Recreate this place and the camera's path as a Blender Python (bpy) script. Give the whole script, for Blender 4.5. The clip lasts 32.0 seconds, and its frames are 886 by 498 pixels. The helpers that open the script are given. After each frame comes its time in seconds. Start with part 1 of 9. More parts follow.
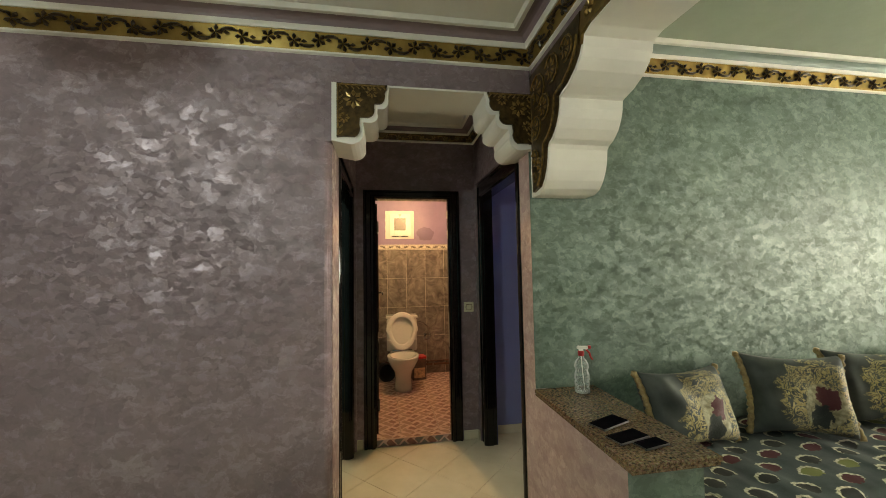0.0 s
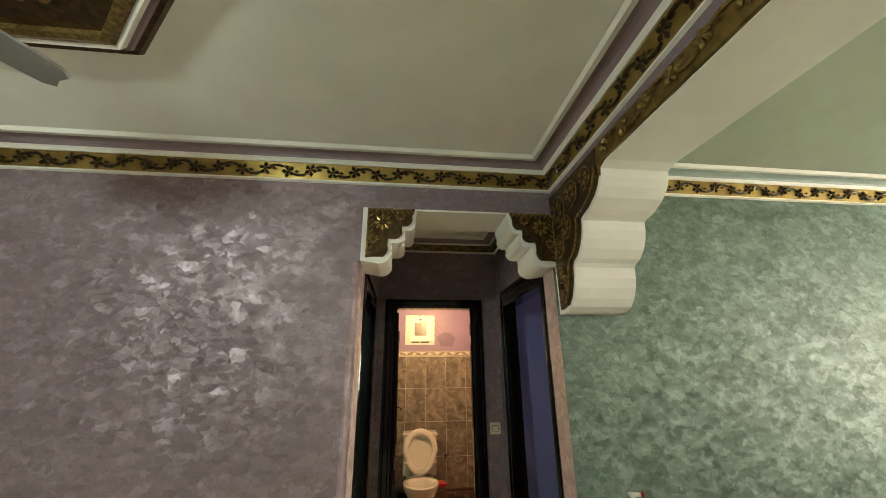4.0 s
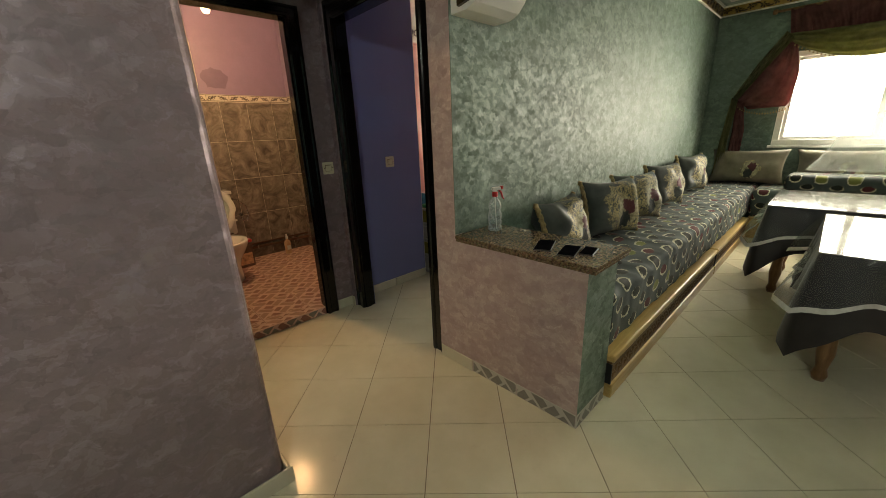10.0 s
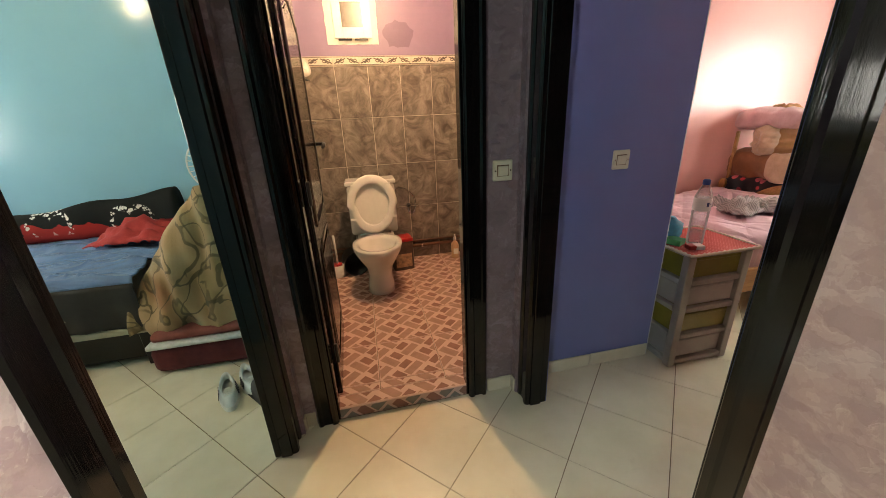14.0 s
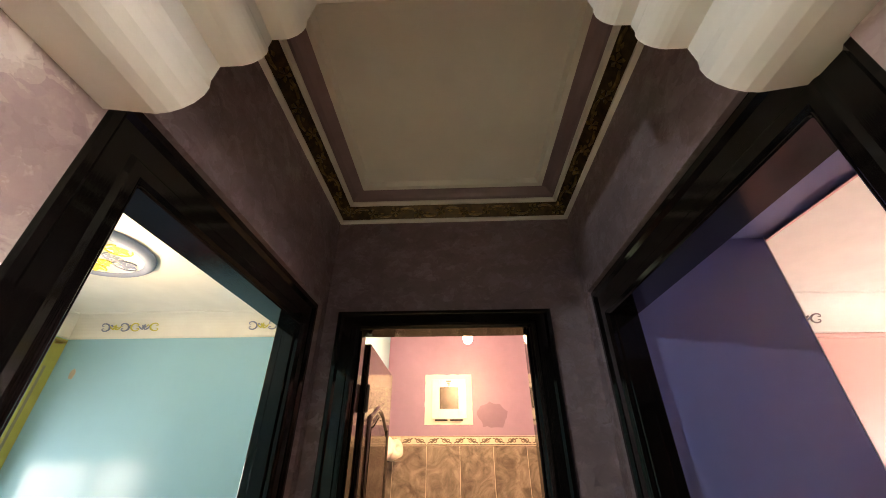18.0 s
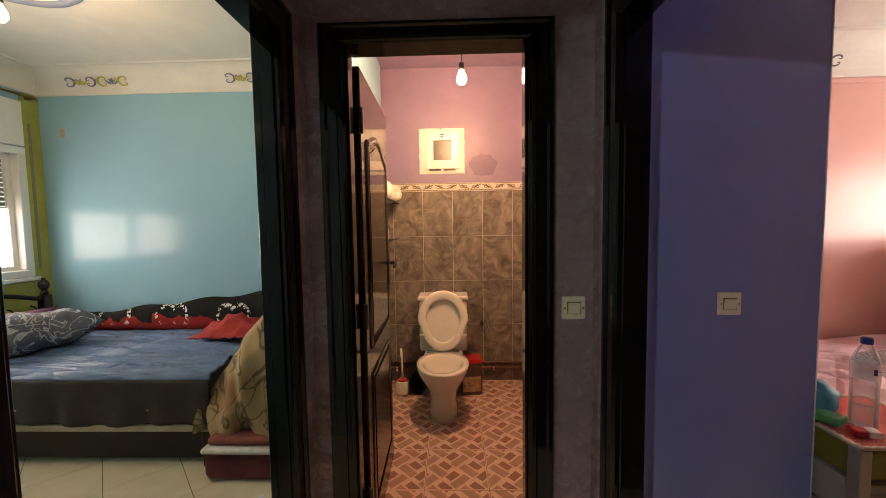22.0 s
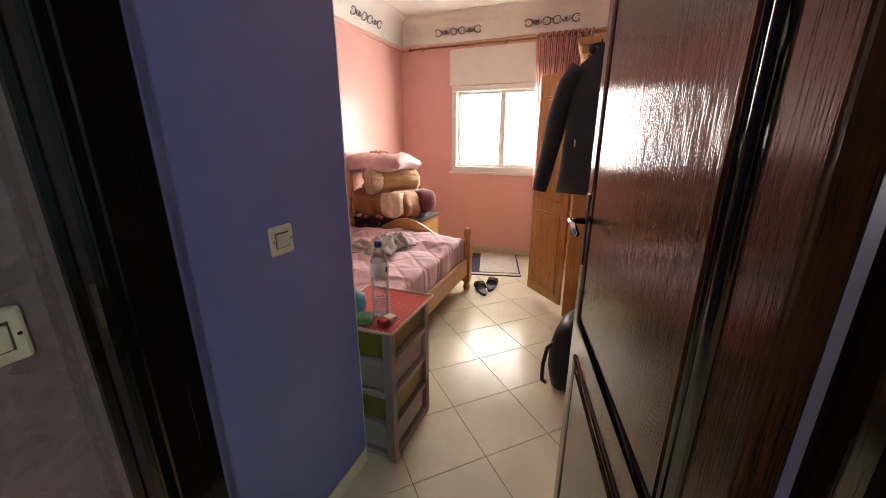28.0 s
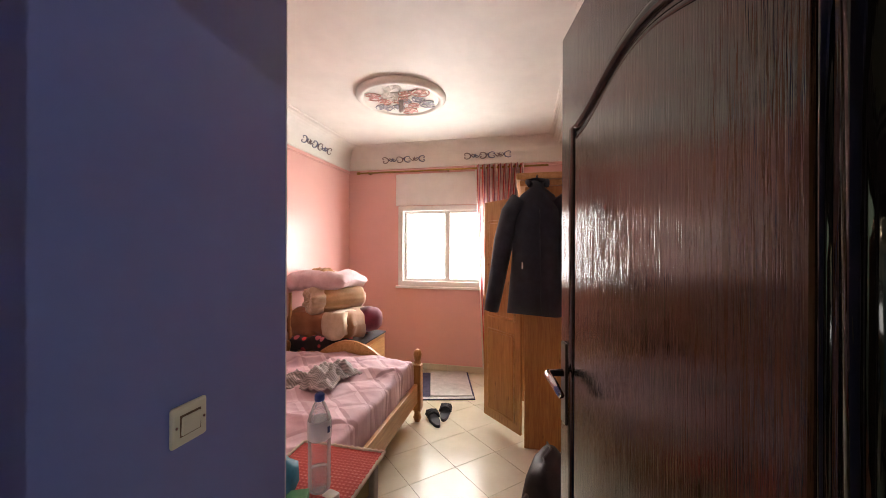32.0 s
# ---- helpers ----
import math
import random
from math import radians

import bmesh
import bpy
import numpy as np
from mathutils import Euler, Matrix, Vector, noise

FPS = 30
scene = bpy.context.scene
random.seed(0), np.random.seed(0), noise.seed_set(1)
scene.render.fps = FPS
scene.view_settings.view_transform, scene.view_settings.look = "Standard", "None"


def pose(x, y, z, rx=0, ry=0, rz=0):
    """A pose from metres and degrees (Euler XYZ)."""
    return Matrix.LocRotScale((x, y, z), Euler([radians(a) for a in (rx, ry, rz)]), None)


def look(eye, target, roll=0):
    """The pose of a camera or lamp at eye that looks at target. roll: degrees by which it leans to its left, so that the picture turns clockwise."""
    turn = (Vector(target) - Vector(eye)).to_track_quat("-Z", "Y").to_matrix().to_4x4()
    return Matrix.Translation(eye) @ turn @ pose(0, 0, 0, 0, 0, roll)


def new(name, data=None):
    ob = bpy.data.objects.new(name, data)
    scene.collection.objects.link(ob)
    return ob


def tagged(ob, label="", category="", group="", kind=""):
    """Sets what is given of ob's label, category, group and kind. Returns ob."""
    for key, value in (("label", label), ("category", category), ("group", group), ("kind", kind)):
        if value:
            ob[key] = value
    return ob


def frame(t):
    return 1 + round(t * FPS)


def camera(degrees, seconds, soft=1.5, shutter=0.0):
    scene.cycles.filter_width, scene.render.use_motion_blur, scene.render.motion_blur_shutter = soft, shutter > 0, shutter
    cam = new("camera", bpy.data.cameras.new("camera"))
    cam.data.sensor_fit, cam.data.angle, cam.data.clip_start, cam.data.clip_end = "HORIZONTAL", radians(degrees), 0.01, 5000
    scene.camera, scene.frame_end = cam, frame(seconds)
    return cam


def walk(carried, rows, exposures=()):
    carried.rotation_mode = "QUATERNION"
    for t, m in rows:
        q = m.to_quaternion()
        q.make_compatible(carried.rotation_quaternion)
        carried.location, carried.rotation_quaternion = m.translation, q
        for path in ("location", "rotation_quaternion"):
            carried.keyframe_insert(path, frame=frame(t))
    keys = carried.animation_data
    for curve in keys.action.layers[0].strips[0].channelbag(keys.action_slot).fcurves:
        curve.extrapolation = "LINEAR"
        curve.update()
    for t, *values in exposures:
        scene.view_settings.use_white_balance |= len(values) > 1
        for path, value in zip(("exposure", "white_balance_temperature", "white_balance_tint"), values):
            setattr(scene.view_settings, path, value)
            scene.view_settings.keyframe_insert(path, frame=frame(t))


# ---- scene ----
cam = camera(101.5, 32.0, 0.65)
PATH = [
    (0, (0.23, -1.801, 1.434), (0.549, 0.17, 1.544), -1.0),
    (0.5, (0.21, -1.79, 1.502), (0.499, 0.156, 1.861), -1.9),
    (1, (0.202, -1.785, 1.53), (0.46, 0.131, 2.044), -1.3),
    (1.5, (0.199, -1.78, 1.548), (0.432, 0.111, 2.155), -1.4),
    (2, (0.187, -1.773, 1.565), (0.418, 0.087, 2.263), -1.1),
    (2.5, (0.185, -1.764, 1.577), (0.386, 0.074, 2.339), -0.5),
    (4.5, (0.203, -1.795, 1.519), (0.427, 0.143, 1.96), -0.4),
    (5, (0.19, -1.788, 1.473), (0.413, 0.196, 1.588), -1.9),
    (5.5, (0.169, -1.783, 1.399), (0.418, 0.201, 1.356), -1.0),
    (6, (0.174, -1.811, 1.355), (0.386, 0.163, 1.121), -2.3),
    (6.5, (0.16, -1.803, 1.315), (0.377, 0.141, 0.895), -2.8),
    (7, (0.159, -1.753, 1.29), (0.396, 0.158, 0.752), -2.5),
    (7.5, (0.189, -1.593, 1.291), (0.352, 0.313, 0.707), -2.7),
    (8, (0.187, -1.444, 1.298), (0.369, 0.445, 0.668), -1.4),
    (8.5, (0.083, -1.27, 1.299), (0.759, 0.522, 0.723), -1.8),
    (9, (-0.051, -1.187, 1.293), (1.107, 0.319, 0.667), -4.3),
    (9.5, (-0.209, -1.24, 1.296), (1.112, 0.158, 0.746), -1.8),
    (10, (-0.301, -1.257, 1.302), (1.0, 0.138, 0.7), -2.4),
    (10.5, (-0.288, -1.136, 1.299), (1.033, 0.239, 0.695), -1.1),
    (11, (-0.261, -0.945, 1.293), (1.052, 0.449, 0.715), -2.6),
    (11.5, (-0.168, -0.795, 1.28), (1.036, 0.673, 0.65), -2.0),
    (12, (0.037, -0.656, 1.296), (1.01, 0.988, 0.704), -0.4),
    (12.5, (0.139, -0.541, 1.289), (0.87, 1.201, 0.633), -0.7),
    (13, (0.213, -0.354, 1.275), (0.851, 1.403, 0.564), -0.7),
    (13.5, (0.304, -0.23, 1.31), (0.842, 1.544, 0.559), -1.8),
    (15.5, (0.527, -0.007, 1.371), (0.485, 1.979, 1.137), -0.6),
    (16, (0.517, -0.028, 1.425), (0.473, 1.971, 1.377), -0.3),
    (16.5, (0.516, -0.021, 1.472), (0.467, 1.968, 1.677), -0.6),
    (17, (0.508, -0.03, 1.542), (0.442, 1.89, 2.097), -0.8),
    (17.5, (0.509, -0.047, 1.571), (0.447, 1.793, 2.353), -0.7),
    (18, (0.514, -0.075, 1.605), (0.446, 1.651, 2.614), -0.1),
    (18.5, (0.515, -0.101, 1.63), (0.438, 1.541, 2.77), 0.5),
    (19, (0.517, -0.098, 1.629), (0.436, 1.57, 2.73), 0.6),
    (19.5, (0.512, -0.089, 1.613), (0.437, 1.647, 2.603), 0.6),
    (20, (0.507, -0.069, 1.582), (0.415, 1.754, 2.4), 1.0),
    (20.5, (0.509, -0.051, 1.546), (0.448, 1.845, 2.181), 1.0),
    (21, (0.512, -0.046, 1.515), (0.448, 1.904, 1.955), 0.6),
    (21.5, (0.516, -0.032, 1.451), (0.479, 1.964, 1.581), 0.0),
    (22, (0.513, -0.032, 1.4), (0.459, 1.963, 1.277), -0.9),
    (22.5, (0.536, -0.02, 1.355), (0.475, 1.957, 1.055), -1.0),
    (23, (0.551, 0.024, 1.34), (0.494, 1.979, 0.925), -1.0),
    (23.5, (0.555, 0.148, 1.311), (0.791, 2.059, 0.773), -1.4),
    (24, (0.554, 0.299, 1.323), (1.378, 2.014, 0.705), -3.6),
    (24.5, (0.558, 0.355, 1.326), (1.757, 1.812, 0.664), -2.8),
    (25, (0.56, 0.376, 1.326), (1.946, 1.641, 0.634), -1.4),
    (25.5, (0.575, 0.371, 1.333), (2.052, 1.557, 0.69), -1.4),
    (27.5, (0.667, 0.416, 1.353), (2.363, 1.293, 0.756), 0.7),
    (28, (0.764, 0.501, 1.373), (2.543, 1.212, 0.802), 0.0),
    (28.5, (0.836, 0.546, 1.41), (2.7, 1.144, 1.0), 0.3),
    (29, (0.861, 0.58, 1.468), (2.789, 1.083, 1.29), 0.2),
    (29.5, (0.864, 0.595, 1.534), (2.806, 1.045, 1.69), -0.0),
    (30, (0.839, 0.606, 1.557), (2.764, 1.044, 1.875), 0.5),
    (30.5, (0.833, 0.599, 1.566), (2.751, 1.016, 1.948), 1.1),
    (31, (0.826, 0.601, 1.554), (2.752, 1.025, 1.888), 1.2),
    (31.5, (0.846, 0.602, 1.513), (2.793, 1.025, 1.693), 0.9),
    (32, (0.883, 0.598, 1.475), (2.833, 1.041, 1.471), 0.2),
]
# the clip's camera opens up and changes its white balance on the way: seconds, stops, kelvin, tint
EXPOSURES = [(0, 0.08, 8800, 6), (2, 0.40, 8700, 6), (4.5, 0.26, 8800, 6), (8, 0.30, 8800, 7), (9, 0.28, 8800, 8), (10, -0.32, 8900, 9), (11, -0.12, 8900, 9), (12, 0.08, 9000, 11), (13, 0.68, 7300, 10), (15, 0.7, 7700, 16), (16, 0.55, 7900, 21),
             (17, 0.45, 8200, 23), (18, 0.85, 8100, 21), (19, 1.1, 8000, 20), (20, 1.1, 7900, 23), (21, 0.48, 8200, 24), (22, 0.30, 8400, 24), (23, 0.62, 9000, 26), (24, 0.62, 7200, 17), (25, 0.08, 7200, 16),
             (28, 0.45, 7600, 15), (32, 0.40, 7300, 16)]
walk(cam, [(t, look(eye, target, roll)) for t, eye, target, roll in PATH], EXPOSURES)

# ---- world and lights ----
world = bpy.data.worlds.new("world")
scene.world = world
world.use_nodes = True
_n = world.node_tree.nodes
_sky = _n.new("ShaderNodeTexSky")
_sky.sky_type, _sky.sun_disc, _sky.sun_elevation, _sky.sun_rotation = "NISHITA", False, radians(48), radians(200)
_n["Background"].inputs["Strength"].default_value = 0.12
world.node_tree.links.new(_sky.outputs[0], _n["Background"].inputs["Color"])


def lamp_area(name, m, w, h, watts, color=(1, 1, 1)):
    data = bpy.data.lights.new(name, "AREA")
    data.shape, data.size, data.size_y, data.energy, data.color = "RECTANGLE", w, h, watts, color
    ob = new(name, data)
    ob.matrix_world = m
    return ob


def lamp_point(name, place, watts, color, radius=0.03):
    data = bpy.data.lights.new(name, "POINT")
    data.energy, data.color, data.shadow_soft_size = watts, color, radius
    ob = new(name, data)
    ob.location = place
    return ob


_sun = bpy.data.lights.new("sun", "SUN")
_sun.energy, _sun.angle, _sun.color = 2.5, radians(0.5), (1.0, 0.95, 0.88)
new("sun", _sun).matrix_world = look((0, 0, 20), (-6, 9, 4))
DAY = (0.93, 0.97, 1.0)
lamp_area("window_light_salon", look((5.92, -1.9, 1.55), (0, -1.9, 1.1)), 2.3, 0.95, 135, DAY)
lamp_area("window_light_pink", look((5.225, 1.52, 1.50), (0, 1.52, 1.18)), 1.1, 0.9, 32, DAY)
lamp_area("window_light_cyan", look((-3.06, 2.13, 1.36), (0, 2.13, 1.1)), 1.3, 0.48, 6, DAY)
lamp_point("bulb_light_hall", (-1.16, -2.1, 2.27), 66, (0.66, 0.87, 1.0), 0.05)
lamp_point("bulb_light_toilet", (0.578, 2.12, 2.252), 55, (1.0, 0.66, 0.37), 0.03)
lamp_point("bulb_light_cyan", (-1.53, 1.62, 2.395), 13, (1.0, 0.82, 0.55), 0.03)

# ---- materials ----


class Nodes:
    """A node material with short calls."""

    def __init__(self, name):
        self.mat = bpy.data.materials.new(name)
        self.mat.use_nodes = True
        self.tree = self.mat.node_tree
        self.bsdf = self.tree.nodes["Principled BSDF"]
        self.coord = None

    def add(self, kind, operation="", feature="", blend_type="", voronoi_dimensions=""):
        node = self.tree.nodes.new("ShaderNode" + kind)
        if operation:
            node.operation = operation
        if feature:
            node.feature = feature
        if blend_type:
            node.blend_type = blend_type
        if voronoi_dimensions:
            node.voronoi_dimensions = voronoi_dimensions
        return node

    def link(self, a, b):
        self.tree.links.new(a, b)

    def where(self):
        if not self.coord:
            self.coord = self.add("NewGeometry").outputs["Position"]
        return self.coord

    def local(self):
        return self.add("TexCoord").outputs["Object"]

    def stretched(self, sx, sy, sz, source=None, turn=(0, 0, 0)):
        m = self.add("Mapping")
        m.inputs["Scale"].default_value = (sx, sy, sz)
        m.inputs["Rotation"].default_value = [radians(a) for a in turn]
        self.link(source or self.where(), m.inputs["Vector"])
        return m.outputs[0]

    def noise(self, scale, detail=4, rough=0.55, vector=None, distort=0.0):
        n = self.add("TexNoise")
        for key, value in (("Scale", scale), ("Detail", detail), ("Roughness", rough), ("Distortion", distort)):
            n.inputs[key].default_value = value
        self.link(vector or self.where(), n.inputs["Vector"])
        return n.outputs["Fac"]

    def voronoi(self, scale, vector=None, feature="F1", out="Distance", rand=1.0):
        n = self.add("TexVoronoi", feature=feature)
        n.inputs["Scale"].default_value, n.inputs["Randomness"].default_value = scale, rand
        self.link(vector or self.where(), n.inputs["Vector"])
        return n.outputs[out]

    def ramp(self, fac, *stops):
        r = self.add("ValToRGB")
        while len(r.color_ramp.elements) < len(stops):
            r.color_ramp.elements.new(0.5)
        for e, (at, c) in zip(r.color_ramp.elements, stops):
            e.position, e.color = at, (*c, 1) if isinstance(c, tuple) else (c, c, c, 1)
        self.link(fac, r.inputs["Fac"])
        return r.outputs["Color"]

    def mix(self, fac, a, b, blend="MIX"):
        n = self.add("MixRGB", blend_type=blend)
        for k, v in (("Fac", fac), ("Color1", a), ("Color2", b)):
            if isinstance(v, (int, float)):
                n.inputs[k].default_value = v if k == "Fac" else (v, v, v, 1)
            elif isinstance(v, tuple):
                n.inputs[k].default_value = (*v, 1)
            else:
                self.link(v, n.inputs[k])
        return n.outputs[0]

    def math(self, op, a, b=0.0):
        n = self.add("Math", operation=op)
        for i, v in enumerate((a, b)):
            if isinstance(v, (int, float)):
                n.inputs[i].default_value = v
            else:
                self.link(v, n.inputs[i])
        return n.outputs[0]

    def bump(self, height, strength=0.3, distance=0.002, normal=None):
        b = self.add("Bump")
        b.inputs["Strength"].default_value, b.inputs["Distance"].default_value = strength, distance
        self.link(height, b.inputs["Height"])
        if normal:
            self.link(normal, b.inputs["Normal"])
        return b.outputs[0]

    def done(self, color=None, rough=None, normal=None, metal=None, **extra):
        for key, value in (("Base Color", color), ("Roughness", rough), ("Metallic", metal), ("Normal", normal), *extra.items()):
            key = key.replace("_", " ")
            if value is None:
                continue
            if isinstance(value, (int, float)):
                self.bsdf.inputs[key].default_value = value
            elif isinstance(value, tuple):
                self.bsdf.inputs[key].default_value = (*value, 1) if len(value) == 3 else value
            else:
                self.link(value, self.bsdf.inputs[key])
        return self.mat

    def sheer(self, color, amount):
        """Lets light through a thin cloth."""
        back, both = self.add("BsdfTranslucent"), self.add("MixShader")
        self.link(color, back.inputs["Color"])
        both.inputs["Fac"].default_value = amount
        self.link(self.bsdf.outputs[0], both.inputs[1])
        self.link(back.outputs[0], both.inputs[2])
        self.link(both.outputs[0], self.tree.nodes["Material Output"].inputs["Surface"])
        return self.mat


def pearl_plaster(name, dark, mid, light, gloss=1.0, finer=1.0, lean=(0, 18, 0)):
    """Trowelled pearly wall plaster: ragged overlapping flakes, each tilted its own way, the pale ones glossier."""
    n = Nodes(name)

    def ragged(scale, amount):
        noisy = n.add("TexNoise")
        noisy.inputs["Scale"].default_value, noisy.inputs["Detail"].default_value = scale, 5
        n.link(n.where(), noisy.inputs["Vector"])
        off = n.add("VectorMath", operation="SCALE")
        off.inputs["Scale"].default_value = amount
        n.link(noisy.outputs["Color"], off.inputs[0])
        both = n.add("VectorMath", operation="ADD")
        n.link(n.where(), both.inputs[0])
        n.link(off.outputs[0], both.inputs[1])
        return both.outputs[0]

    def single(color):
        sep = n.add("SeparateColor")
        n.link(color, sep.inputs[0])
        return sep.outputs[0]

    w = ragged(15.0 * finer, 0.13 / finer)
    cells = n.voronoi(16.0 * finer, n.stretched(0.8, 0.8, 1.35, w, lean), out="Color")
    small = n.voronoi(31.0 * finer, n.stretched(0.8, 0.8, 1.3, ragged(36.0, 0.05), (0, -24, 0)), out="Color")
    dabs = n.ramp(n.noise(9.0 * finer, 5, 0.58, n.stretched(0.75, 0.75, 1.35, w, lean), 0.25), (0.485, 0.0), (0.515, 1.0))
    flecks = n.ramp(n.noise(19.0 * finer, 4, 0.6, n.stretched(0.8, 0.8, 1.25, w, lean), 0.2), (0.545, 0.0), (0.565, 1.0))
    cloud = n.noise(4.5, 4, 0.6)
    fine = n.noise(140.0, 4, 0.7)
    tone = n.math("ADD", n.math("MULTIPLY", single(cells), 0.20), n.math("MULTIPLY", single(small), 0.16))
    tone = n.math("ADD", tone, n.math("MULTIPLY", dabs, 0.11))
    tone = n.math("ADD", tone, n.math("MULTIPLY", flecks, 0.10))
    tone = n.math("ADD", tone, n.math("MULTIPLY", cloud, 0.42))
    tone = n.math("ADD", tone, n.math("MULTIPLY", fine, 0.14))
    color = n.ramp(tone, (0.33, dark), (0.55, mid), (0.80, light))
    tilt = n.add("MixRGB", blend_type="MIX")
    tilt.inputs["Fac"].default_value = 0.62
    n.link(cells, tilt.inputs["Color1"])
    n.link(small, tilt.inputs["Color2"])
    centred = n.add("VectorMath", operation="SUBTRACT")
    n.link(tilt.outputs[0], centred.inputs[0])
    centred.inputs[1].default_value = (0.5, 0.5, 0.5)
    scaled = n.add("VectorMath", operation="SCALE")
    n.link(centred.outputs[0], scaled.inputs[0])
    scaled.inputs["Scale"].default_value = 0.22 + 0.16 * gloss
    leaned = n.add("VectorMath", operation="ADD")
    n.link(n.add("NewGeometry").outputs["Normal"], leaned.inputs[0])
    n.link(scaled.outputs[0], leaned.inputs[1])
    unit = n.add("VectorMath", operation="NORMALIZE")
    n.link(leaned.outputs[0], unit.inputs[0])
    relief = n.math("ADD", tone, n.math("MULTIPLY", fine, 0.14))
    rough = n.ramp(tone, (0.32, 0.60), (0.56, 0.58 - 0.11 * gloss), (0.80, 0.58 - 0.17 * gloss))
    metal = n.ramp(tone, (0.38, 0.05), (0.76, 0.52 * gloss))
    return n.done(color, rough, n.bump(relief, 0.45, 0.003, unit.outputs[0]), metal)


def paint(name, color, rough=0.5, mottle=0.06, bump=0.15, scale=5.0, uneven=0.08):
    n = Nodes(name)
    c = [max(0.0, v * (1 - mottle * 2)) for v in color]
    d = [min(1.0, v * (1 + mottle)) for v in color]
    mixed = n.ramp(n.noise(scale, 6, 0.6), (0.3, tuple(c)), (0.7, tuple(d)))
    r = n.ramp(n.noise(2.5 * scale, 3), (0.3, max(0.0, rough - uneven)), (0.7, min(1.0, rough + uneven)))
    height = n.math("ADD", n.noise(40, 4), n.math("MULTIPLY", n.noise(220, 2), 0.4))
    return n.done(mixed, r, n.bump(height, bump, 0.002))


def plain(name, color, rough=0.5, metal=0.0, vary=0.05, scale=30.0, bump=0.05, **extra):
    n = Nodes(name)
    c = n.ramp(n.noise(scale, 4, vector=n.local()), (0.3, tuple(v * (1 - vary) for v in color)), (0.7, tuple(min(1.0, v * (1 + vary)) for v in color)))
    return n.done(c, rough, n.bump(n.noise(scale * 4, 3, vector=n.local()), bump, 0.001) if bump else None, metal, **extra)


def glow(name, color, strength):
    n = Nodes(name)
    return n.done((0, 0, 0), 0.5, Emission_Color=color, Emission_Strength=strength)


LILAC = pearl_plaster("lilac_plaster", (0.195, 0.143, 0.160), (0.245, 0.183, 0.204), (0.35, 0.285, 0.32), 1.1, 0.95)
GREEN = pearl_plaster("green_plaster", (0.083, 0.128, 0.100), (0.124, 0.184, 0.150), (0.190, 0.262, 0.217), 0.28, 1.15, (0, 68, 0))
PINKISH = pearl_plaster("rose_plaster", (0.40, 0.285, 0.275), (0.47, 0.35, 0.335), (0.60, 0.49, 0.46), 0.55, 1.05, (0, 66, 0))
# the rose plaster again, with the jamb's bright light put into its colours
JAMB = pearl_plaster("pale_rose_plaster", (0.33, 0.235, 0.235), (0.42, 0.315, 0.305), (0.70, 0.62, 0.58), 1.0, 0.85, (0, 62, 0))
WHITE = paint("white_plaster", (0.80, 0.79, 0.73), 0.6, 0.03)
MAUVE = paint("mauve_band_paint", (0.26, 0.19, 0.21), 0.5, 0.08)
BLUE = paint("indigo_wall_paint", (0.175, 0.205, 0.44), 0.38, 0.03, 0.06, 2.0, 0.03)
PINK = paint("pink_wall_paint", (0.78, 0.44, 0.40), 0.30, 0.015, 0.025, 2.0, 0.015)
CYAN = paint("sky_blue_wall_paint", (0.28, 0.555, 0.69), 0.16, 0.015, 0.03, 2.0, 0.015)
OLIVE = paint("olive_trim_paint", (0.42, 0.43, 0.10), 0.5, 0.1)
VIOLET = paint("violet_wall_paint", (0.25, 0.175, 0.28), 0.45, 0.05)


def floor_tile_material():
    n = Nodes("cream_floor_tile")
    cloud = n.noise(4.0, 5, 0.6)
    own = n.add("ObjectInfo").outputs["Random"]
    base = n.ramp(cloud, (0.3, (0.66, 0.61, 0.45)), (0.7, (0.76, 0.71, 0.55)))
    base = n.mix(n.math("MULTIPLY", own, 0.12), base, (0.62, 0.60, 0.48))
    dirt = n.ramp(n.noise(9.0, 7, 0.7), (0.62, 0.0), (0.8, 1.0))
    base = n.mix(n.math("MULTIPLY", dirt, 0.25), base, (0.40, 0.34, 0.24))
    return n.done(base, n.ramp(n.noise(14, 4), (0.3, 0.14), (0.75, 0.22)), n.bump(n.noise(18, 2), 0.04, 0.002), Specular_IOR_Level=0.28)


FLOOR_TILE = floor_tile_material()
GROUT = paint("brown_grout", (0.20, 0.15, 0.09), 0.85, 0.15)

# ---- mesh helpers ----


def lin(a, b, n, endpoint=True):
    return [a + (b - a) * i / (n - 1 if endpoint else n) for i in range(n)]


def mesh_of(name, bm, material, smooth=False):
    me = bpy.data.meshes.new(name)
    bm.to_mesh(me)
    bm.free()
    for m in material if isinstance(material, (list, tuple)) else [material]:
        me.materials.append(m)
    if smooth:
        me.shade_smooth()
    return me


def part(name, bm, material, parent=None, label="", smooth=False):
    ob = new(name, mesh_of(name, bm, material, smooth))
    ob.parent = parent
    return tagged(ob, label)


def thing(name, place, label, category, turn=0.0, group=""):
    ob = new(name)
    ob.matrix_world = pose(*place, 0, 0, turn)
    ob.empty_display_size = 0.1
    return tagged(ob, label, category, group)


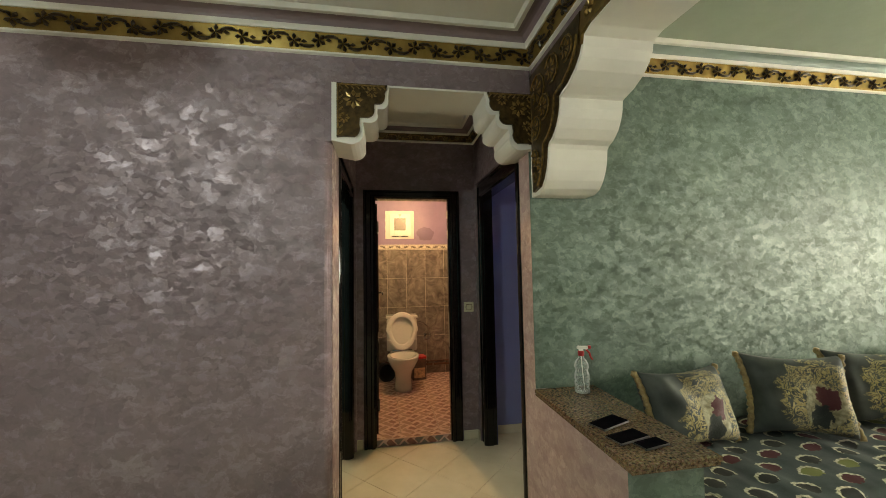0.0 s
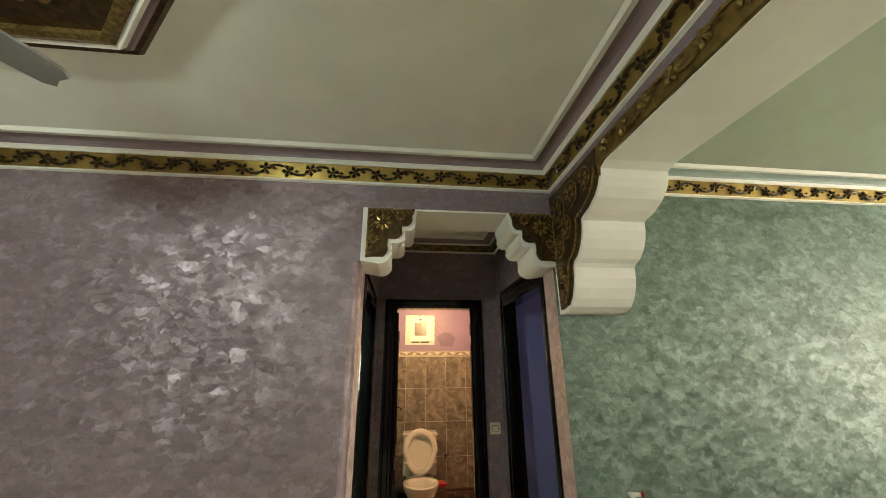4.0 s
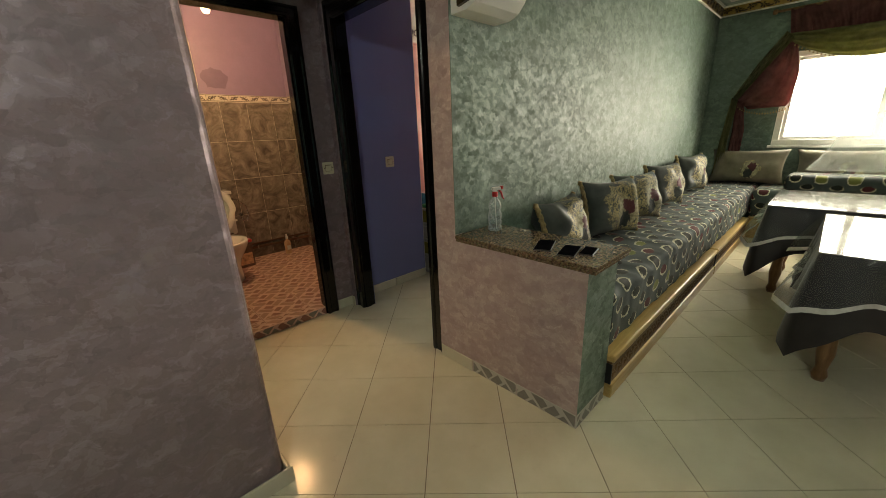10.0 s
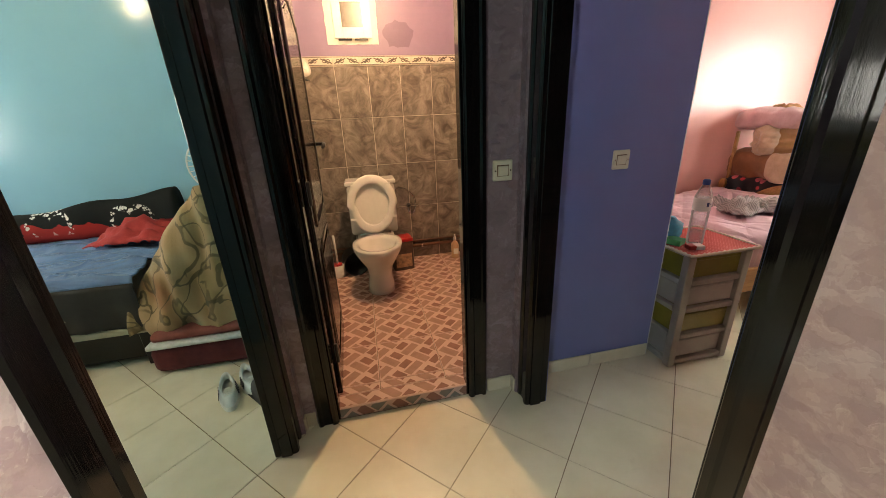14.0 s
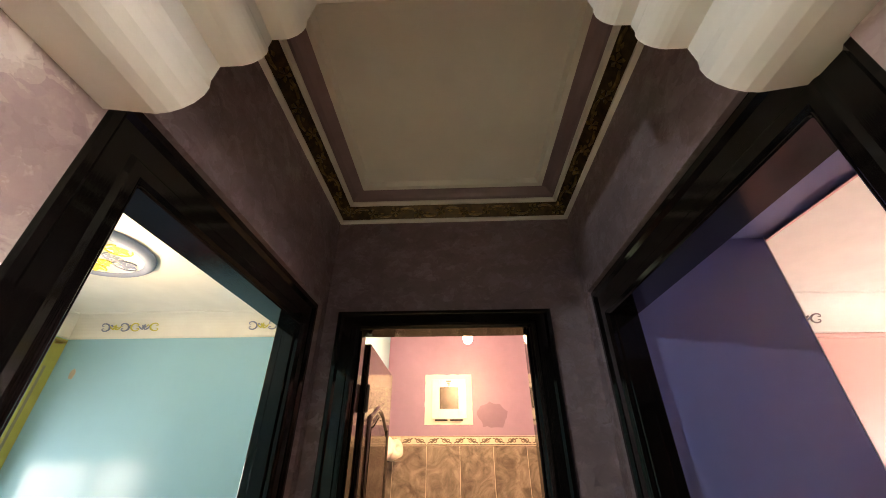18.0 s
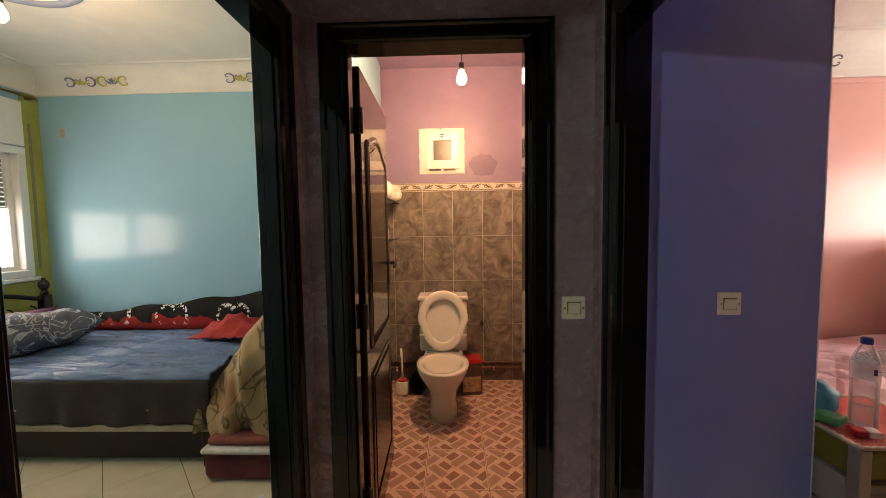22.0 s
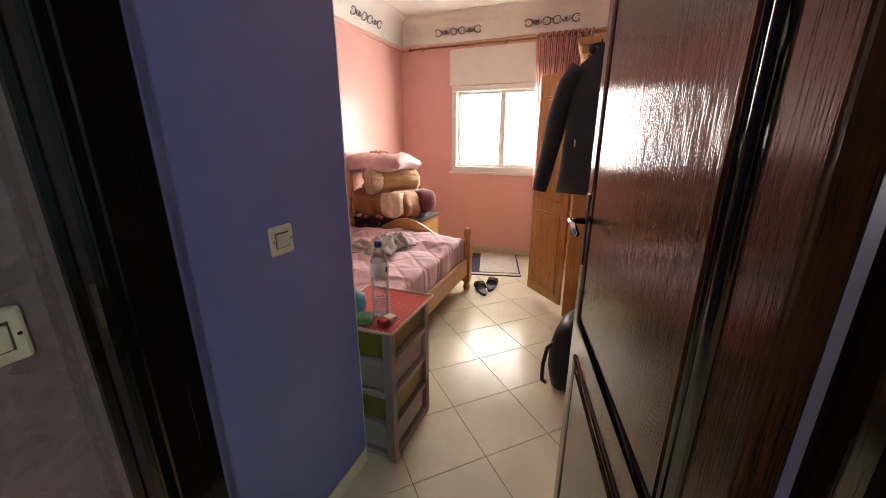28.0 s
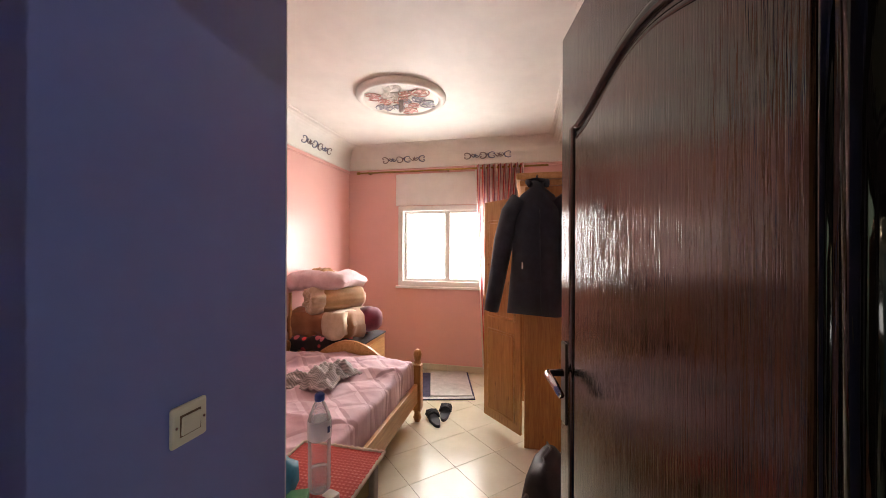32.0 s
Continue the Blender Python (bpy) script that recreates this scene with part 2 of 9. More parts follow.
def box(bm, x0, x1, y0, y1, z0, z1, bevel=0.0, seg=2):
    vs = [bm.verts.new((x, y, z)) for z in (z0, z1) for y in (y0, y1) for x in (x0, x1)]
    fs = [bm.faces.new([vs[i] for i in q]) for q in ((0, 2, 3, 1), (4, 5, 7, 6), (0, 1, 5, 4), (2, 6, 7, 3), (0, 4, 6, 2), (1, 3, 7, 5))]
    if bevel:
        edges = list({e for f in fs for e in f.edges})
        bmesh.ops.bevel(bm, geom=edges, offset=bevel, segments=seg, affect="EDGES", profile=0.5)
    return bm


def boxed(*a, **k):
    return box(bmesh.new(), *a, **k)


def extrude_poly(bm, pts, axis, a, b):
    """A flat outline pushed along an axis: pts are (u, z) for axis x or y, (x, y) for axis z."""
    def put(p, c):
        return (c, p[0], p[1]) if axis == "x" else (p[0], c, p[1]) if axis == "y" else (p[0], p[1], c)
    lo, hi = [bm.verts.new(put(p, a)) for p in pts], [bm.verts.new(put(p, b)) for p in pts]
    n = len(pts)
    faces = [bm.faces.new(lo), bm.faces.new(hi[::-1])]
    for i in range(n):
        faces.append(bm.faces.new([lo[i], hi[i], hi[(i + 1) % n], lo[(i + 1) % n]]))
    bmesh.ops.recalc_face_normals(bm, faces=faces)
    return bm


def structure(name, bm, material, label, category="wall", smooth=False):
    return tagged(part(name, bm, material, None, "", smooth), label, category, "", "structure")


def wall(name, axis, a, b, u0, u1, z0, z1, material, label, holes=()):
    """A slab between a and b on the axis, from u0 to u1, with holes (u0, u1, z0, z1) through it."""
    us = sorted({u0, u1, *[v for h in holes for v in h[:2]]})
    zs = sorted({z0, z1, *[v for h in holes for v in h[2:]]})
    bm = bmesh.new()
    solid = lambda i, k: 0 <= i < len(us) - 1 and 0 <= k < len(zs) - 1 and not any(
        h[0] - 1e-6 <= us[i] and us[i + 1] <= h[1] + 1e-6 and h[2] - 1e-6 <= zs[k] and zs[k + 1] <= h[3] + 1e-6 for h in holes)
    made = {}

    def v(c, u, z):
        key = (c, u, z)
        if key not in made:
            made[key] = bm.verts.new((c, u, z) if axis == "x" else (u, c, z))
        return made[key]

    for i in range(len(us) - 1):
        for k in range(len(zs) - 1):
            if not solid(i, k):
                continue
            p, q, r, s = us[i], us[i + 1], zs[k], zs[k + 1]
            for c in (a, b):
                bm.faces.new([v(c, p, r), v(c, q, r), v(c, q, s), v(c, p, s)])
            for near, e0, e1 in ((solid(i - 1, k), (p, r), (p, s)), (solid(i + 1, k), (q, r), (q, s)), (solid(i, k - 1), (p, r), (q, r)), (solid(i, k + 1), (p, s), (q, s))):
                if not near:
                    bm.faces.new([v(a, *e0), v(a, *e1), v(b, *e1), v(b, *e0)])
    bmesh.ops.recalc_face_normals(bm, faces=bm.faces)
    return structure(name, bm, material, label)


# ---- the plan ----
TOP = 2.72          # ceilings
HALL_X0, HALL_Y0 = -3.6, -3.9
SALON_X1 = 5.8
WC_X0, WC_X1, WC_Y1 = -0.085, 1.45, 3.06
PINK_X0, PINK_X1, PINK_Y0, PINK_Y1 = 1.838, 5.14, 0.15, 2.80
CYAN_X0, CYAN_X1, CYAN_Y0, CYAN_Y1 = -2.97, -0.105, 0.16, 3.0
LEFT_DOOR, RIGHT_DOOR, WC_DOOR = (0.378, 1.122), (0.292, 1.118), (0.143, 0.782)

# hall and salon shell
wall("wall_lilac", "y", 0.0, 0.08, HALL_X0, -0.054, 0, TOP, LILAC, "pearly lilac trowelled plaster wall of the hall")
wall("wall_green", "y", 0.05, 0.10, 1.08, SALON_X1, 0, TOP, GREEN, "pearly green trowelled plaster wall of the salon")
wall("wall_hall_west", "x", HALL_X0 - 0.1, HALL_X0, HALL_Y0, 0.08, 0, TOP, LILAC, "lilac plaster wall of the hall")
wall("wall_hall_south", "y", HALL_Y0 - 0.1, HALL_Y0, HALL_X0 - 0.1, SALON_X1 + 0.15, 0, TOP, LILAC, "lilac plaster wall closing the hall")
wall("wall_salon_east", "x", SALON_X1, SALON_X1 + 0.15, HALL_Y0, 0.10, 0, TOP, GREEN, "green plaster wall with the salon window", [(-3.1, -0.70, 1.03, 2.03)])
# corridor
structure("wall_lilac_corner", extrude_poly(bmesh.new(), [(-0.0538, 0.0), (-0.043, 0.005), (-0.034, 0.016), (-0.028, 0.032), (-0.0255, 0.048), (-0.0255, 0.08), (-0.0538, 0.08)], "z", 0, 2.068), LILAC, "rounded plaster corner of the corridor opening", "wall")
wall("wall_lilac_upper", "y", 0.0, 0.08, -0.0538, -0.0222, 2.0685, TOP, LILAC, "lilac plaster beside the corridor lintel")
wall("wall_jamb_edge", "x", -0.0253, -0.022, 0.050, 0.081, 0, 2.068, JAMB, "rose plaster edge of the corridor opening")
wall("wall_corridor_left", "x", -0.06, 0.0, 0.2885, 1.26, 0, TOP, LILAC, "lilac plaster wall of the small corridor", [(0.2885, 1.215, 0, 2.120)])
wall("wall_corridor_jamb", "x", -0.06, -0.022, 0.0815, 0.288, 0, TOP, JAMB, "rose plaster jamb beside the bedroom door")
wall("wall_corridor_right", "x", 1.010, 1.08, 0.203, 1.26, 0, TOP, LILAC, "lilac plaster wall of the small corridor", [(0.203, 1.209, 0, 2.155)])
wall("wall_green_return", "y", 0.05, 0.0536, 1.0142, 1.08, 0.793, TOP, GREEN, "green plaster return beside the corridor pier")
wall("wall_corridor_pier", "x", 1.0145, 1.08, 0.054, 0.2025, 0, TOP, PINKISH, "rose plaster pier beside the bedroom door")
wall("wall_corridor_end", "y", 1.26, 1.33, -0.08, 1.08, 0, TOP, LILAC, "lilac plaster wall round the toilet door", [(*WC_DOOR, 0, 2.038)])
# toilet
wall("wall_toilet_front", "y", 1.3305, 1.345, WC_X0, WC_X1, 0, TOP, VIOLET, "violet painted wall of the toilet", [(*WC_DOOR, 0, 2.038)])
wall("wall_toilet_back", "y", WC_Y1, WC_Y1 + 0.1, WC_X0 - 0.05, WC_X1 + 0.05, 0, TOP, VIOLET, "violet painted wall above grey tiles")
wall("wall_toilet_left", "x", WC_X0 - 0.015, WC_X0, 1.33, WC_Y1, 0, TOP, VIOLET, "violet painted wall of the toilet")
wall("wall_toilet_right", "x", WC_X1, WC_X1 + 0.05, 1.3305, WC_Y1, 0, TOP, VIOLET, "violet painted wall of the toilet")
# indigo passage and pink bedroom
wall("wall_indigo", "y", 1.30, 1.329, 1.085, PINK_X0, 0, TOP, BLUE, "indigo painted wall beside the bedroom door")
wall("wall_passage_south", "y", 0.10, 0.15, 1.08, PINK_X0, 0, TOP, BLUE, "indigo painted wall behind the open bedroom door")
wall("wall_pink_south", "y", 0.10, 0.15, PINK_X0 + 0.0005, PINK_X1 + 0.1, 0, TOP, PINK, "pink painted wall of the bedroom")
wall("wall_passage_west", "x", 1.08, 1.13, 0.15, 1.30, 0, TOP, BLUE, "indigo painted wall round the bedroom door", [(*RIGHT_DOOR, 0, 2.038)])
wall("wall_pink_west", "x", PINK_X0 - 0.06, PINK_X0, 1.38, PINK_Y1, 0, TOP, PINK, "pink painted wall of the bedroom")
wall("wall_pink_north", "y", PINK_Y1, PINK_Y1 + 0.1, PINK_X0 - 0.06, PINK_X1 + 0.1, 0, TOP, PINK, "pink painted wall beside the bed")
wall("wall_pink_east", "x", PINK_X1, PINK_X1 + 0.15, 0.15, PINK_Y1, 0, TOP, PINK, "pink painted wall with the bedroom window", [(0.93, 2.11, 1.03, 1.98)])
# sky blue bedroom
wall("wall_cyan_east", "x", -0.105, -0.062, CYAN_Y0, CYAN_Y1, 0, TOP, CYAN, "sky blue painted wall of the bedroom", [(*LEFT_DOOR, 0, 2.016)])
wall("wall_cyan_north", "y", CYAN_Y1, CYAN_Y1 + 0.1, CYAN_X0 - 0.1, -0.10, 0, TOP, CYAN, "sky blue painted wall behind the bed")
wall("wall_cyan_south", "y", 0.08, CYAN_Y0, CYAN_X0 - 0.1, -0.08, 0, TOP, CYAN, "sky blue painted wall of the bedroom")
wall("wall_cyan_west", "x", CYAN_X0 - 0.15, CYAN_X0, CYAN_Y0, CYAN_Y1, 0, TOP, CYAN, "sky blue painted wall with the window", [(1.4, 2.84, 1.05, 2.08)])

# ceilings
structure("ceiling_slab", boxed(HALL_X0 - 0.1, SALON_X1 + 0.15, HALL_Y0 - 0.1, 1.30, TOP, TOP + 0.1), WHITE, "concrete slab above the plaster ceilings", "ceiling")
structure("ceiling_toilet", boxed(-0.15, WC_X1 + 0.05, 1.36, WC_Y1 + 0.1, TOP, TOP + 0.1), VIOLET, "violet painted toilet ceiling", "ceiling")
structure("ceiling_pink", boxed(1.08, PINK_X1 + 0.1, 0.04, PINK_Y1 + 0.1, TOP + 0.004, TOP + 0.1), WHITE, "white plaster ceiling of the pink bedroom", "ceiling")
structure("ceiling_passage", boxed(1.13, PINK_X0 + 0.02, 0.15, 1.30, 2.43, 2.53), BLUE, "indigo painted low ceiling of the passage", "ceiling")
structure("ceiling_cyan", boxed(CYAN_X0 - 0.1, -0.08, 0.04, CYAN_Y1 + 0.1, TOP + 0.008, TOP + 0.1), WHITE, "white plaster ceiling of the blue bedroom", "ceiling")
# floor bed under the tiles
structure("floor", boxed(HALL_X0 - 0.2, SALON_X1 + 0.2, HALL_Y0 - 0.2, CYAN_Y1 + 0.2, -0.12, -0.003), GROUT, "cream ceramic floor tiles laid diagonally with brown joints", "floor")

# ---- shape helpers ----


def lathe(bm, profile, n=20, place=(0, 0, 0), sx=1.0, sy=1.0, caps=True):
    """Turns (radius, height) pairs round the z axis."""
    rings = []
    for r, z in profile:
        rings.append([bm.verts.new((place[0] + sx * r * math.cos(2 * math.pi * i / n), place[1] + sy * r * math.sin(2 * math.pi * i / n), place[2] + z)) for i in range(n)])
    for a, b in zip(rings, rings[1:]):
        for i in range(n):
            bm.faces.new([a[i], a[(i + 1) % n], b[(i + 1) % n], b[i]])
    if caps:
        if profile[0][0] > 1e-4:
            bm.faces.new(rings[0][::-1])
        if profile[-1][0] > 1e-4:
            bm.faces.new(rings[-1])
    return bm


def tube(bm, pts, r, n=8, caps=True):
    """A round bar along points; r may be a list."""
    pts = [Vector(p) for p in pts]
    rs = r if isinstance(r, (list, tuple)) else [r] * len(pts)
    rings, side = [], None
    for k, p in enumerate(pts):
        d = (pts[min(k + 1, len(pts) - 1)] - pts[max(k - 1, 0)]).normalized()
        side = d.cross(Vector((0, 0, 1)) if abs(d.z) < 0.9 else Vector((1, 0, 0))).normalized() if side is None else (side - d * side.dot(d)).normalized()
        up = d.cross(side)
        rings.append([bm.verts.new(p + rs[k] * (math.cos(2 * math.pi * i / n) * side + math.sin(2 * math.pi * i / n) * up)) for i in range(n)])
    for a, b in zip(rings, rings[1:]):
        for i in range(n):
            bm.faces.new([a[i], a[(i + 1) % n], b[(i + 1) % n], b[i]])
    if caps:
        bm.faces.new(rings[0][::-1])
        bm.faces.new(rings[-1])
    return bm


def loft(bm, rings, caps=True, closed=True):
    vs = [[bm.verts.new(p) for p in ring] for ring in rings]
    n = len(vs[0])
    for a, b in zip(vs, vs[1:]):
        for i in range(n if closed else n - 1):
            bm.faces.new([a[i], a[(i + 1) % n], b[(i + 1) % n], b[i]])
    if caps and closed:
        bm.faces.new(vs[0][::-1])
        bm.faces.new(vs[-1])
    return bm


def sheet(bm, nu, nv, f, thick=0.0):
    """A grid surface f(u, v) -> point, optionally with a back side below it."""
    top = [[bm.verts.new(f(i / nu, j / nv)) for j in range(nv + 1)] for i in range(nu + 1)]
    for i in range(nu):
        for j in range(nv):
            bm.faces.new([top[i][j], top[i + 1][j], top[i + 1][j + 1], top[i][j + 1]])
    if thick:
        bm.normal_update()
        bmesh.ops.solidify(bm, geom=bm.faces[:], thickness=thick)
    return bm


def clip_poly(poly, x0, x1, y0, y1):
    for axis, lim, sign in ((0, x0, 1), (0, x1, -1), (1, y0, 1), (1, y1, -1)):
        out = []
        for i, p in enumerate(poly):
            q = poly[i - 1]
            ip, iq = sign * (p[axis] - lim) >= 0, sign * (q[axis] - lim) >= 0
            if ip != iq:
                f = (lim - q[axis]) / (p[axis] - q[axis])
                out.append((q[0] + f * (p[0] - q[0]), q[1] + f * (p[1] - q[1])))
            if ip:
                out.append(p)
        poly = out
        if len(poly) < 3:
            return []
    return poly


def pillow(bm, w, h, t, nu=16, nv=16, wob=0.006, seed=0.0, pinch=0.10):
    """A stuffed cushion in the x-z plane, thick along y."""
    for side in (-1, 1):
        grid = []
        for i in range(nu + 1):
            row = []
            for j in range(nv + 1):
                u, v = 2 * i / nu - 1, 2 * j / nv - 1
                bulge = max(0.0, (1 - u ** 4) * (1 - v ** 4)) ** 0.55
                x = u * w / 2 * (1 - pinch * (1 - v * v) * (abs(u) ** 3) * 0.7)
                z = v * h / 2 * (1 - pinch * (1 - u * u) * (abs(v) ** 3) * 0.7)
                k = noise.noise((u * 2 + seed, v * 2, side * 3 + seed)) * wob * bulge
                row.append(bm.verts.new((x, side * (t / 2 * bulge + k), z)))
            grid.append(row)
        for i in range(nu):
            for j in range(nv):
                q = [grid[i][j], grid[i + 1][j], grid[i + 1][j + 1], grid[i][j + 1]]
                bm.faces.new(q if side < 0 else q[::-1])
    bmesh.ops.remove_doubles(bm, verts=bm.verts, dist=1e-5)
    return bm


# ---- more materials ----


def wood(name, dark, light, rough=0.35, along="x", scale=1.0, bump=0.1):
    n = Nodes(name)
    s = {"x": (1.2, 14, 14), "y": (14, 1.2, 14), "z": (14, 14, 1.2)}[along]
    v = n.stretched(*[a * scale for a in s], n.local())
    grain = n.noise(2.2, 6, 0.6, v, 1.2)
    rings = n.noise(9.0, 3, 0.5, v)
    mixed = n.math("ADD", n.math("MULTIPLY", grain, 0.7), n.math("MULTIPLY", rings, 0.3))
    c = n.ramp(mixed, (0.32, dark), (0.66, light))
    knots = n.ramp(n.voronoi(2.3, n.stretched(*[2.2 * a ** 0.4 for a in s], n.local())), (0.05, 0.55), (0.12, 1.0))
    c = n.mix(1.0, c, knots, "MULTIPLY")
    return n.done(c, rough, n.bump(grain, bump, 0.001))


def lacquer(name, dark, light, pores, shine=0.5):
    """Black-brown varnished door wood with pores along the vertical grain."""
    n = Nodes(name)
    v = n.stretched(60, 60, 3.0, n.local())
    grain = n.noise(2.6, 5, 0.6, v, 0.5)
    c = n.ramp(grain, (0.3, dark), (0.75, light))
    wander = n.noise(3.0, 3, 0.5, n.stretched(3, 3, 1.4, n.local()), 0.6)
    lines = n.ramp(n.noise(1.0, 3, 0.6, n.stretched(300, 300, 4.0, n.local())), (0.36, 0.0), (0.58, 1.0))
    pits = n.ramp(n.voronoi(380, n.stretched(1, 1, 0.045, n.local())), (0.12, 0.0), (0.40, 1.0))
    h = n.math("ADD", n.math("MULTIPLY", lines, n.math("ADD", n.math("MULTIPLY", wander, 0.8), 0.15)), n.math("MULTIPLY", pits, 0.45))
    wide = n.noise(1.0, 3, 0.5, n.stretched(9, 9, 1.2, n.local()), 1.5)
    return n.done(c, n.ramp(wide, (0.3, 0.05), (0.7, 0.10)), n.bump(h, pores, 0.0005), Specular_IOR_Level=shine)


def gold_relief():
    n = Nodes("dark_gold_relief_paint")
    c = n.ramp(n.noise(35, 4), (0.35, (0.016, 0.009, 0.004)), (0.7, (0.060, 0.034, 0.012)))
    return n.done(c, 0.3, n.bump(n.noise(120, 3), 0.3, 0.001), 0.4)


def gold_ground():
    n = Nodes("gold_frieze_ground")
    c = n.ramp(n.noise(14, 5), (0.3, (0.26, 0.17, 0.045)), (0.72, (0.42, 0.29, 0.09)))
    return n.done(c, n.ramp(n.noise(20, 3), (0.3, 0.3), (0.7, 0.5)), n.bump(n.noise(90, 3), 0.25, 0.001), 0.75)


def granite():
    n = Nodes("brown_speckled_granite")
    a = n.voronoi(150, out="Color")
    spots = n.noise(95, 5, 0.7)
    c = n.ramp(spots, (0.36, (0.03, 0.022, 0.016)), (0.47, (0.15, 0.095, 0.055)), (0.6, (0.25, 0.18, 0.11)), (0.74, (0.38, 0.31, 0.22)))
    c = n.mix(0.25, c, a, "MULTIPLY")
    return n.done(c, 0.14)


def wall_tile():
    n = Nodes("grey_veined_wall_tile")
    v = n.stretched(1.0, 1.0, 1.0, None, (0, 35, 0))
    own = n.add("ObjectInfo").outputs["Random"]
    shift = n.add("VectorMath", operation="ADD")
    comb = n.add("CombineXYZ")
    n.link(n.math("MULTIPLY", own, 9.0), comb.inputs[0])
    n.link(comb.outputs[0], shift.inputs[1])
    n.link(v, shift.inputs[0])
    cloud = n.noise(7, 6, 0.62, shift.outputs[0], 1.6)
    c = n.ramp(cloud, (0.32, (0.10, 0.082, 0.068)), (0.5, (0.215, 0.18, 0.150)), (0.66, (0.33, 0.285, 0.245)))
    streak = n.noise(5, 5, 0.6, n.stretched(1.0, 1.0, 5.0, shift.outputs[0]), 2.2)
    veins = n.ramp(streak, (0.485, 0.0), (0.5, 1.0), (0.515, 0.0))
    c = n.mix(n.math("MULTIPLY", veins, 0.5), c, (0.10, 0.08, 0.062))
    return n.done(c, 0.16, n.bump(cloud, 0.05, 0.001))


def velvet_medallions(name="grey_green_medallion_upholstery", along=0, across=1):
    """Dark grey-green upholstery with staggered oval medallions."""
    n = Nodes(name)
    pos = n.add("SeparateXYZ")
    n.link(n.where(), pos.inputs[0])
    comb = n.add("CombineXYZ")
    # the cloth runs over the front edge, so depth and height share one direction
    n.link(n.math("MULTIPLY", n.math("ADD", pos.outputs[along], n.math("MULTIPLY", n.noise(5, 2), 0.05)), 6.4), comb.inputs[0])
    n.link(n.math("MULTIPLY", n.math("SUBTRACT", pos.outputs[2], pos.outputs[across]), 9.4), comb.inputs[1])
    m = n.add("Mapping")
    m.inputs["Rotation"].default_value = (0, 0, radians(45))
    n.link(comb.outputs[0], m.inputs["Vector"])
    vor = n.add("TexVoronoi", voronoi_dimensions="2D")
    vor.inputs["Scale"].default_value, vor.inputs["Randomness"].default_value = 1.0, 0.12
    n.link(m.outputs[0], vor.inputs["Vector"])
    ragged = n.math("MULTIPLY", n.math("SUBTRACT", n.noise(75, 3), 0.5), 0.24)
    d = n.math("ADD", vor.outputs["Distance"], ragged)
    # the dark heart sits off the middle of its cream oval
    away = n.add("VectorMath", operation="SUBTRACT")
    n.link(m.outputs[0], away.inputs[0])
    n.link(vor.outputs["Position"], away.inputs[1])
    parted = n.add("SeparateXYZ")
    n.link(away.outputs[0], parted.inputs[0])
    inner = n.math("ADD", d, n.math("MULTIPLY", n.math("SUBTRACT", parted.outputs[0], parted.outputs[1]), 0.16))
    sep = n.add("SeparateColor")
    n.link(vor.outputs["Color"], sep.inputs[0])
    heart = n.ramp(sep.outputs[0], (0.0, (0.012, 0.016, 0.013)), (0.58, (0.012, 0.016, 0.013)), (0.59, (0.075, 0.010, 0.015)), (0.86, (0.075, 0.010, 0.015)), (0.87, (0.16, 0.18, 0.05)))
    heart.node.color_ramp.interpolation = "CONSTANT"
    ground = n.ramp(n.noise(9, 4), (0.3, (0.034, 0.050, 0.050)), (0.7, (0.070, 0.095, 0.095)))
    cream = n.ramp(n.noise(90, 3), (0.35, (0.30, 0.29, 0.19)), (0.62, (0.66, 0.64, 0.50)))
    ring = n.ramp(d, (0.315, 1.0), (0.335, 0.0))
    mid = n.ramp(inner, (0.255, 1.0), (0.275, 0.0))
    c = n.mix(ring, ground, cream)
    c = n.mix(mid, c, heart)
    return n.done(c, 0.78, n.bump(n.math("ADD", n.noise(150, 3), ring), 0.3, 0.002), Sheen_Weight=0.05, Specular_IOR_Level=0.3)


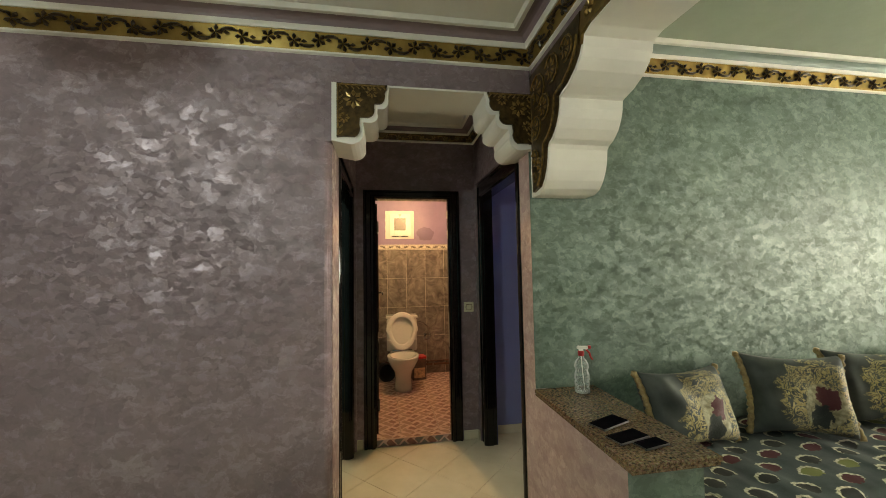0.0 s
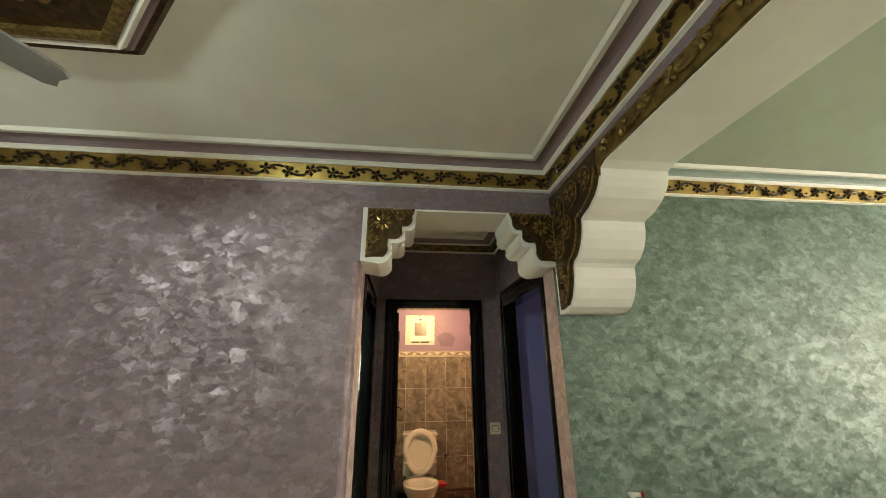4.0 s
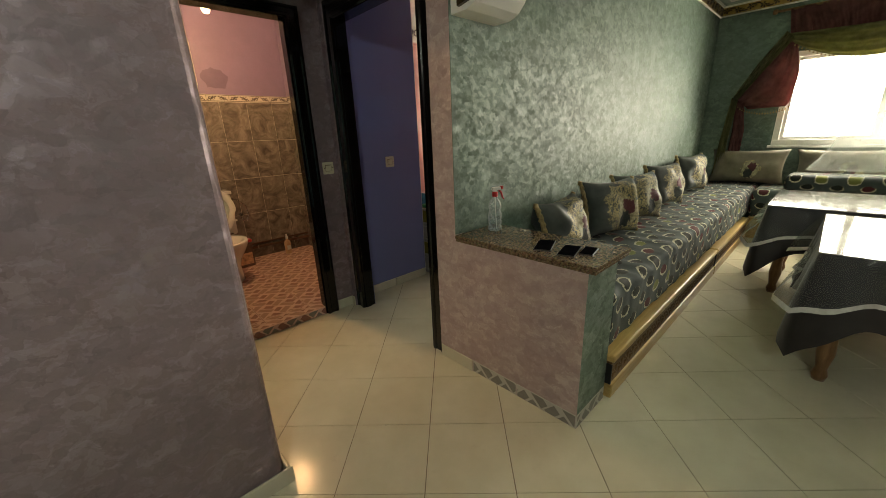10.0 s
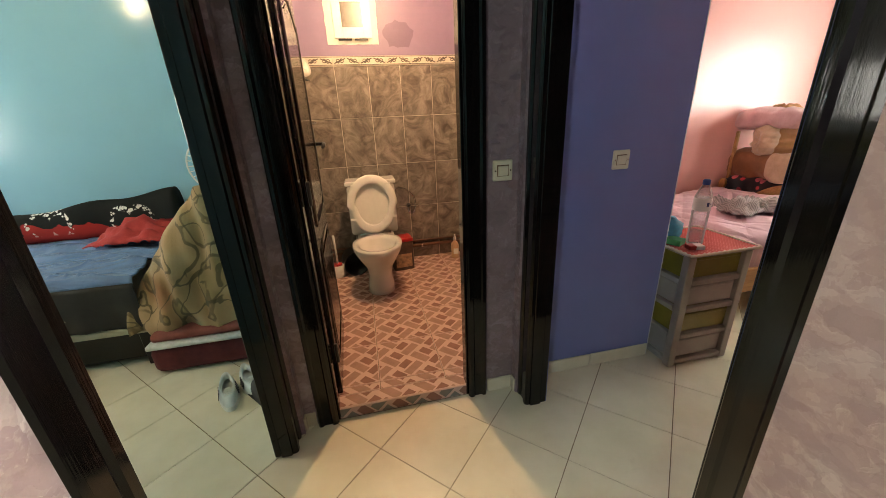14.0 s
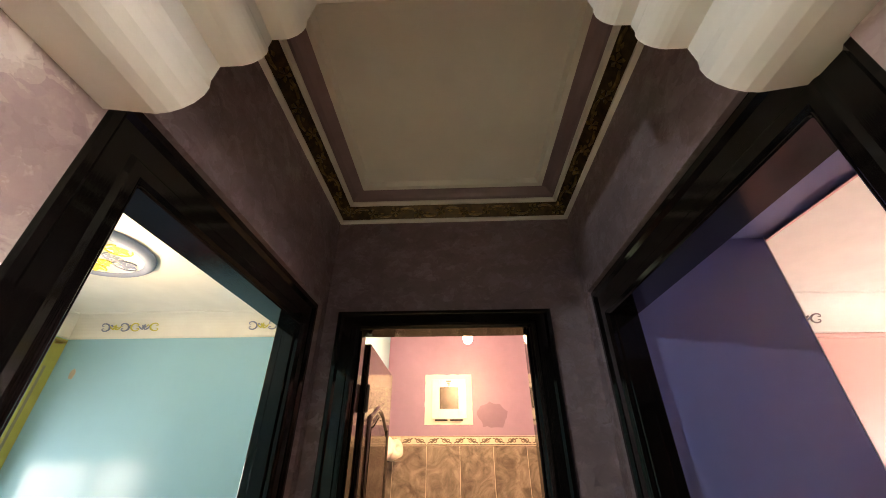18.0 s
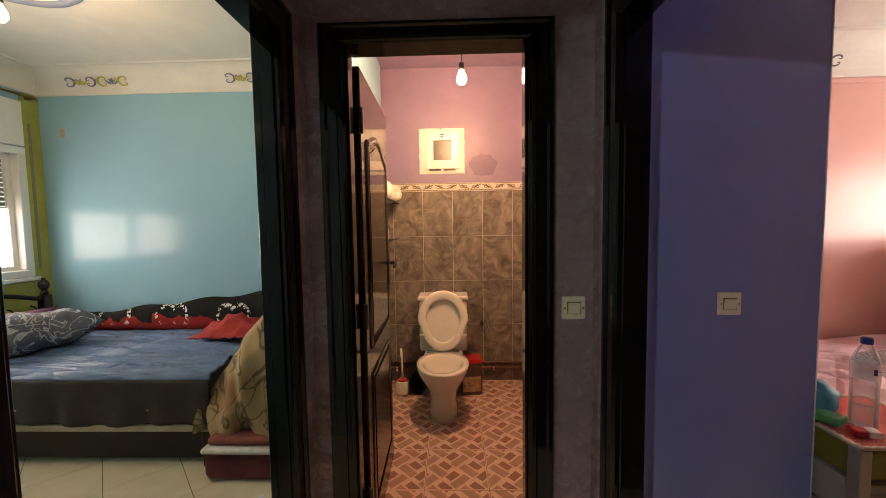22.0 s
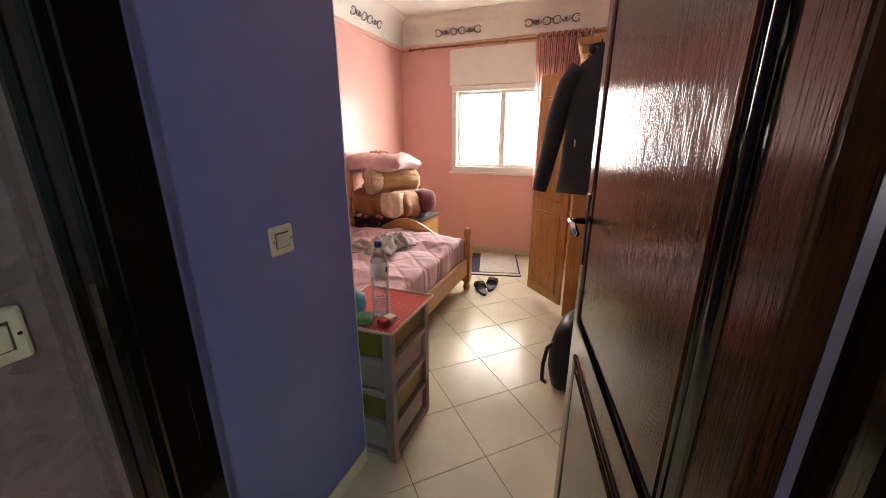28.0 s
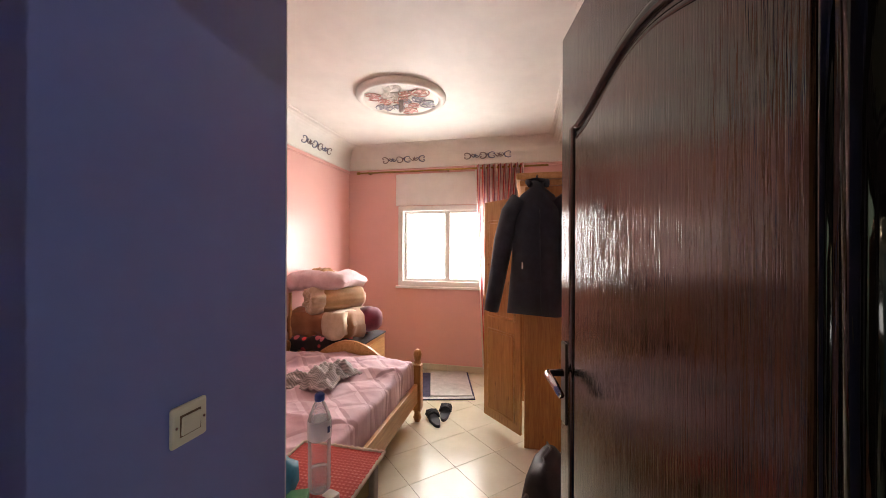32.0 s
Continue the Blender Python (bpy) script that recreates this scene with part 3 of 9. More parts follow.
def cushion_cloth(name="grey_velvet_gold_embroidery", low=(0.030, 0.038, 0.035), high=(0.085, 0.105, 0.098), spread=1.0):
    """Velvet cushion face with a gold embroidered wreath and a flower bouquet."""
    n = Nodes(name)
    pos = n.add("SeparateXYZ")
    n.link(n.local(), pos.inputs[0])
    u = n.math("MULTIPLY", n.math("SUBTRACT", pos.outputs[0], 0.05), 5.6)
    v = n.math("MULTIPLY", n.math("ADD", pos.outputs[2], 0.045), 4.6)
    d = n.math("SQRT", n.math("ADD", n.math("MULTIPLY", u, u), n.math("MULTIPLY", v, v)))
    curl = n.noise(17, 3, 0.6, n.local(), 2.6)
    lace = n.ramp(n.math("PINGPONG", n.math("MULTIPLY", curl, 6.0), 0.5), (0.20, 0.0), (0.27, 1.0))
    wild = n.math("MULTIPLY", n.math("SUBTRACT", n.noise(9, 3, 0.6, n.local(), 1.5), 0.5), 0.9)
    inside = n.ramp(n.math("ADD", d, wild), (0.95 * spread, 1.0), (0.99 * spread, 0.0))
    velvet = n.ramp(n.noise(8, 4, vector=n.local()), (0.3, low), (0.7, high))
    gold = n.ramp(n.noise(80, 3, vector=n.local()), (0.3, (0.26, 0.20, 0.075)), (0.7, (0.56, 0.48, 0.24)))
    pale = n.ramp(n.noise(45, 3, vector=n.local()), (0.4, (0.22, 0.20, 0.115)), (0.6, (0.44, 0.41, 0.27)))

    def bloom(cu, cv, size):
        a, b = n.math("SUBTRACT", u, cu), n.math("SUBTRACT", v, cv)
        far = n.math("SQRT", n.math("ADD", n.math("MULTIPLY", a, a), n.math("MULTIPLY", b, b)))
        return n.ramp(n.math("ADD", far, n.math("MULTIPLY", n.math("SUBTRACT", n.noise(34, 3, 0.6, n.local()), 0.5), 0.4)), (size - 0.02, 1.0), (size, 0.0))
    frame_ring = n.ramp(n.math("ADD", d, n.math("MULTIPLY", wild, 0.25)), (0.44, 1.0), (0.47, 0.0))
    c = n.mix(n.math("MULTIPLY", lace, inside), velvet, gold)
    c = n.mix(frame_ring, c, pale)
    c = n.mix(bloom(0.10, 0.14, 0.25), c, (0.085, 0.012, 0.018))
    c = n.mix(bloom(-0.10, -0.22, 0.26), c, (0.012, 0.020, 0.020))
    return n.done(c, 0.6, n.bump(n.math("MULTIPLY", lace, inside), 0.5, 0.003), Sheen_Weight=0.06)


def cloth(name, dark, light, scale=8.0, rough=0.8, bump=0.3, weave=300, sheen=0.04):
    n = Nodes(name)
    c = n.ramp(n.noise(scale, 5, 0.6, n.local()), (0.3, dark), (0.7, light))
    h = n.math("ADD", n.noise(weave, 2, vector=n.local()), n.math("MULTIPLY", n.noise(scale * 2, 4, vector=n.local()), 1.0))
    return n.done(c, rough, n.bump(h, bump, 0.002), Sheen_Weight=sheen)


def clear_plastic(name, haze, low, high):
    """Thin clear plastic: see-through, with gloss and a painted white brightness that grow towards its rims."""
    n = Nodes(name)
    see, shine, both = n.add("BsdfTransparent"), n.bsdf, n.add("MixShader")
    see.inputs["Color"].default_value = (*haze, 1)
    # near-white colour puts bright rim reflections into the plastic
    n.done((0.93, 0.95, 0.95), 0.06)
    rim = n.add("LayerWeight")
    rim.inputs["Blend"].default_value = 0.45
    n.link(n.ramp(rim.outputs["Facing"], (0.0, low), (1.0, high)), both.inputs["Fac"])
    n.link(see.outputs[0], both.inputs[1])
    n.link(shine.outputs[0], both.inputs[2])
    n.link(both.outputs[0], n.tree.nodes["Material Output"].inputs["Surface"])
    return n.mat


def glass(name, color=(1, 1, 1), rough=0.02, ior=1.45):
    n = Nodes(name)
    return n.done(color, rough, Transmission_Weight=1.0, IOR=ior)


LACQUER = lacquer("black_varnished_frame_wood", (0.0035, 0.003, 0.003), (0.007, 0.0055, 0.005), 0.08, 0.4)
DOOR_WOOD = lacquer("dark_varnished_door_wood", (0.026, 0.012, 0.008), (0.065, 0.029, 0.017), 0.40, 0.6)
DARK_DOOR = lacquer("black_brown_door_wood", (0.010, 0.006, 0.004), (0.026, 0.013, 0.009), 0.35, 0.4)
BRONZE = plain("dark_bronze_carving_paint", (0.075, 0.047, 0.017), 0.32, 0.6, 0.5, 40, 0.3)
CARVED = plain("rubbed_gold_carving", (0.26, 0.17, 0.06), 0.3, 0.7, 0.5, 60, 0.2)
GOLD_R, GOLD_G = gold_relief(), gold_ground()
GRANITE = granite()
WALL_TILE = wall_tile()
UPHOLSTERY, CUSHION = velvet_medallions(), cushion_cloth()
UPHOLSTERY_Y = velvet_medallions("grey_green_medallion_upholstery_turned", 1, 0)
PINE = wood("honey_pine", (0.42, 0.20, 0.07), (0.62, 0.36, 0.15), 0.32, "x", 1.0)
PINE_Z = wood("honey_pine_upright", (0.36, 0.15, 0.045), (0.56, 0.29, 0.10), 0.3, "z", 1.0)
OAK_RAIL = wood("yellow_varnished_wood", (0.40, 0.25, 0.08), (0.58, 0.40, 0.16), 0.28, "x", 0.8)
INLAY = plain("carved_brown_inlay", (0.16, 0.09, 0.04), 0.5, 0.0, 0.4, 60, 0.4)
CREAM_BASE = plain("cream_skirting_tile", (0.64, 0.60, 0.46), 0.25, 0, 0.06, 8, 0.03)
WHITE_PVC = plain("white_window_frame", (0.80, 0.80, 0.77), 0.35, 0, 0.03, 10, 0.02)
CERAMIC = plain("white_glazed_ceramic", (0.70, 0.67, 0.62), 0.08, 0, 0.02, 5, 0.0, Coat_Weight=0.4)
WHITE_PLASTIC = plain("white_plastic", (0.78, 0.76, 0.70), 0.35, 0, 0.03, 30, 0.02)
SWITCH = plain("cream_switch_plastic", (0.66, 0.62, 0.47), 0.35, 0, 0.03, 30, 0.02)
BLACK_PLASTIC = plain("black_plastic", (0.012, 0.012, 0.013), 0.3, 0, 0.2, 20, 0.02)
SCREEN = plain("black_phone_glass", (0.006, 0.006, 0.008), 0.12, 0, 0.1, 10, 0.0, Specular_IOR_Level=0.0)
CHROME = plain("chrome_metal", (0.6, 0.6, 0.6), 0.18, 1.0, 0.03, 20, 0.0)
RED_PLASTIC = plain("red_plastic", (0.45, 0.02, 0.02), 0.3, 0, 0.05, 20, 0.02)
PANE = glass("window_glass", (0.97, 0.99, 0.98), 0.0, 1.02)
WATER = clear_plastic("water", (0.90, 0.94, 0.95), 0.03, 0.42)
BOTTLE = clear_plastic("clear_bottle_plastic", (0.93, 0.955, 0.965), 0.09, 0.62)
SKY_GLOW = glow("bright_sky_backdrop", (1.0, 1.0, 1.0), 2.6)
BULB_GLOW = glow("lit_bulb", (1.0, 0.80, 0.50), 30.0)

# ---- cornices and friezes ----


def ring_profile(name, rect, profile, material, parent, label=""):
    """A moulding round a rectangle: profile points are (distance from the wall, height)."""
    x0, x1, y0, y1 = rect
    bm = bmesh.new()
    loops = [[bm.verts.new(p) for p in ((x0 + a, y0 + a, z), (x1 - a, y0 + a, z), (x1 - a, y1 - a, z), (x0 + a, y1 - a, z))] for a, z in profile]
    for p, q in zip(loops, loops[1:]):
        for i in range(4):
            bm.faces.new([p[i], p[(i + 1) % 4], q[(i + 1) % 4], q[i]])
    bmesh.ops.recalc_face_normals(bm, faces=bm.faces)
    if bm.faces[0].normal.z > 0:
        bmesh.ops.reverse_faces(bm, faces=bm.faces)
    return part(name, bm, material, parent, label)


def frieze_relief(bm, start, end, up, out, half, step):
    """Flowers on a winding stem, raised from a band."""
    start, end, up, out = Vector(start), Vector(end), Vector(up).normalized(), Vector(out).normalized()
    along = (end - start).normalized()
    length = (end - start).length
    count = max(1, int(length / step))
    for k in range(count):
        c = start + along * (k + 0.5) * length / count + up * (half * 0.12 * (-1) ** k)
        turn = k * 1.7
        tip = bm.verts.new(c + out * 0.010)
        n = 5
        for i in range(n):
            a = turn + 2 * math.pi * i / n
            d = [math.cos(a + e) * along + math.sin(a + e) * up for e in (-0.42, 0.0, 0.42)]
            r = half * 0.85
            v = [bm.verts.new(c + d[0] * r * 0.72 + out * 0.003), bm.verts.new(c + d[1] * r * 0.62 + out * 0.016), bm.verts.new(c + d[2] * r * 0.72 + out * 0.003)]
            bm.faces.new([v[1], v[0], bm.verts.new(c + d[1] * r + out * 0.005), v[2]])
            bm.faces.new([tip, v[0], v[1]])
            bm.faces.new([tip, v[1], v[2]])
        # a curl of stem to the next flower, with a leaf
        pts = [c + along * (length / count) * f + up * (half * 0.5 * math.sin(f * math.pi) * (-1) ** k) + out * 0.004 for f in (0.22, 0.4, 0.6, 0.8)]
        tube(bm, pts, [half * 0.16, half * 0.19, half * 0.19, half * 0.13], 5)
        leaf_c = pts[1] - up * (half * 0.45 * (-1) ** k)
        quad = [leaf_c + along * s * half * 0.35 + up * t * half * 0.2 + out * h for s, t, h in ((-1, 0, 0.002), (0, 1, 0.008), (1, 0, 0.003), (0, -1, 0.006))]
        bm.faces.new([bm.verts.new(q) for q in quad])


def cornice(name, rect, zs, label, cove, flowers=True, sides=(0, 1, 2, 3), step=0.115, ground=None, relief=None):
    """White bead, gold frieze, white bead, coloured cove and white rim round a ceiling."""
    z0, z1, z2, z3, a1, a2, a3 = zs
    root = thing(name, (0, 0, 0), label, "cornice")
    root["kind"] = "structure"
    w = 0.010
    ring_profile("lower_bead", rect, [(0, z0 - 0.004), (w + 0.006, z0), (w + 0.006, z0 + 0.008), (w, z0 + 0.012)], WHITE, root, "thin white plaster bead")
    ring_profile("frieze_band", rect, [(w, z0 + 0.012), (a1, z1)], ground or GOLD_G, root, "gold painted frieze band")
    ring_profile("upper_bead", rect, [(a1, z1), (a1 + 0.010, z1 - 0.002), (a1 + 0.016, z1 + 0.008), (a2, z2)], WHITE, root, "white plaster bead")
    steps = [(a2 + (a3 - a2) * (1 - math.cos(f * math.pi / 2)), z2 + (z3 - z2) * math.sin(f * math.pi / 2)) for f in (0, 0.25, 0.5, 0.75, 1.0)]
    ring_profile("cove", rect, steps, cove, root, "painted cove")
    ring_profile("ceiling_rim", rect, [(a3, z3), (a3 + 0.004, z3 - 0.012), (a3 + 0.026, z3 - 0.014), (a3 + 0.036, z3 + 0.006)], WHITE, root, "white plaster rim")
    if flowers:
        x0, x1, y0, y1 = rect
        bm = bmesh.new()
        zm, am = (z0 + 0.012 + z1) / 2, (w + a1) / 2
        half = math.hypot(z1 - z0 - 0.012, a1 - w) / 2
        lean = Vector((a1 - w, z1 - z0 - 0.012)).normalized()
        for k, (p, q, inw) in enumerate((((x0, y1 - am), (x1, y1 - am), (0, -1)), ((x1 - am, y1), (x1 - am, y0), (-1, 0)), ((x0, y0 + am), (x1, y0 + am), (0, 1)), ((x0 + am, y0), (x0 + am, y1), (1, 0)))):
            if k in sides:
                up = (inw[0] * lean[0], inw[1] * lean[0], lean[1])
                out = (inw[0] * lean[1], inw[1] * lean[1], -lean[0])
                frieze_relief(bm, (*p, zm), (*q, zm), up, out, half, step)
        tagged(part("frieze_flowers", bm, relief or GOLD_R, root, "dark gold raised flowers and stems"), kind="stuff")
    return root


HALL_TOP, COR_TOP, SALON_TOP = 2.650, 2.634, 2.692
structure("ceiling_hall", boxed(HALL_X0, 1.02, HALL_Y0, 0.0, HALL_TOP, TOP - 0.002), WHITE, "white plaster ceiling of the hall", "ceiling")
structure("ceiling_corridor", boxed(0.0, 1.01, 0.275, 1.26, COR_TOP, TOP - 0.002), WHITE, "white plaster ceiling of the corridor", "ceiling")
# green bounce from the walls is put into this white ceiling's colour
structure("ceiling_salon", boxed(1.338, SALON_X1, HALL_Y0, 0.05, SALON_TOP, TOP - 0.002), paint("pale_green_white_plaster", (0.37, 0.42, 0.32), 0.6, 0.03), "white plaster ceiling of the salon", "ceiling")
cornice("cornice_hall", (HALL_X0, 1.02, HALL_Y0, 0.0), (2.500, 2.594, 2.612, 2.642, 0.030, 0.055, 0.112), "mauve cove and gold flowered frieze of the hall ceiling", MAUVE, sides=(0, 1))
# bronze ground puts the unlit look of this gold frieze into its colour
cornice("cornice_corridor", (0.0, 1.01, 0.275, 1.26), (2.528, 2.584, 2.598, 2.628, 0.050, 0.066, 0.118), "mauve cove and gold flowered frieze of the corridor ceiling", MAUVE, step=0.10, ground=BRONZE, relief=CARVED)
SAGE = paint("sage_cove_paint", (0.30, 0.37, 0.33), 0.5, 0.06)
cornice("cornice_salon", (1.338, SALON_X1, HALL_Y0, 0.05), (2.545, 2.638, 2.654, 2.682, 0.030, 0.05, 0.105), "sage cove and gold flowered frieze of the salon ceiling", SAGE, sides=(0, 1))

# ---- scalloped brackets and the beam ----


def arc(cx, cz, r0, r1, a0, a1, n=7):
    return [(cx + r0 * math.cos(radians(a0 + (a1 - a0) * i / n)), cz + r1 * math.sin(radians(a0 + (a1 - a0) * i / n))) for i in range(n + 1)]


def bracket_line():
    """The three-lobed edge of the opening's bracket, from the jamb upwards: (out from the jamb, height)."""
    pts = [(-0.022, 2.072)]
    pts += arc(0.07, 2.112, 0.062, 0.056, -110, 20)
    pts += [(0.132, 2.168)]
    pts += arc(0.158, 2.205, 0.045, 0.038, -80, 20)
    pts += [(0.202, 2.240)]
    pts += arc(0.215, 2.280, 0.040, 0.042, -70, 20)
    pts += [(0.262, 2.365)]
    return pts


for flip in (False, True):
    line = [((1.02 - p if flip else p), z) for p, z in bracket_line()]
    root = thing("bracket", (0, 0, 0), "white scalloped plaster bracket with a carved dark gold corner plate", "bracket", 0, "brackets of the corridor opening")
    outline = line + [((1.042 if flip else -0.022), 2.365)]
    part("bracket_body", extrude_poly(bmesh.new(), outline, "y", 0.0, 0.275), WHITE, root)
    inset = [((1.02 - max(0.004, p - 0.016) if flip else max(0.004, p - 0.016)), max(z + 0.022, 2.09)) for p, z in bracket_line()] 
    plate = [((1.016 if flip else 0.004), 2.086)] + inset[1:-1] + [((1.02 - 0.25 if flip else 0.25), 2.358), ((1.016 if flip else 0.004), 2.358)]
    part("corner_plate", extrude_poly(bmesh.new(), plate, "y", -0.014, -0.002), BRONZE, root, "dark gold carved plate")
    bm = bmesh.new()
    s = -1 if flip else 1
    bx = 1.02 if flip else 0.0
    for cx, cz, r in ((0.085, 2.275, 0.05), (0.175, 2.315, 0.032), (0.04, 2.18, 0.03)):
        c = Vector((bx + s * cx, -0.014, cz))
        for i in range(8):
            a = i * math.pi / 4
            d, e = Vector((math.cos(a), 0, math.sin(a))), Vector((-math.sin(a), 0, math.cos(a)))
            v = [bm.verts.new(c + q) for q in (d * r * 0.25 + Vector((0, -0.009, 0)), d * r * 0.65 + e * r * 0.24 + Vector((0, -0.004, 0)), d * r + Vector((0, -0.007, 0)), d * r * 0.65 - e * r * 0.24 + Vector((0, -0.004, 0)))]
            bm.faces.new(v)
    for k in range(9):
        f = k / 8
        for (px, pz, qx, qz) in ((0.018, 2.10 + 0.24 * f, 0.034, 2.115 + 0.24 * f), (0.02 + 0.21 * f, 2.346, 0.035 + 0.21 * f, 2.330)):
            tube(bm, [(bx + s * px, -0.016, pz), (bx + s * qx, -0.018, qz)], 0.004, 5)
    tube(bm, [(bx + s * 0.010, -0.015, 2.095), (bx + s * 0.010, -0.015, 2.35), (bx + s * 0.24, -0.015, 2.35)], 0.005, 6)
    tagged(part("carving", bm, CARVED, root, "raised bronze rosette and leaves"), kind="stuff")
wall("wall_opening_lintel", "y", 0.0, 0.275, -0.0220, 1.01, 2.365, HALL_TOP, LILAC, "lilac plaster above the corridor opening")
# the white underside of that lintel between the brackets
structure("trim_lintel_soffit", boxed(0.262, 0.758, 0.001, 0.274, 2.355, 2.3652), WHITE, "white plaster soffit of the opening", "trim")


def arch_line():
    """The scalloped lower edge of the beam: (y, z) from the wall outwards."""
    pts = [(0.05, 1.812), (-0.045, 1.812)]
    pts += [(-0.045 - 0.125 * math.sin(f * math.pi / 2), 1.812 + 0.20 * (1 - math.cos(f * math.pi / 2)) ** 0.9) for f in (0.25, 0.45, 0.65, 0.82, 1.0)]
    pts += [(-0.185, 2.030)]
    pts += [(-0.185 - 0.118 * math.sin(f * math.pi / 2), 2.032 + 0.172 * (1 - math.cos(f * math.pi / 2)) ** 0.9) for f in (0.2, 0.45, 0.65, 0.82, 1.0)]
    pts += [(-0.325, 2.212)]
    pts += [(-0.325 - 0.185 * math.sin(f * math.pi / 2), 2.214 + 0.145 * (1 - math.cos(f * math.pi / 2)) ** 0.9) for f in (0.2, 0.45, 0.65, 0.82, 1.0)]
    pts += [(-0.56, 2.372), (-1.4, 2.340), (HALL_Y0, 2.340)]
    return pts


beam = thing("beam", (0, 0, 0), "white plaster beam with a scalloped bracket and gold flowered edge", "beam")
beam["kind"] = "structure"
edge = arch_line()
part("beam_body", extrude_poly(bmesh.new(), edge + [(HALL_Y0, TOP - 0.003), (0.05, TOP - 0.003)], "x", 1.026, 1.338), WHITE, beam)
part("beam_face", extrude_poly(bmesh.new(), [(y, z + 0.085) for y, z in edge if y < -0.5] + [(HALL_Y0, HALL_TOP), (-0.002, HALL_TOP), (-0.002, 2.44), (-0.5, 2.45)], "x", 1.020, 1.0262), LILAC, beam, "lilac plaster face of the beam")
band = [(y, z + 0.004) for y, z in edge if y < -0.5]
part("beam_frieze", extrude_poly(bmesh.new(), band + [(y, z + 0.088) for y, z in reversed(band)], "x", 1.012, 1.0265), plain("aged_gold_paint", (0.20, 0.125, 0.035), 0.35, 0.6, 0.35, 30, 0.2), beam, "gold painted frieze band")
plate = [(min(-0.004, y + 0.012), z + 0.012) for y, z in edge[1:] if y > -0.52]
part("bracket_plate", extrude_poly(bmesh.new(), [(-0.004, 1.83)] + plate[1:] + [(-0.515, 2.455), (-0.004, 2.455)], "x", 1.008, 1.0268), BRONZE, beam, "dark gold carved plate")
bm = bmesh.new()
frieze_relief(bm, (1.010, -0.52, 2.418), (1.010, -3.0, 2.388), (0, 0, 1), (-1, 0, 0), 0.042, 0.125)
for cy, cz, r in ((-0.10, 2.33, 0.07), (-0.26, 2.36, 0.055), (-0.40, 2.37, 0.045), (-0.07, 2.15, 0.05), (-0.17, 2.22, 0.05), (-0.05, 2.0, 0.035), (-0.10, 1.95, 0.03), (-0.04, 1.9, 0.02)):
    c = Vector((1.007, cy, cz))
    for i in range(7):
        a = i * 2 * math.pi / 7
        d, e = Vector((0, math.cos(a), math.sin(a))), Vector((0, -math.sin(a), math.cos(a)))
        bm.faces.new([bm.verts.new(c + q) for q in (d * r * 0.2 + Vector((-0.010, 0, 0)), d * r * 0.62 + e * r * 0.25 + Vector((-0.003, 0, 0)), d * r + Vector((-0.008, 0, 0)), d * r * 0.62 - e * r * 0.25 + Vector((-0.003, 0, 0)))])
    tube(bm, [c + Vector((-0.003, r * 1.2 * math.cos(k), r * 1.2 * math.sin(k))) for k in lin(0.5, 5.0, 9)], 0.0045, 5)
tube(bm, [(1.006, y + 0.012, z + 0.006) for y, z in plate[1:]], 0.006, 6)
tagged(part("beam_carving", bm, CARVED, beam, "raised dark gold flowers and scrolls"), kind="stuff")

# ---- door frames and door leaves ----
CASING = ((0.0, 0.0), (0.0, 0.020), (0.006, 0.026), (0.022, 0.026), (0.028, 0.018), (0.060, 0.018), (0.068, 0.026), (0.080, 0.026), (0.086, 0.018), (0.086, 0.0))


def door_frame(name, axis, face, away, u0, u1, top, depth, label, width=1.0, head=1.0):
    """A moulded casing round an opening on the face, plus a lining with a stop that runs back through the wall."""
    root = thing(name, (0, 0, 0), label, "door frame")
    root["kind"] = "structure"
    put = (lambda u, d, z: (face + d * away, u, z)) if axis == "x" else (lambda u, d, z: (u, face + d * away, z))

    def strip(nm, ends):
        bm = bmesh.new()
        loft(bm, [[put(*f(a * width, d)) for a, d in CASING] for f in ends])
        bmesh.ops.recalc_face_normals(bm, faces=bm.faces)
        part(nm, bm, LACQUER, root)
    strip("casing_post", (lambda a, d: (u0 - a, d, 0.0), lambda a, d: (u0 - a, d, top + a * head)))
    strip("casing_post", (lambda a, d: (u1 + a, d, 0.0), lambda a, d: (u1 + a, d, top + a * head)))
    strip("casing_head", (lambda a, d: (u0 - a, d, top + a * head), lambda a, d: (u1 + a, d, top + a * head)))
    back = -depth
    for nm, b in (("lining_post", (u0 - 0.003, u0 + 0.005, 0.0, top)), ("lining_post", (u1 - 0.005, u1 + 0.003, 0.0, top)), ("lining_head", (u0 + 0.005, u1 - 0.005, top - 0.005, top + 0.003)),
                  ("door_stop", (u0 + 0.005, u0 + 0.013, 0.0, top - 0.005)), ("door_stop", (u1 - 0.013, u1 - 0.005, 0.0, top - 0.005))):
        d0, d1 = (back, 0.020) if nm != "door_stop" else (back * 0.6, 0.004)
        p, q = put(b[0], d0, b[2]), put(b[1], d1, b[3])
        part(nm, boxed(min(p[0], q[0]), max(p[0], q[0]), min(p[1], q[1]), max(p[1], q[1]), b[2], b[3], 0.003, 1), LACQUER, root)
    return root


door_frame("door_frame_blue_bedroom", "x", -0.042, 1, *LEFT_DOOR, 2.012, 0.068, "black varnished wooden frame of the open bedroom doorway", 1.14, 1.2)
door_frame("door_frame_pink_bedroom", "x", 1.046, -1, *RIGHT_DOOR, 2.034, 0.08, "black varnished wooden frame of the open bedroom doorway", 1.12, 1.26)
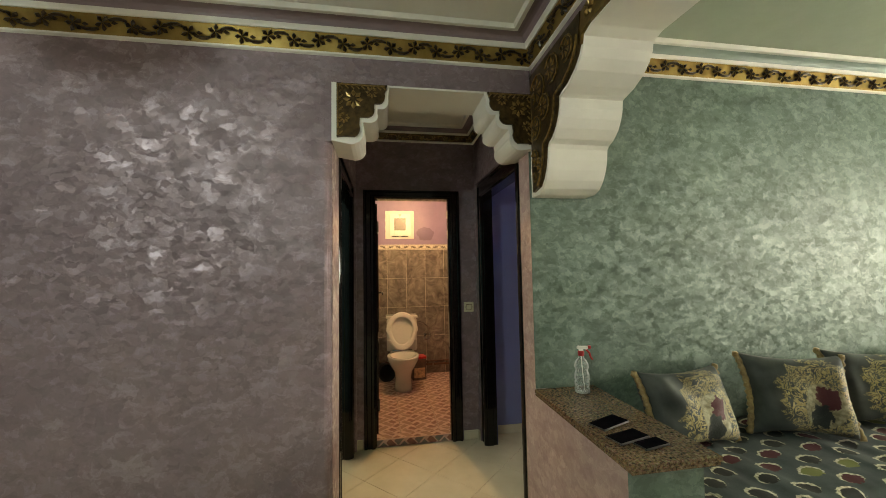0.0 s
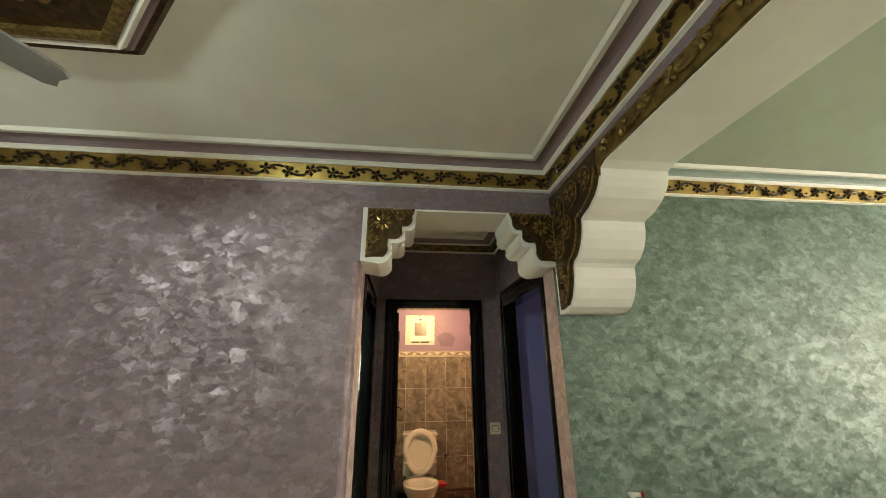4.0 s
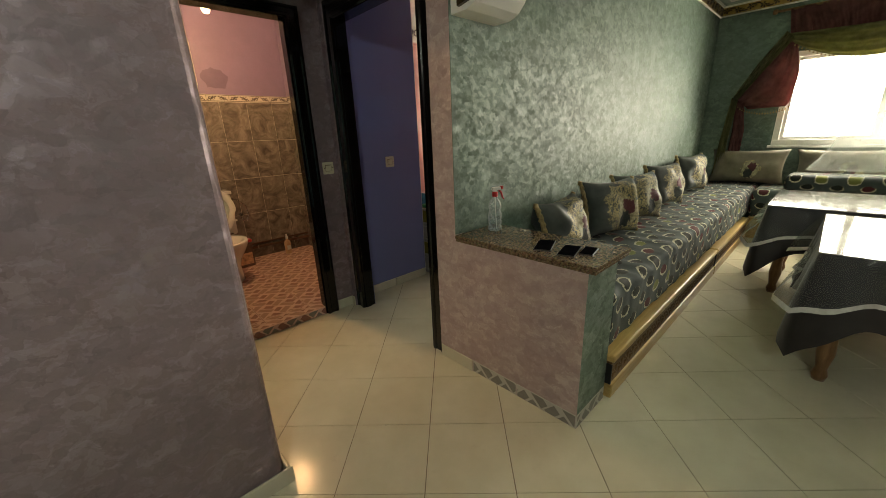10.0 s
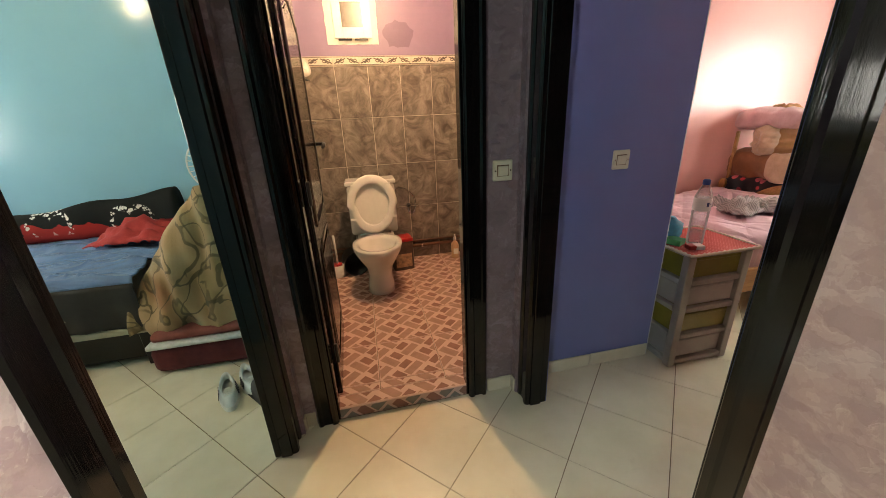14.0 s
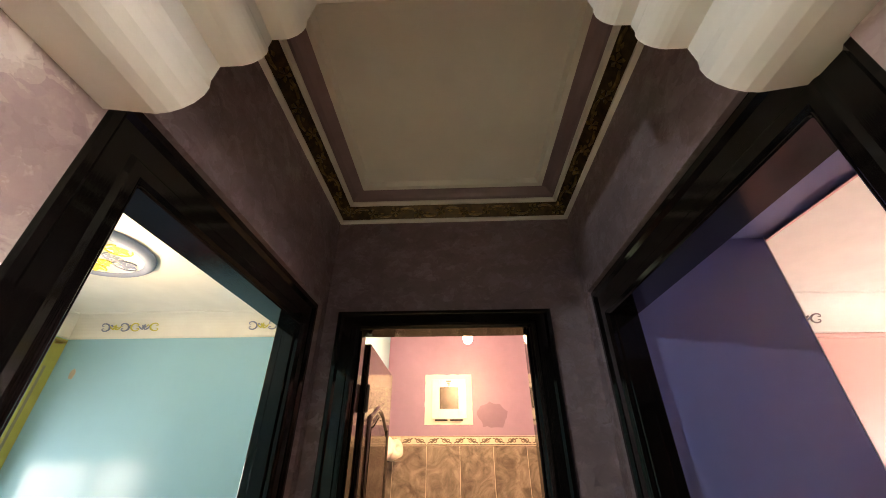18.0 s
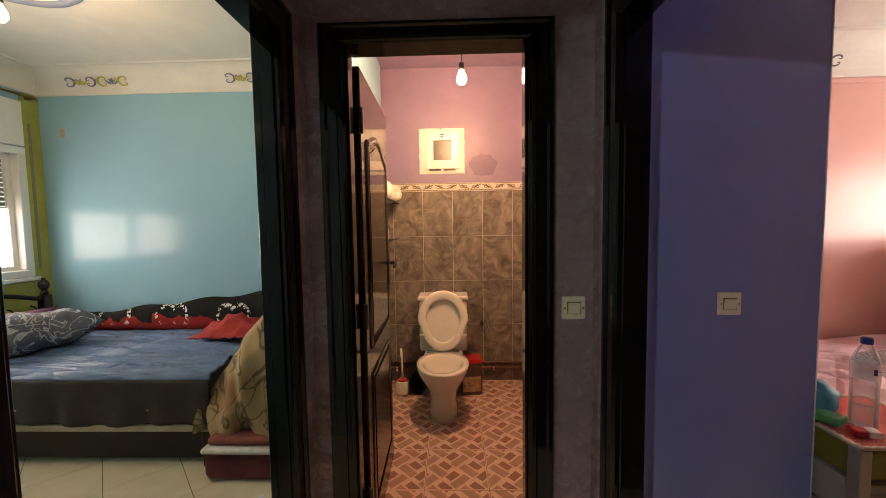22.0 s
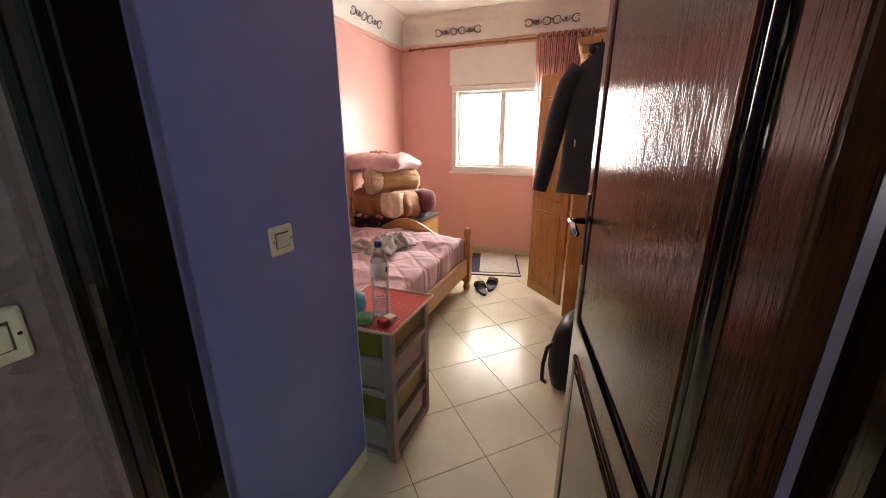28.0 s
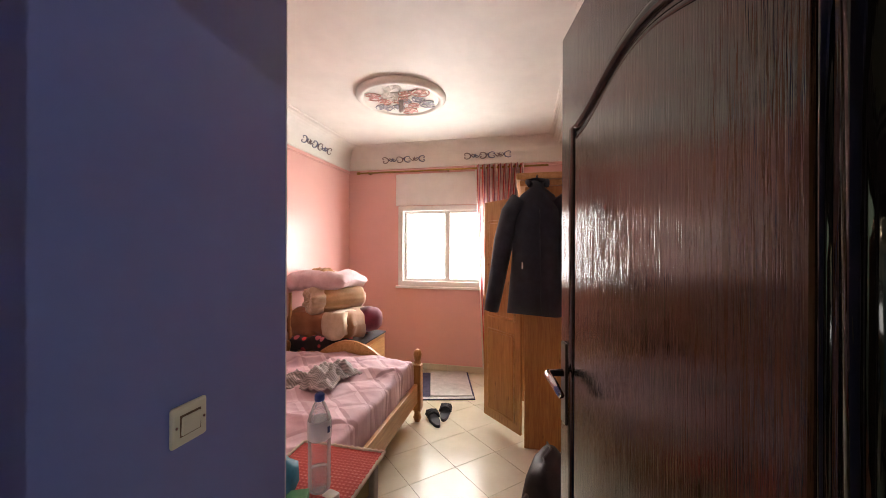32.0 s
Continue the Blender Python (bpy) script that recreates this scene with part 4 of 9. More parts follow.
door_frame("door_frame_toilet", "y", 1.26, -1, *WC_DOOR, 2.036, 0.086, "black varnished wooden frame of the toilet doorway", 1.0, 0.78)


def door_leaf(name, w, h, m, label, timber, t=0.038):
    """A varnished leaf with an arched upper panel and a lower panel on both faces. The hinge is at x = 0."""
    root = thing(name, (0, 0, 0), label, "door")
    part("door_board", boxed(0, w, -t / 2, t / 2, 0.008, h, 0.004), timber, root)
    for s in (-1, 1):
        y = s * t / 2

        def rail(nm, pts, r=0.014):
            bm = bmesh.new()
            tube(bm, [(p[0], y - s * r * 0.45, p[1]) for p in pts], r, 8)
            # black lacquer puts the dark reflections of the rounded mouldings into their colour
            part(nm, bm, LACQUER, root, "", True)
        a, b = 0.090, w - 0.095
        low, split, shoulder, crown = 0.16, 0.75, h - 0.275, h - 0.215
        curve = [(a + (b - a) * f, shoulder + (crown - shoulder) * (0.5 - 0.5 * math.cos(2 * math.pi * f)) + 0.014 * (1 - f)) for f in lin(0, 1, 25)]
        rail("upper_panel_moulding", [(a, split + 0.10), *curve, (b, split + 0.10), (a, split + 0.10)], 0.018)
        inset = [(a + 0.028 + (p - a) * (b - a - 0.056) / (b - a), z - 0.028) for p, z in curve]
        rail("upper_panel_bead", [(a + 0.028, split + 0.128), *inset, (b - 0.028, split + 0.128), (a + 0.028, split + 0.128)], 0.008)
        dip = [(a + (b - a) * f, split - 0.02) for f in lin(0, 1, 5)]
        rail("lower_panel_moulding", [(a, low), *dip, (b, low), (a, low)])
        bm = bmesh.new()
        pts = [(a + 0.035, split + 0.135)] + [(a + 0.035 + (p - a) * (b - a - 0.07) / (b - a), z - 0.035) for p, z in curve] + [(b - 0.035, split + 0.135)]
        extrude_poly(bm, pts, "y", y - s * 0.004, y + s * 0.006)
        part("upper_panel", bm, timber, root)
        bm = bmesh.new()
        pts = [(a + 0.035, low + 0.035)] + [(a + 0.035 + (p - a) * (b - a - 0.07) / (b - a), z - 0.035) for p, z in dip] + [(b - 0.035, low + 0.035)]
        extrude_poly(bm, pts, "y", y - s * 0.004, y + s * 0.006)
        part("lower_panel", bm, timber, root)
        hx = w - 0.045
        lock = part("lock_plate", boxed(hx - 0.020, hx + 0.020, min(y, y + s * 0.008), max(y, y + s * 0.008), 1.02, 1.23, 0.003), BLACK_PLASTIC, root, "black metal lock plate")
        bm = bmesh.new()
        tube(bm, [(hx, y, 1.15), (hx, y + s * 0.045, 1.15), (hx - 0.015, y + s * 0.052, 1.15), (hx - 0.07, y + s * 0.052, 1.15), (hx - 0.125, y + s * 0.050, 1.140)], [0.010, 0.010, 0.010, 0.010, 0.008], 8)
        part("lever_handle", bm, CHROME if s > 0 else BLACK_PLASTIC, lock, "dark metal lever handle", True)
    for z in (0.25, 1.0, 1.75):
        bm = bmesh.new()
        lathe(bm, [(0.0, -0.05), (0.008, -0.048), (0.008, 0.048), (0.0, 0.05)], 10, (-0.008, -t / 2 - 0.004, z))
        part("hinge", bm, BLACK_PLASTIC, root)
    root.matrix_world = m
    return root


door_leaf("door_pink_bedroom", 0.820, 2.045, pose(1.122, 0.322, 0, 0, 0, 11.3), "dark brown varnished panelled door standing open", DOOR_WOOD)
door_leaf("door_toilet", 0.640, 1.955, pose(0.150, 1.362, 0.055, 0, 0, 91.5), "black-brown varnished panelled toilet door standing open", DARK_DOOR)


def switch_plate(place, turn, label):
    root = thing("light_switch", place, label, "light switch", turn, "light switches")
    part("plate", boxed(-0.042, 0.042, -0.010, 0.0, -0.042, 0.042, 0.006), SWITCH, root)
    # brown rim set proud of the plate to draw the gap's shade
    part("rocker_gap", boxed(-0.0245, 0.0245, -0.0108, -0.009, -0.0225, 0.0225), INLAY, root, "dark gap round the rocker")
    tip = part("rocker", boxed(-0.022, 0.022, -0.015, -0.009, -0.020, 0.020, 0.003), SWITCH, root, "cream rocker")
    tip.matrix_local = pose(0, 0, 0, 5, 0, 0)
    for x in (-0.032, 0.032):
        bm = bmesh.new()
        lathe(bm, [(0.003, -0.001), (0.003, 0.0015)], 8)
        o = part("screw", bm, CHROME, root)
        o.matrix_local = pose(x, -0.010, 0, 90, 0, 0)


switch_plate((0.940, 1.259, 1.105), 0, "square cream light switch on the lilac corridor wall")
switch_plate((1.513, 1.299, 1.105), 0, "square cream light switch on the indigo wall")

# ---- low partition with granite top ----
low = thing("low_wall", (0, 0, 0), "low plastered partition wall, pink on one side and green on the end", "wall")
low["kind"] = "structure"
bm = boxed(1.0145, 1.30, -0.68, 0.0539, 0, 0.757)
me = mesh_of("partition", bm, [PINKISH, GREEN])
for p in me.polygons:
    p.material_index = 0 if p.normal.x < -0.5 else 1
o = new("partition", me)
o.parent = low
top = thing("granite_top", (0, 0, 0), "brown speckled granite slab on the low partition wall", "worktop")
part("slab", boxed(1.006, 1.345, -0.715, 0.049, 0.772, 0.792, 0.004), GRANITE, top)
part("edge_strip", boxed(1.009, 1.341, -0.711, 0.049, 0.758, 0.7718, 0.003, 1), GRANITE, top, "granite strip under the edge")


def spray_bottle(place, turn):
    root = thing("spray_bottle", place, "clear plastic spray bottle with a red and white trigger head", "bottle", turn)
    prof = [(0.0, 0.0), (0.034, 0.0), (0.037, 0.004), (0.038, 0.022), (0.0345, 0.027), (0.0345, 0.031), (0.038, 0.036), (0.038, 0.052), (0.0345, 0.057), (0.0345, 0.061), (0.038, 0.066), (0.037, 0.092), (0.030, 0.108), (0.0295, 0.114), (0.036, 0.126), (0.034, 0.142), (0.026, 0.160), (0.014, 0.173), (0.012, 0.185)]
    bm = bmesh.new()
    lathe(bm, prof, 24, caps=False)
    part("bottle_body", bm, BOTTLE, root, "clear ribbed plastic", True)
    bm = bmesh.new()
    lathe(bm, [(0.0, 0.002), (0.033, 0.003), (0.035, 0.03), (0.033, 0.045), (0.035, 0.07), (0.0, 0.071)], 20)
    part("water", bm, WATER, root, "clear water", True)
    bm = bmesh.new()
    lathe(bm, [(0.015, 0.183), (0.016, 0.187), (0.016, 0.205), (0.012, 0.21)], 16)
    part("collar", bm, RED_PLASTIC, root, "red screw collar", True)
    bm = bmesh.new()
    box(bm, -0.020, 0.034, -0.008, 0.008, 0.216, 0.233, 0.005)
    box(bm, -0.010, 0.010, -0.009, 0.009, 0.205, 0.218, 0.002)
    part("spray_head", bm, WHITE_PLASTIC, root)
    bm = bmesh.new()
    box(bm, 0.034, 0.048, -0.008, 0.008, 0.220, 0.236, 0.002)
    tube(bm, [(0.026, 0, 0.214), (0.040, 0, 0.200), (0.046, 0, 0.178), (0.056, 0, 0.165)], [0.006, 0.006, 0.005, 0.004], 6)
    part("trigger", bm, RED_PLASTIC, root, "red trigger and nozzle")
    bm = bmesh.new()
    tube(bm, [(0, 0, 0.18), (0.004, 0, 0.10), (0.012, 0, 0.01)], 0.0025, 6)
    part("dip_tube", bm, WHITE_PLASTIC, root)


spray_bottle((1.225, -0.045, 0.793), -20)


def phone(place, turn, w, h, label):
    root = thing("phone", place, label, "phone", turn, "phones on the granite top")
    part("case", boxed(-w / 2, w / 2, -h / 2, h / 2, 0, 0.0085, 0.0035), BLACK_PLASTIC, root)
    for s in (-1, 1):
        part("end_trim", boxed(-w / 2 + 0.006, w / 2 - 0.006, s * h / 2 - 0.0012, s * h / 2 + 0.0012, 0.002, 0.006), CHROME, root, "silver end trim")
    part("screen", boxed(-w / 2 + 0.003, w / 2 - 0.003, -h / 2 + 0.003, h / 2 - 0.003, 0.0086, 0.0096), SCREEN, root, "black glass screen")


phone((1.125, -0.415, 0.793), -68, 0.078, 0.160, "black phone with a silver edge on the granite")
phone((1.118, -0.540, 0.793), -75, 0.074, 0.150, "black phone lying on the granite")
phone((1.165, -0.605, 0.793), -78, 0.058, 0.115, "small black phone lying on the granite")

# ---- patterned tile (herringbone print) ----
PRINT_BASE = plain("rose_tile_ground", (0.66, 0.47, 0.40), 0.3, 0, 0.08, 6, 0.03)
PRINT_MID = plain("tan_tile_print", (0.41, 0.245, 0.185), 0.32, 0, 0.15, 14, 0.05)
PRINT_DARK = plain("brown_tile_print", (0.30, 0.14, 0.105), 0.32, 0, 0.18, 14, 0.05)
GREY_BASE = plain("pale_grey_tile_ground", (0.52, 0.50, 0.44), 0.3, 0, 0.08, 6, 0.03)
GREY_MID = plain("grey_tile_print", (0.22, 0.205, 0.18), 0.35, 0, 0.15, 14, 0.05)


def print_shapes(x0, x1, y0, y1, pitch=0.333):
    """Clipped diagonal blocks of the print inside a rectangle: (outline, shade)."""
    q = pitch / (2 * math.sqrt(2))
    found = []
    reach = int(max(x1 - x0, y1 - y0, abs(x0), abs(x1), abs(y0), abs(y1)) / q) + 3
    for i in range(-reach, reach + 1):
        for j in range(-reach, reach + 1):
            long_s = (i + j) % 2 == 0
            for a, b, c, d, shade in ((0.02, 0.95, 0.07, 0.47, 0), (0.20, 0.80, 0.57, 0.95, 1)):
                rect = [(a, c), (b, c), (b, d), (a, d)] if long_s else [(c, a), (d, a), (d, b), (c, b)]
                pts = []
                for s, t in rect:
                    s, t = (i + s) * q, (j + t) * q
                    pts.append(((s - t) / math.sqrt(2), (s + t) / math.sqrt(2)))
                cx, cy = sum(p[0] for p in pts) / 4, sum(p[1] for p in pts) / 4
                if x0 - 0.1 < cx < x1 + 0.1 and y0 - 0.1 < cy < y1 + 0.1:
                    clipped = clip_poly(pts, x0, x1, y0, y1)
                    if len(clipped) >= 3:
                        found.append((clipped, shade))
    return found


def printed_tile_mesh(name, x0, x1, y0, y1, mats, lift=0.0012, t=0.008):
    bm = boxed(x0, x1, y0, y1, -t, 0.0, 0.0015, 1)
    for pts, shade in print_shapes(x0 + 0.004, x1 - 0.004, y0 + 0.004, y1 - 0.004):
        f = bm.faces.new([bm.verts.new((p[0], p[1], lift)) for p in pts])
        f.material_index = 1 + shade
        f.normal_update()
        if f.normal.z < 0:
            f.normal_flip()
    return mesh_of(name, bm, mats)


# skirting of patterned offcuts round the partition, cream skirting elsewhere
for y0, y1 in ((-0.68, -0.36), (-0.357, -0.06)):
    o = tagged(new("baseboard", printed_tile_mesh("patterned_skirting", y0, y1, 0.0, 0.072, [GREY_BASE, GREY_MID, GREY_MID])), "grey and white patterned tile skirting on the partition", "baseboard", "", "structure")
    o.matrix_world = Matrix(((0, 0, -1, 1.0135), (1, 0, 0, 0), (0, 1, 0, 0.0), (0, 0, 0, 1)))
o = tagged(new("baseboard", printed_tile_mesh("patterned_skirting", 1.014, 1.298, 0.0, 0.072, [GREY_BASE, GREY_MID, GREY_MID])), "grey and white patterned tile skirting on the partition end", "baseboard", "", "structure")
o.matrix_world = Matrix(((1, 0, 0, 0), (0, 0, -1, -0.6815), (0, 1, 0, 0.0), (0, 0, 0, 1)))


def skirting(x0, x1, y0, y1, h=0.075, label="cream ceramic skirting tile"):
    structure("baseboard", boxed(x0, x1, y0, y1, 0.0, h, 0.003, 1), CREAM_BASE, label, "baseboard")


for a in np.arange(0.0, 3.6, 0.345):
    skirting(-a - 0.342, -a, -0.010, -0.0005)
skirting(-0.0215, -0.008, 0.002, 0.275)
skirting(1.0045, 1.0138, -0.058, 0.194)
skirting(-0.0005, 0.010, 1.224, 1.258)
skirting(0.0, 0.05, 1.250, 1.2595)
skirting(0.876, 1.0, 1.250, 1.2595)
skirting(1.000, 1.0095, 1.218, 1.258)
skirting(1.085, 1.475, 1.290, 1.2995)
skirting(1.478, 1.833, 1.290, 1.2995)
skirting(PINK_X0, 3.0, PINK_Y1 - 0.010, PINK_Y1 - 0.0005)
skirting(3.0, PINK_X1, PINK_Y1 - 0.010, PINK_Y1 - 0.0005)
skirting(PINK_X1 - 0.010, PINK_X1 - 0.0005, 0.16, 1.5)
skirting(PINK_X1 - 0.010, PINK_X1 - 0.0005, 1.503, PINK_Y1 - 0.01)
# ---- ceiling fan and ornament of the hall ----
FAN_X, FAN_Y = -1.10, -1.44
orn = thing("ceiling_ornament", (FAN_X, FAN_Y, 0), "gold carved octagonal ceiling ornament with mauve and white mouldings", "ceiling ornament")


def octagon(r, z):
    return [(r / math.cos(math.pi / 8) * math.cos(math.pi / 8 + k * math.pi / 4), r / math.cos(math.pi / 8) * math.sin(math.pi / 8 + k * math.pi / 4), z) for k in range(8)]


OZ = HALL_TOP
for nm, outer, inner, m_ in (("outer_border", (0.80, OZ), (0.77, OZ - 0.014), BRONZE), ("mauve_border", (0.77, OZ - 0.014), (0.75, OZ - 0.022), MAUVE), ("white_border", (0.75, OZ - 0.022), (0.722, OZ - 0.045), WHITE), ("gold_border", (0.722, OZ - 0.045), (0.68, OZ - 0.050), CARVED)):
    bm = bmesh.new()
    mid = ((outer[0] + inner[0]) / 2, min(outer[1], inner[1]) - 0.004)
    loft(bm, [octagon(*outer), octagon(*mid), octagon(*inner), octagon(inner[0], OZ), octagon(outer[0] - 0.002, OZ)], caps=False)
    bmesh.ops.recalc_face_normals(bm, faces=bm.faces)
    part(nm, bm, m_, orn)
bm = bmesh.new()
loft(bm, [octagon(0.68, OZ), octagon(0.68, OZ - 0.030)])
part("gold_panel", bm, BRONZE, orn)
bm = bmesh.new()
for k in range(8):
    a0 = math.pi / 8 + k * math.pi / 4
    p0, p1 = Vector((0.61 * math.cos(a0), 0.61 * math.sin(a0), OZ - 0.032)), Vector((0.61 * math.cos(a0 + math.pi / 4), 0.61 * math.sin(a0 + math.pi / 4), OZ - 0.032))
    for i in range(7):
        p, q = p0.lerp(p1, i / 7), p0.lerp(p1, (i + 0.8) / 7)
        tube(bm, [p, (p + q) / 2 - Vector((0, 0, 0.012)), q], [0.006, 0.017, 0.006], 6)
    c = Vector((0.52 * math.cos(a0 + 0.39), 0.52 * math.sin(a0 + 0.39), OZ - 0.032))
    for e in (-1, 1):
        tube(bm, [c + Vector((0.07 * e * math.cos(a0 + t) * (1 - t / 9), 0.07 * math.sin(a0 + t) * (1 - t / 9), -0.004)) for t in lin(0, 6, 12)], 0.008, 6)
    for i in range(6):
        d = Vector((math.cos(i * 1.05), math.sin(i * 1.05), 0))
        e = d.cross(Vector((0, 0, 1)))
        bm.faces.new([bm.verts.new(c + v) for v in (d * 0.008 - Vector((0, 0, 0.016)), d * 0.028 + e * 0.014, d * 0.05 - Vector((0, 0, 0.008)), d * 0.028 - e * 0.014)])
tagged(part("gold_carving", bm, CARVED, orn, "raised gold leaves and beading"), kind="stuff")

fan = thing("ceiling_fan", (FAN_X, FAN_Y, 0), "grey ceiling fan at rest below the gold ornament", "ceiling fan")
GREY_METAL = plain("grey_fan_enamel", (0.28, 0.29, 0.28), 0.35, 0.2, 0.05, 20, 0.02)
bm = bmesh.new()
lathe(bm, [(0.02, 2.40), (0.09, 2.39), (0.12, 2.36), (0.12, 2.32), (0.07, 2.29), (0.05, 2.28)], 20)
part("motor", bm, GREY_METAL, fan, "", True)
bm = bmesh.new()
lathe(bm, [(0.06, 2.62), (0.05, 2.58), (0.012, 2.56), (0.012, 2.40)], 14)
part("rod", bm, GREY_METAL, fan, "", True)
for i in range(3):
    bm = bmesh.new()
    pts = [(0.10, -0.04), (0.25, -0.055), (0.45, -0.064), (0.60, -0.066), (0.655, -0.06), (0.682, -0.035), (0.678, 0.0), (0.690, 0.035), (0.665, 0.055), (0.58, 0.060), (0.35, 0.052), (0.10, 0.04)]
    extrude_poly(bm, pts, "z", 2.352, 2.360)
    o = part("blade", bm, GREY_METAL, fan)
    o.matrix_local = Matrix.Rotation(radians(65 + 120 * i), 4, "Z")
lampb = thing("bulb", (-1.16, -2.1, 1.97), "lit bulb hanging from the hall ceiling", "bulb")
bm = bmesh.new()
lathe(bm, [(0.0, 0.26), (0.022, 0.27), (0.032, 0.30), (0.026, 0.33), (0.014, 0.36), (0.014, 0.39)], 16)
o = part("bulb_glass", bm, glow("lit_hall_bulb", (1.0, 0.95, 0.86), 12.0), lampb, "", True)
o.visible_shadow = False
bm = bmesh.new()
lathe(bm, [(0.016, 0.385), (0.018, 0.42), (0.004, 0.44), (0.004, HALL_TOP - 1.97)], 10)
part("socket", bm, BLACK_PLASTIC, lampb)

# ---- salon: sofas, cushions, tables, curtains, window ----


def carved_rail(root, x0, x1, y, face):
    """The wooden base board with its recessed carved band. face -1 looks to -y."""
    part("rail_top", boxed(x0, x1, y, y + 0.10, 0.205, 0.245, 0.010), OAK_RAIL, root, "yellow varnished rail")
    part("rail_bottom", boxed(x0, x1, y, y + 0.10, 0.0, 0.085, 0.010), OAK_RAIL, root, "yellow varnished rail")
    part("carved_band", boxed(x0 + 0.01, x1 - 0.01, y + 0.012, y + 0.09, 0.085, 0.205), INLAY, root, "brown carved band")
    bm = bmesh.new()
    n = int((x1 - x0) / 0.075)
    for i in range(n):
        c = Vector((x0 + 0.04 + i * 0.075, y + 0.012, 0.145))
        for a in range(4):
            t = a * math.pi / 2 + math.pi / 4
            d, e = Vector((math.cos(t), 0, math.sin(t))), Vector((-math.sin(t), 0, math.cos(t)))
            bm.faces.new([bm.verts.new(c + q) for q in (Vector((0, -0.008, 0)), d * 0.022 + e * 0.011, d * 0.044 + Vector((0, -0.005, 0)), d * 0.022 - e * 0.011)])
    tagged(part("carved_leaves", bm, INLAY, root), kind="stuff")
    part("end_cap", boxed(x0 - 0.012, x0, y + 0.004, y + 0.096, 0.09, 0.20, 0.003), BLACK_PLASTIC, root, "dark end of the carved band")


def mattress(root, x0, x1, y0, y1, z0, z1, mat, nm="mattress", seg=40, front=-1):
    bm = bmesh.new()
    rings = []
    r = 0.045
    for i in range(seg + 1):
        f = i / seg
        x = x0 + (x1 - x0) * f
        k = 0.014 * noise.noise((x * 2.2, 0.3, z1)) + 0.010 * noise.noise((x * 7.0, 0.9, z1))
        e = 0.02 if i in (0, seg) else 0.0
        prof = []
        for cx, cz, a0 in ((y1 - r, z1 - r, 0), (y0 + r, z1 - r, 90), (y0 + r, z0 + r, 180), (y1 - r, z0 + r, 270)):
            for a in range(0, 91, 18):
                t = radians(a0 + a)
                py, pz = cx + (r - e) * math.cos(t), cz + (r - e) * math.sin(t)
                ripple = 0.010 * noise.noise((x * 9.0, py * 6.0, pz * 9.0)) + 0.006 * (1 - abs(math.sin(x * 16 + pz * 20 + 2 * noise.noise((x * 3, 0.0, 2.0)))) ** 0.5)
                prof.append((x, py - (ripple if cx < (y0 + y1) / 2 else 0), pz + (k + ripple if cz > (z0 + z1) / 2 else 0)))
        rings.append(prof)
    loft(bm, rings)
    bmesh.ops.recalc_face_normals(bm, faces=bm.faces)
    return part(nm, bm, mat, root, "", True)


sofa = thing("sofa", (0, 0, 0), "long low sofa with patterned grey-green mattress on carved wood", "sofa", 0, "salon sofas")
carved_rail(sofa, 1.312, 3.50, -0.712, -1)
carved_rail(sofa, 3.52, 5.08, -0.712, -1)
for x in (1.45, 2.6, 3.5, 4.6):
    part("leg", boxed(x, x + 0.05, -0.60, -0.02, 0.0, 0.20), OAK_RAIL, sofa)
part("base_board", boxed(1.312, 5.08, -0.612, 0.045, 0.20, 0.244), OAK_RAIL, sofa)
mattress(sofa, 1.312, 5.74, -0.665, 0.045, 0.246, 0.56, UPHOLSTERY, seg=260)
sofa2 = thing("sofa", (0, 0, 0), "short low sofa with patterned mattress below the salon window", "sofa", 0, "salon sofas")
part("base_front", boxed(5.10, 5.20, -3.2, -0.69, 0.0, 0.245, 0.01), OAK_RAIL, sofa2)
part("base_board", boxed(5.20, 5.79, -3.2, -0.69, 0.18, 0.244), OAK_RAIL, sofa2)
for y in (-3.1, -1.9, -0.8):
    part("leg", boxed(5.22, 5.76, y, y + 0.05, 0.0, 0.18), OAK_RAIL, sofa2)
bm = boxed(5.12, 5.79, -3.2, -0.68, 0.246, 0.56, 0.045, 3)
part("mattress", bm, UPHOLSTERY_Y, sofa2, "", True)
bolster = thing("seat_roll", (0, 0, 0), "patterned upholstered seat roll lying on the sofa", "cushion")
bm = boxed(5.13, 5.55, -3.1, -0.93, 0.561, 0.735, 0.06, 4)
part("roll", bm, UPHOLSTERY_Y, bolster, "", True)

TRIM = cloth("gold_braid", (0.22, 0.15, 0.06), (0.42, 0.32, 0.15), 60, 0.6, 0.6)


def cushion(place, turn, lean, w, h, t, label, seed):
    root = thing("cushion", (0, 0, 0), label, "cushion", 0, "embroidered sofa cushions")
    part("cushion_body", pillow(bmesh.new(), w, h, t, 30, 30, 0.035, seed, 0.2), CUSHION, root, "", True)
    for s in (-1, 1):
        bm = bmesh.new()
        pts = []
        for k in range(27):
            f = k / 26 * 2 - 1
            x = s * w / 2 * (1 - 0.20 * 0.7 * (1 - f * f))
            pts.append((x + s * (0.006 + 0.004 * (k % 2)), 0.004 * math.sin(k * 2.1), f * h / 2))
        tube(bm, pts, [0.013 + 0.004 * (k % 2) for k in range(27)], 7)
        part("braid", bm, TRIM, root, "gold braided edge", True)
    root.matrix_world = pose(*place, lean, 0, turn)
    return root


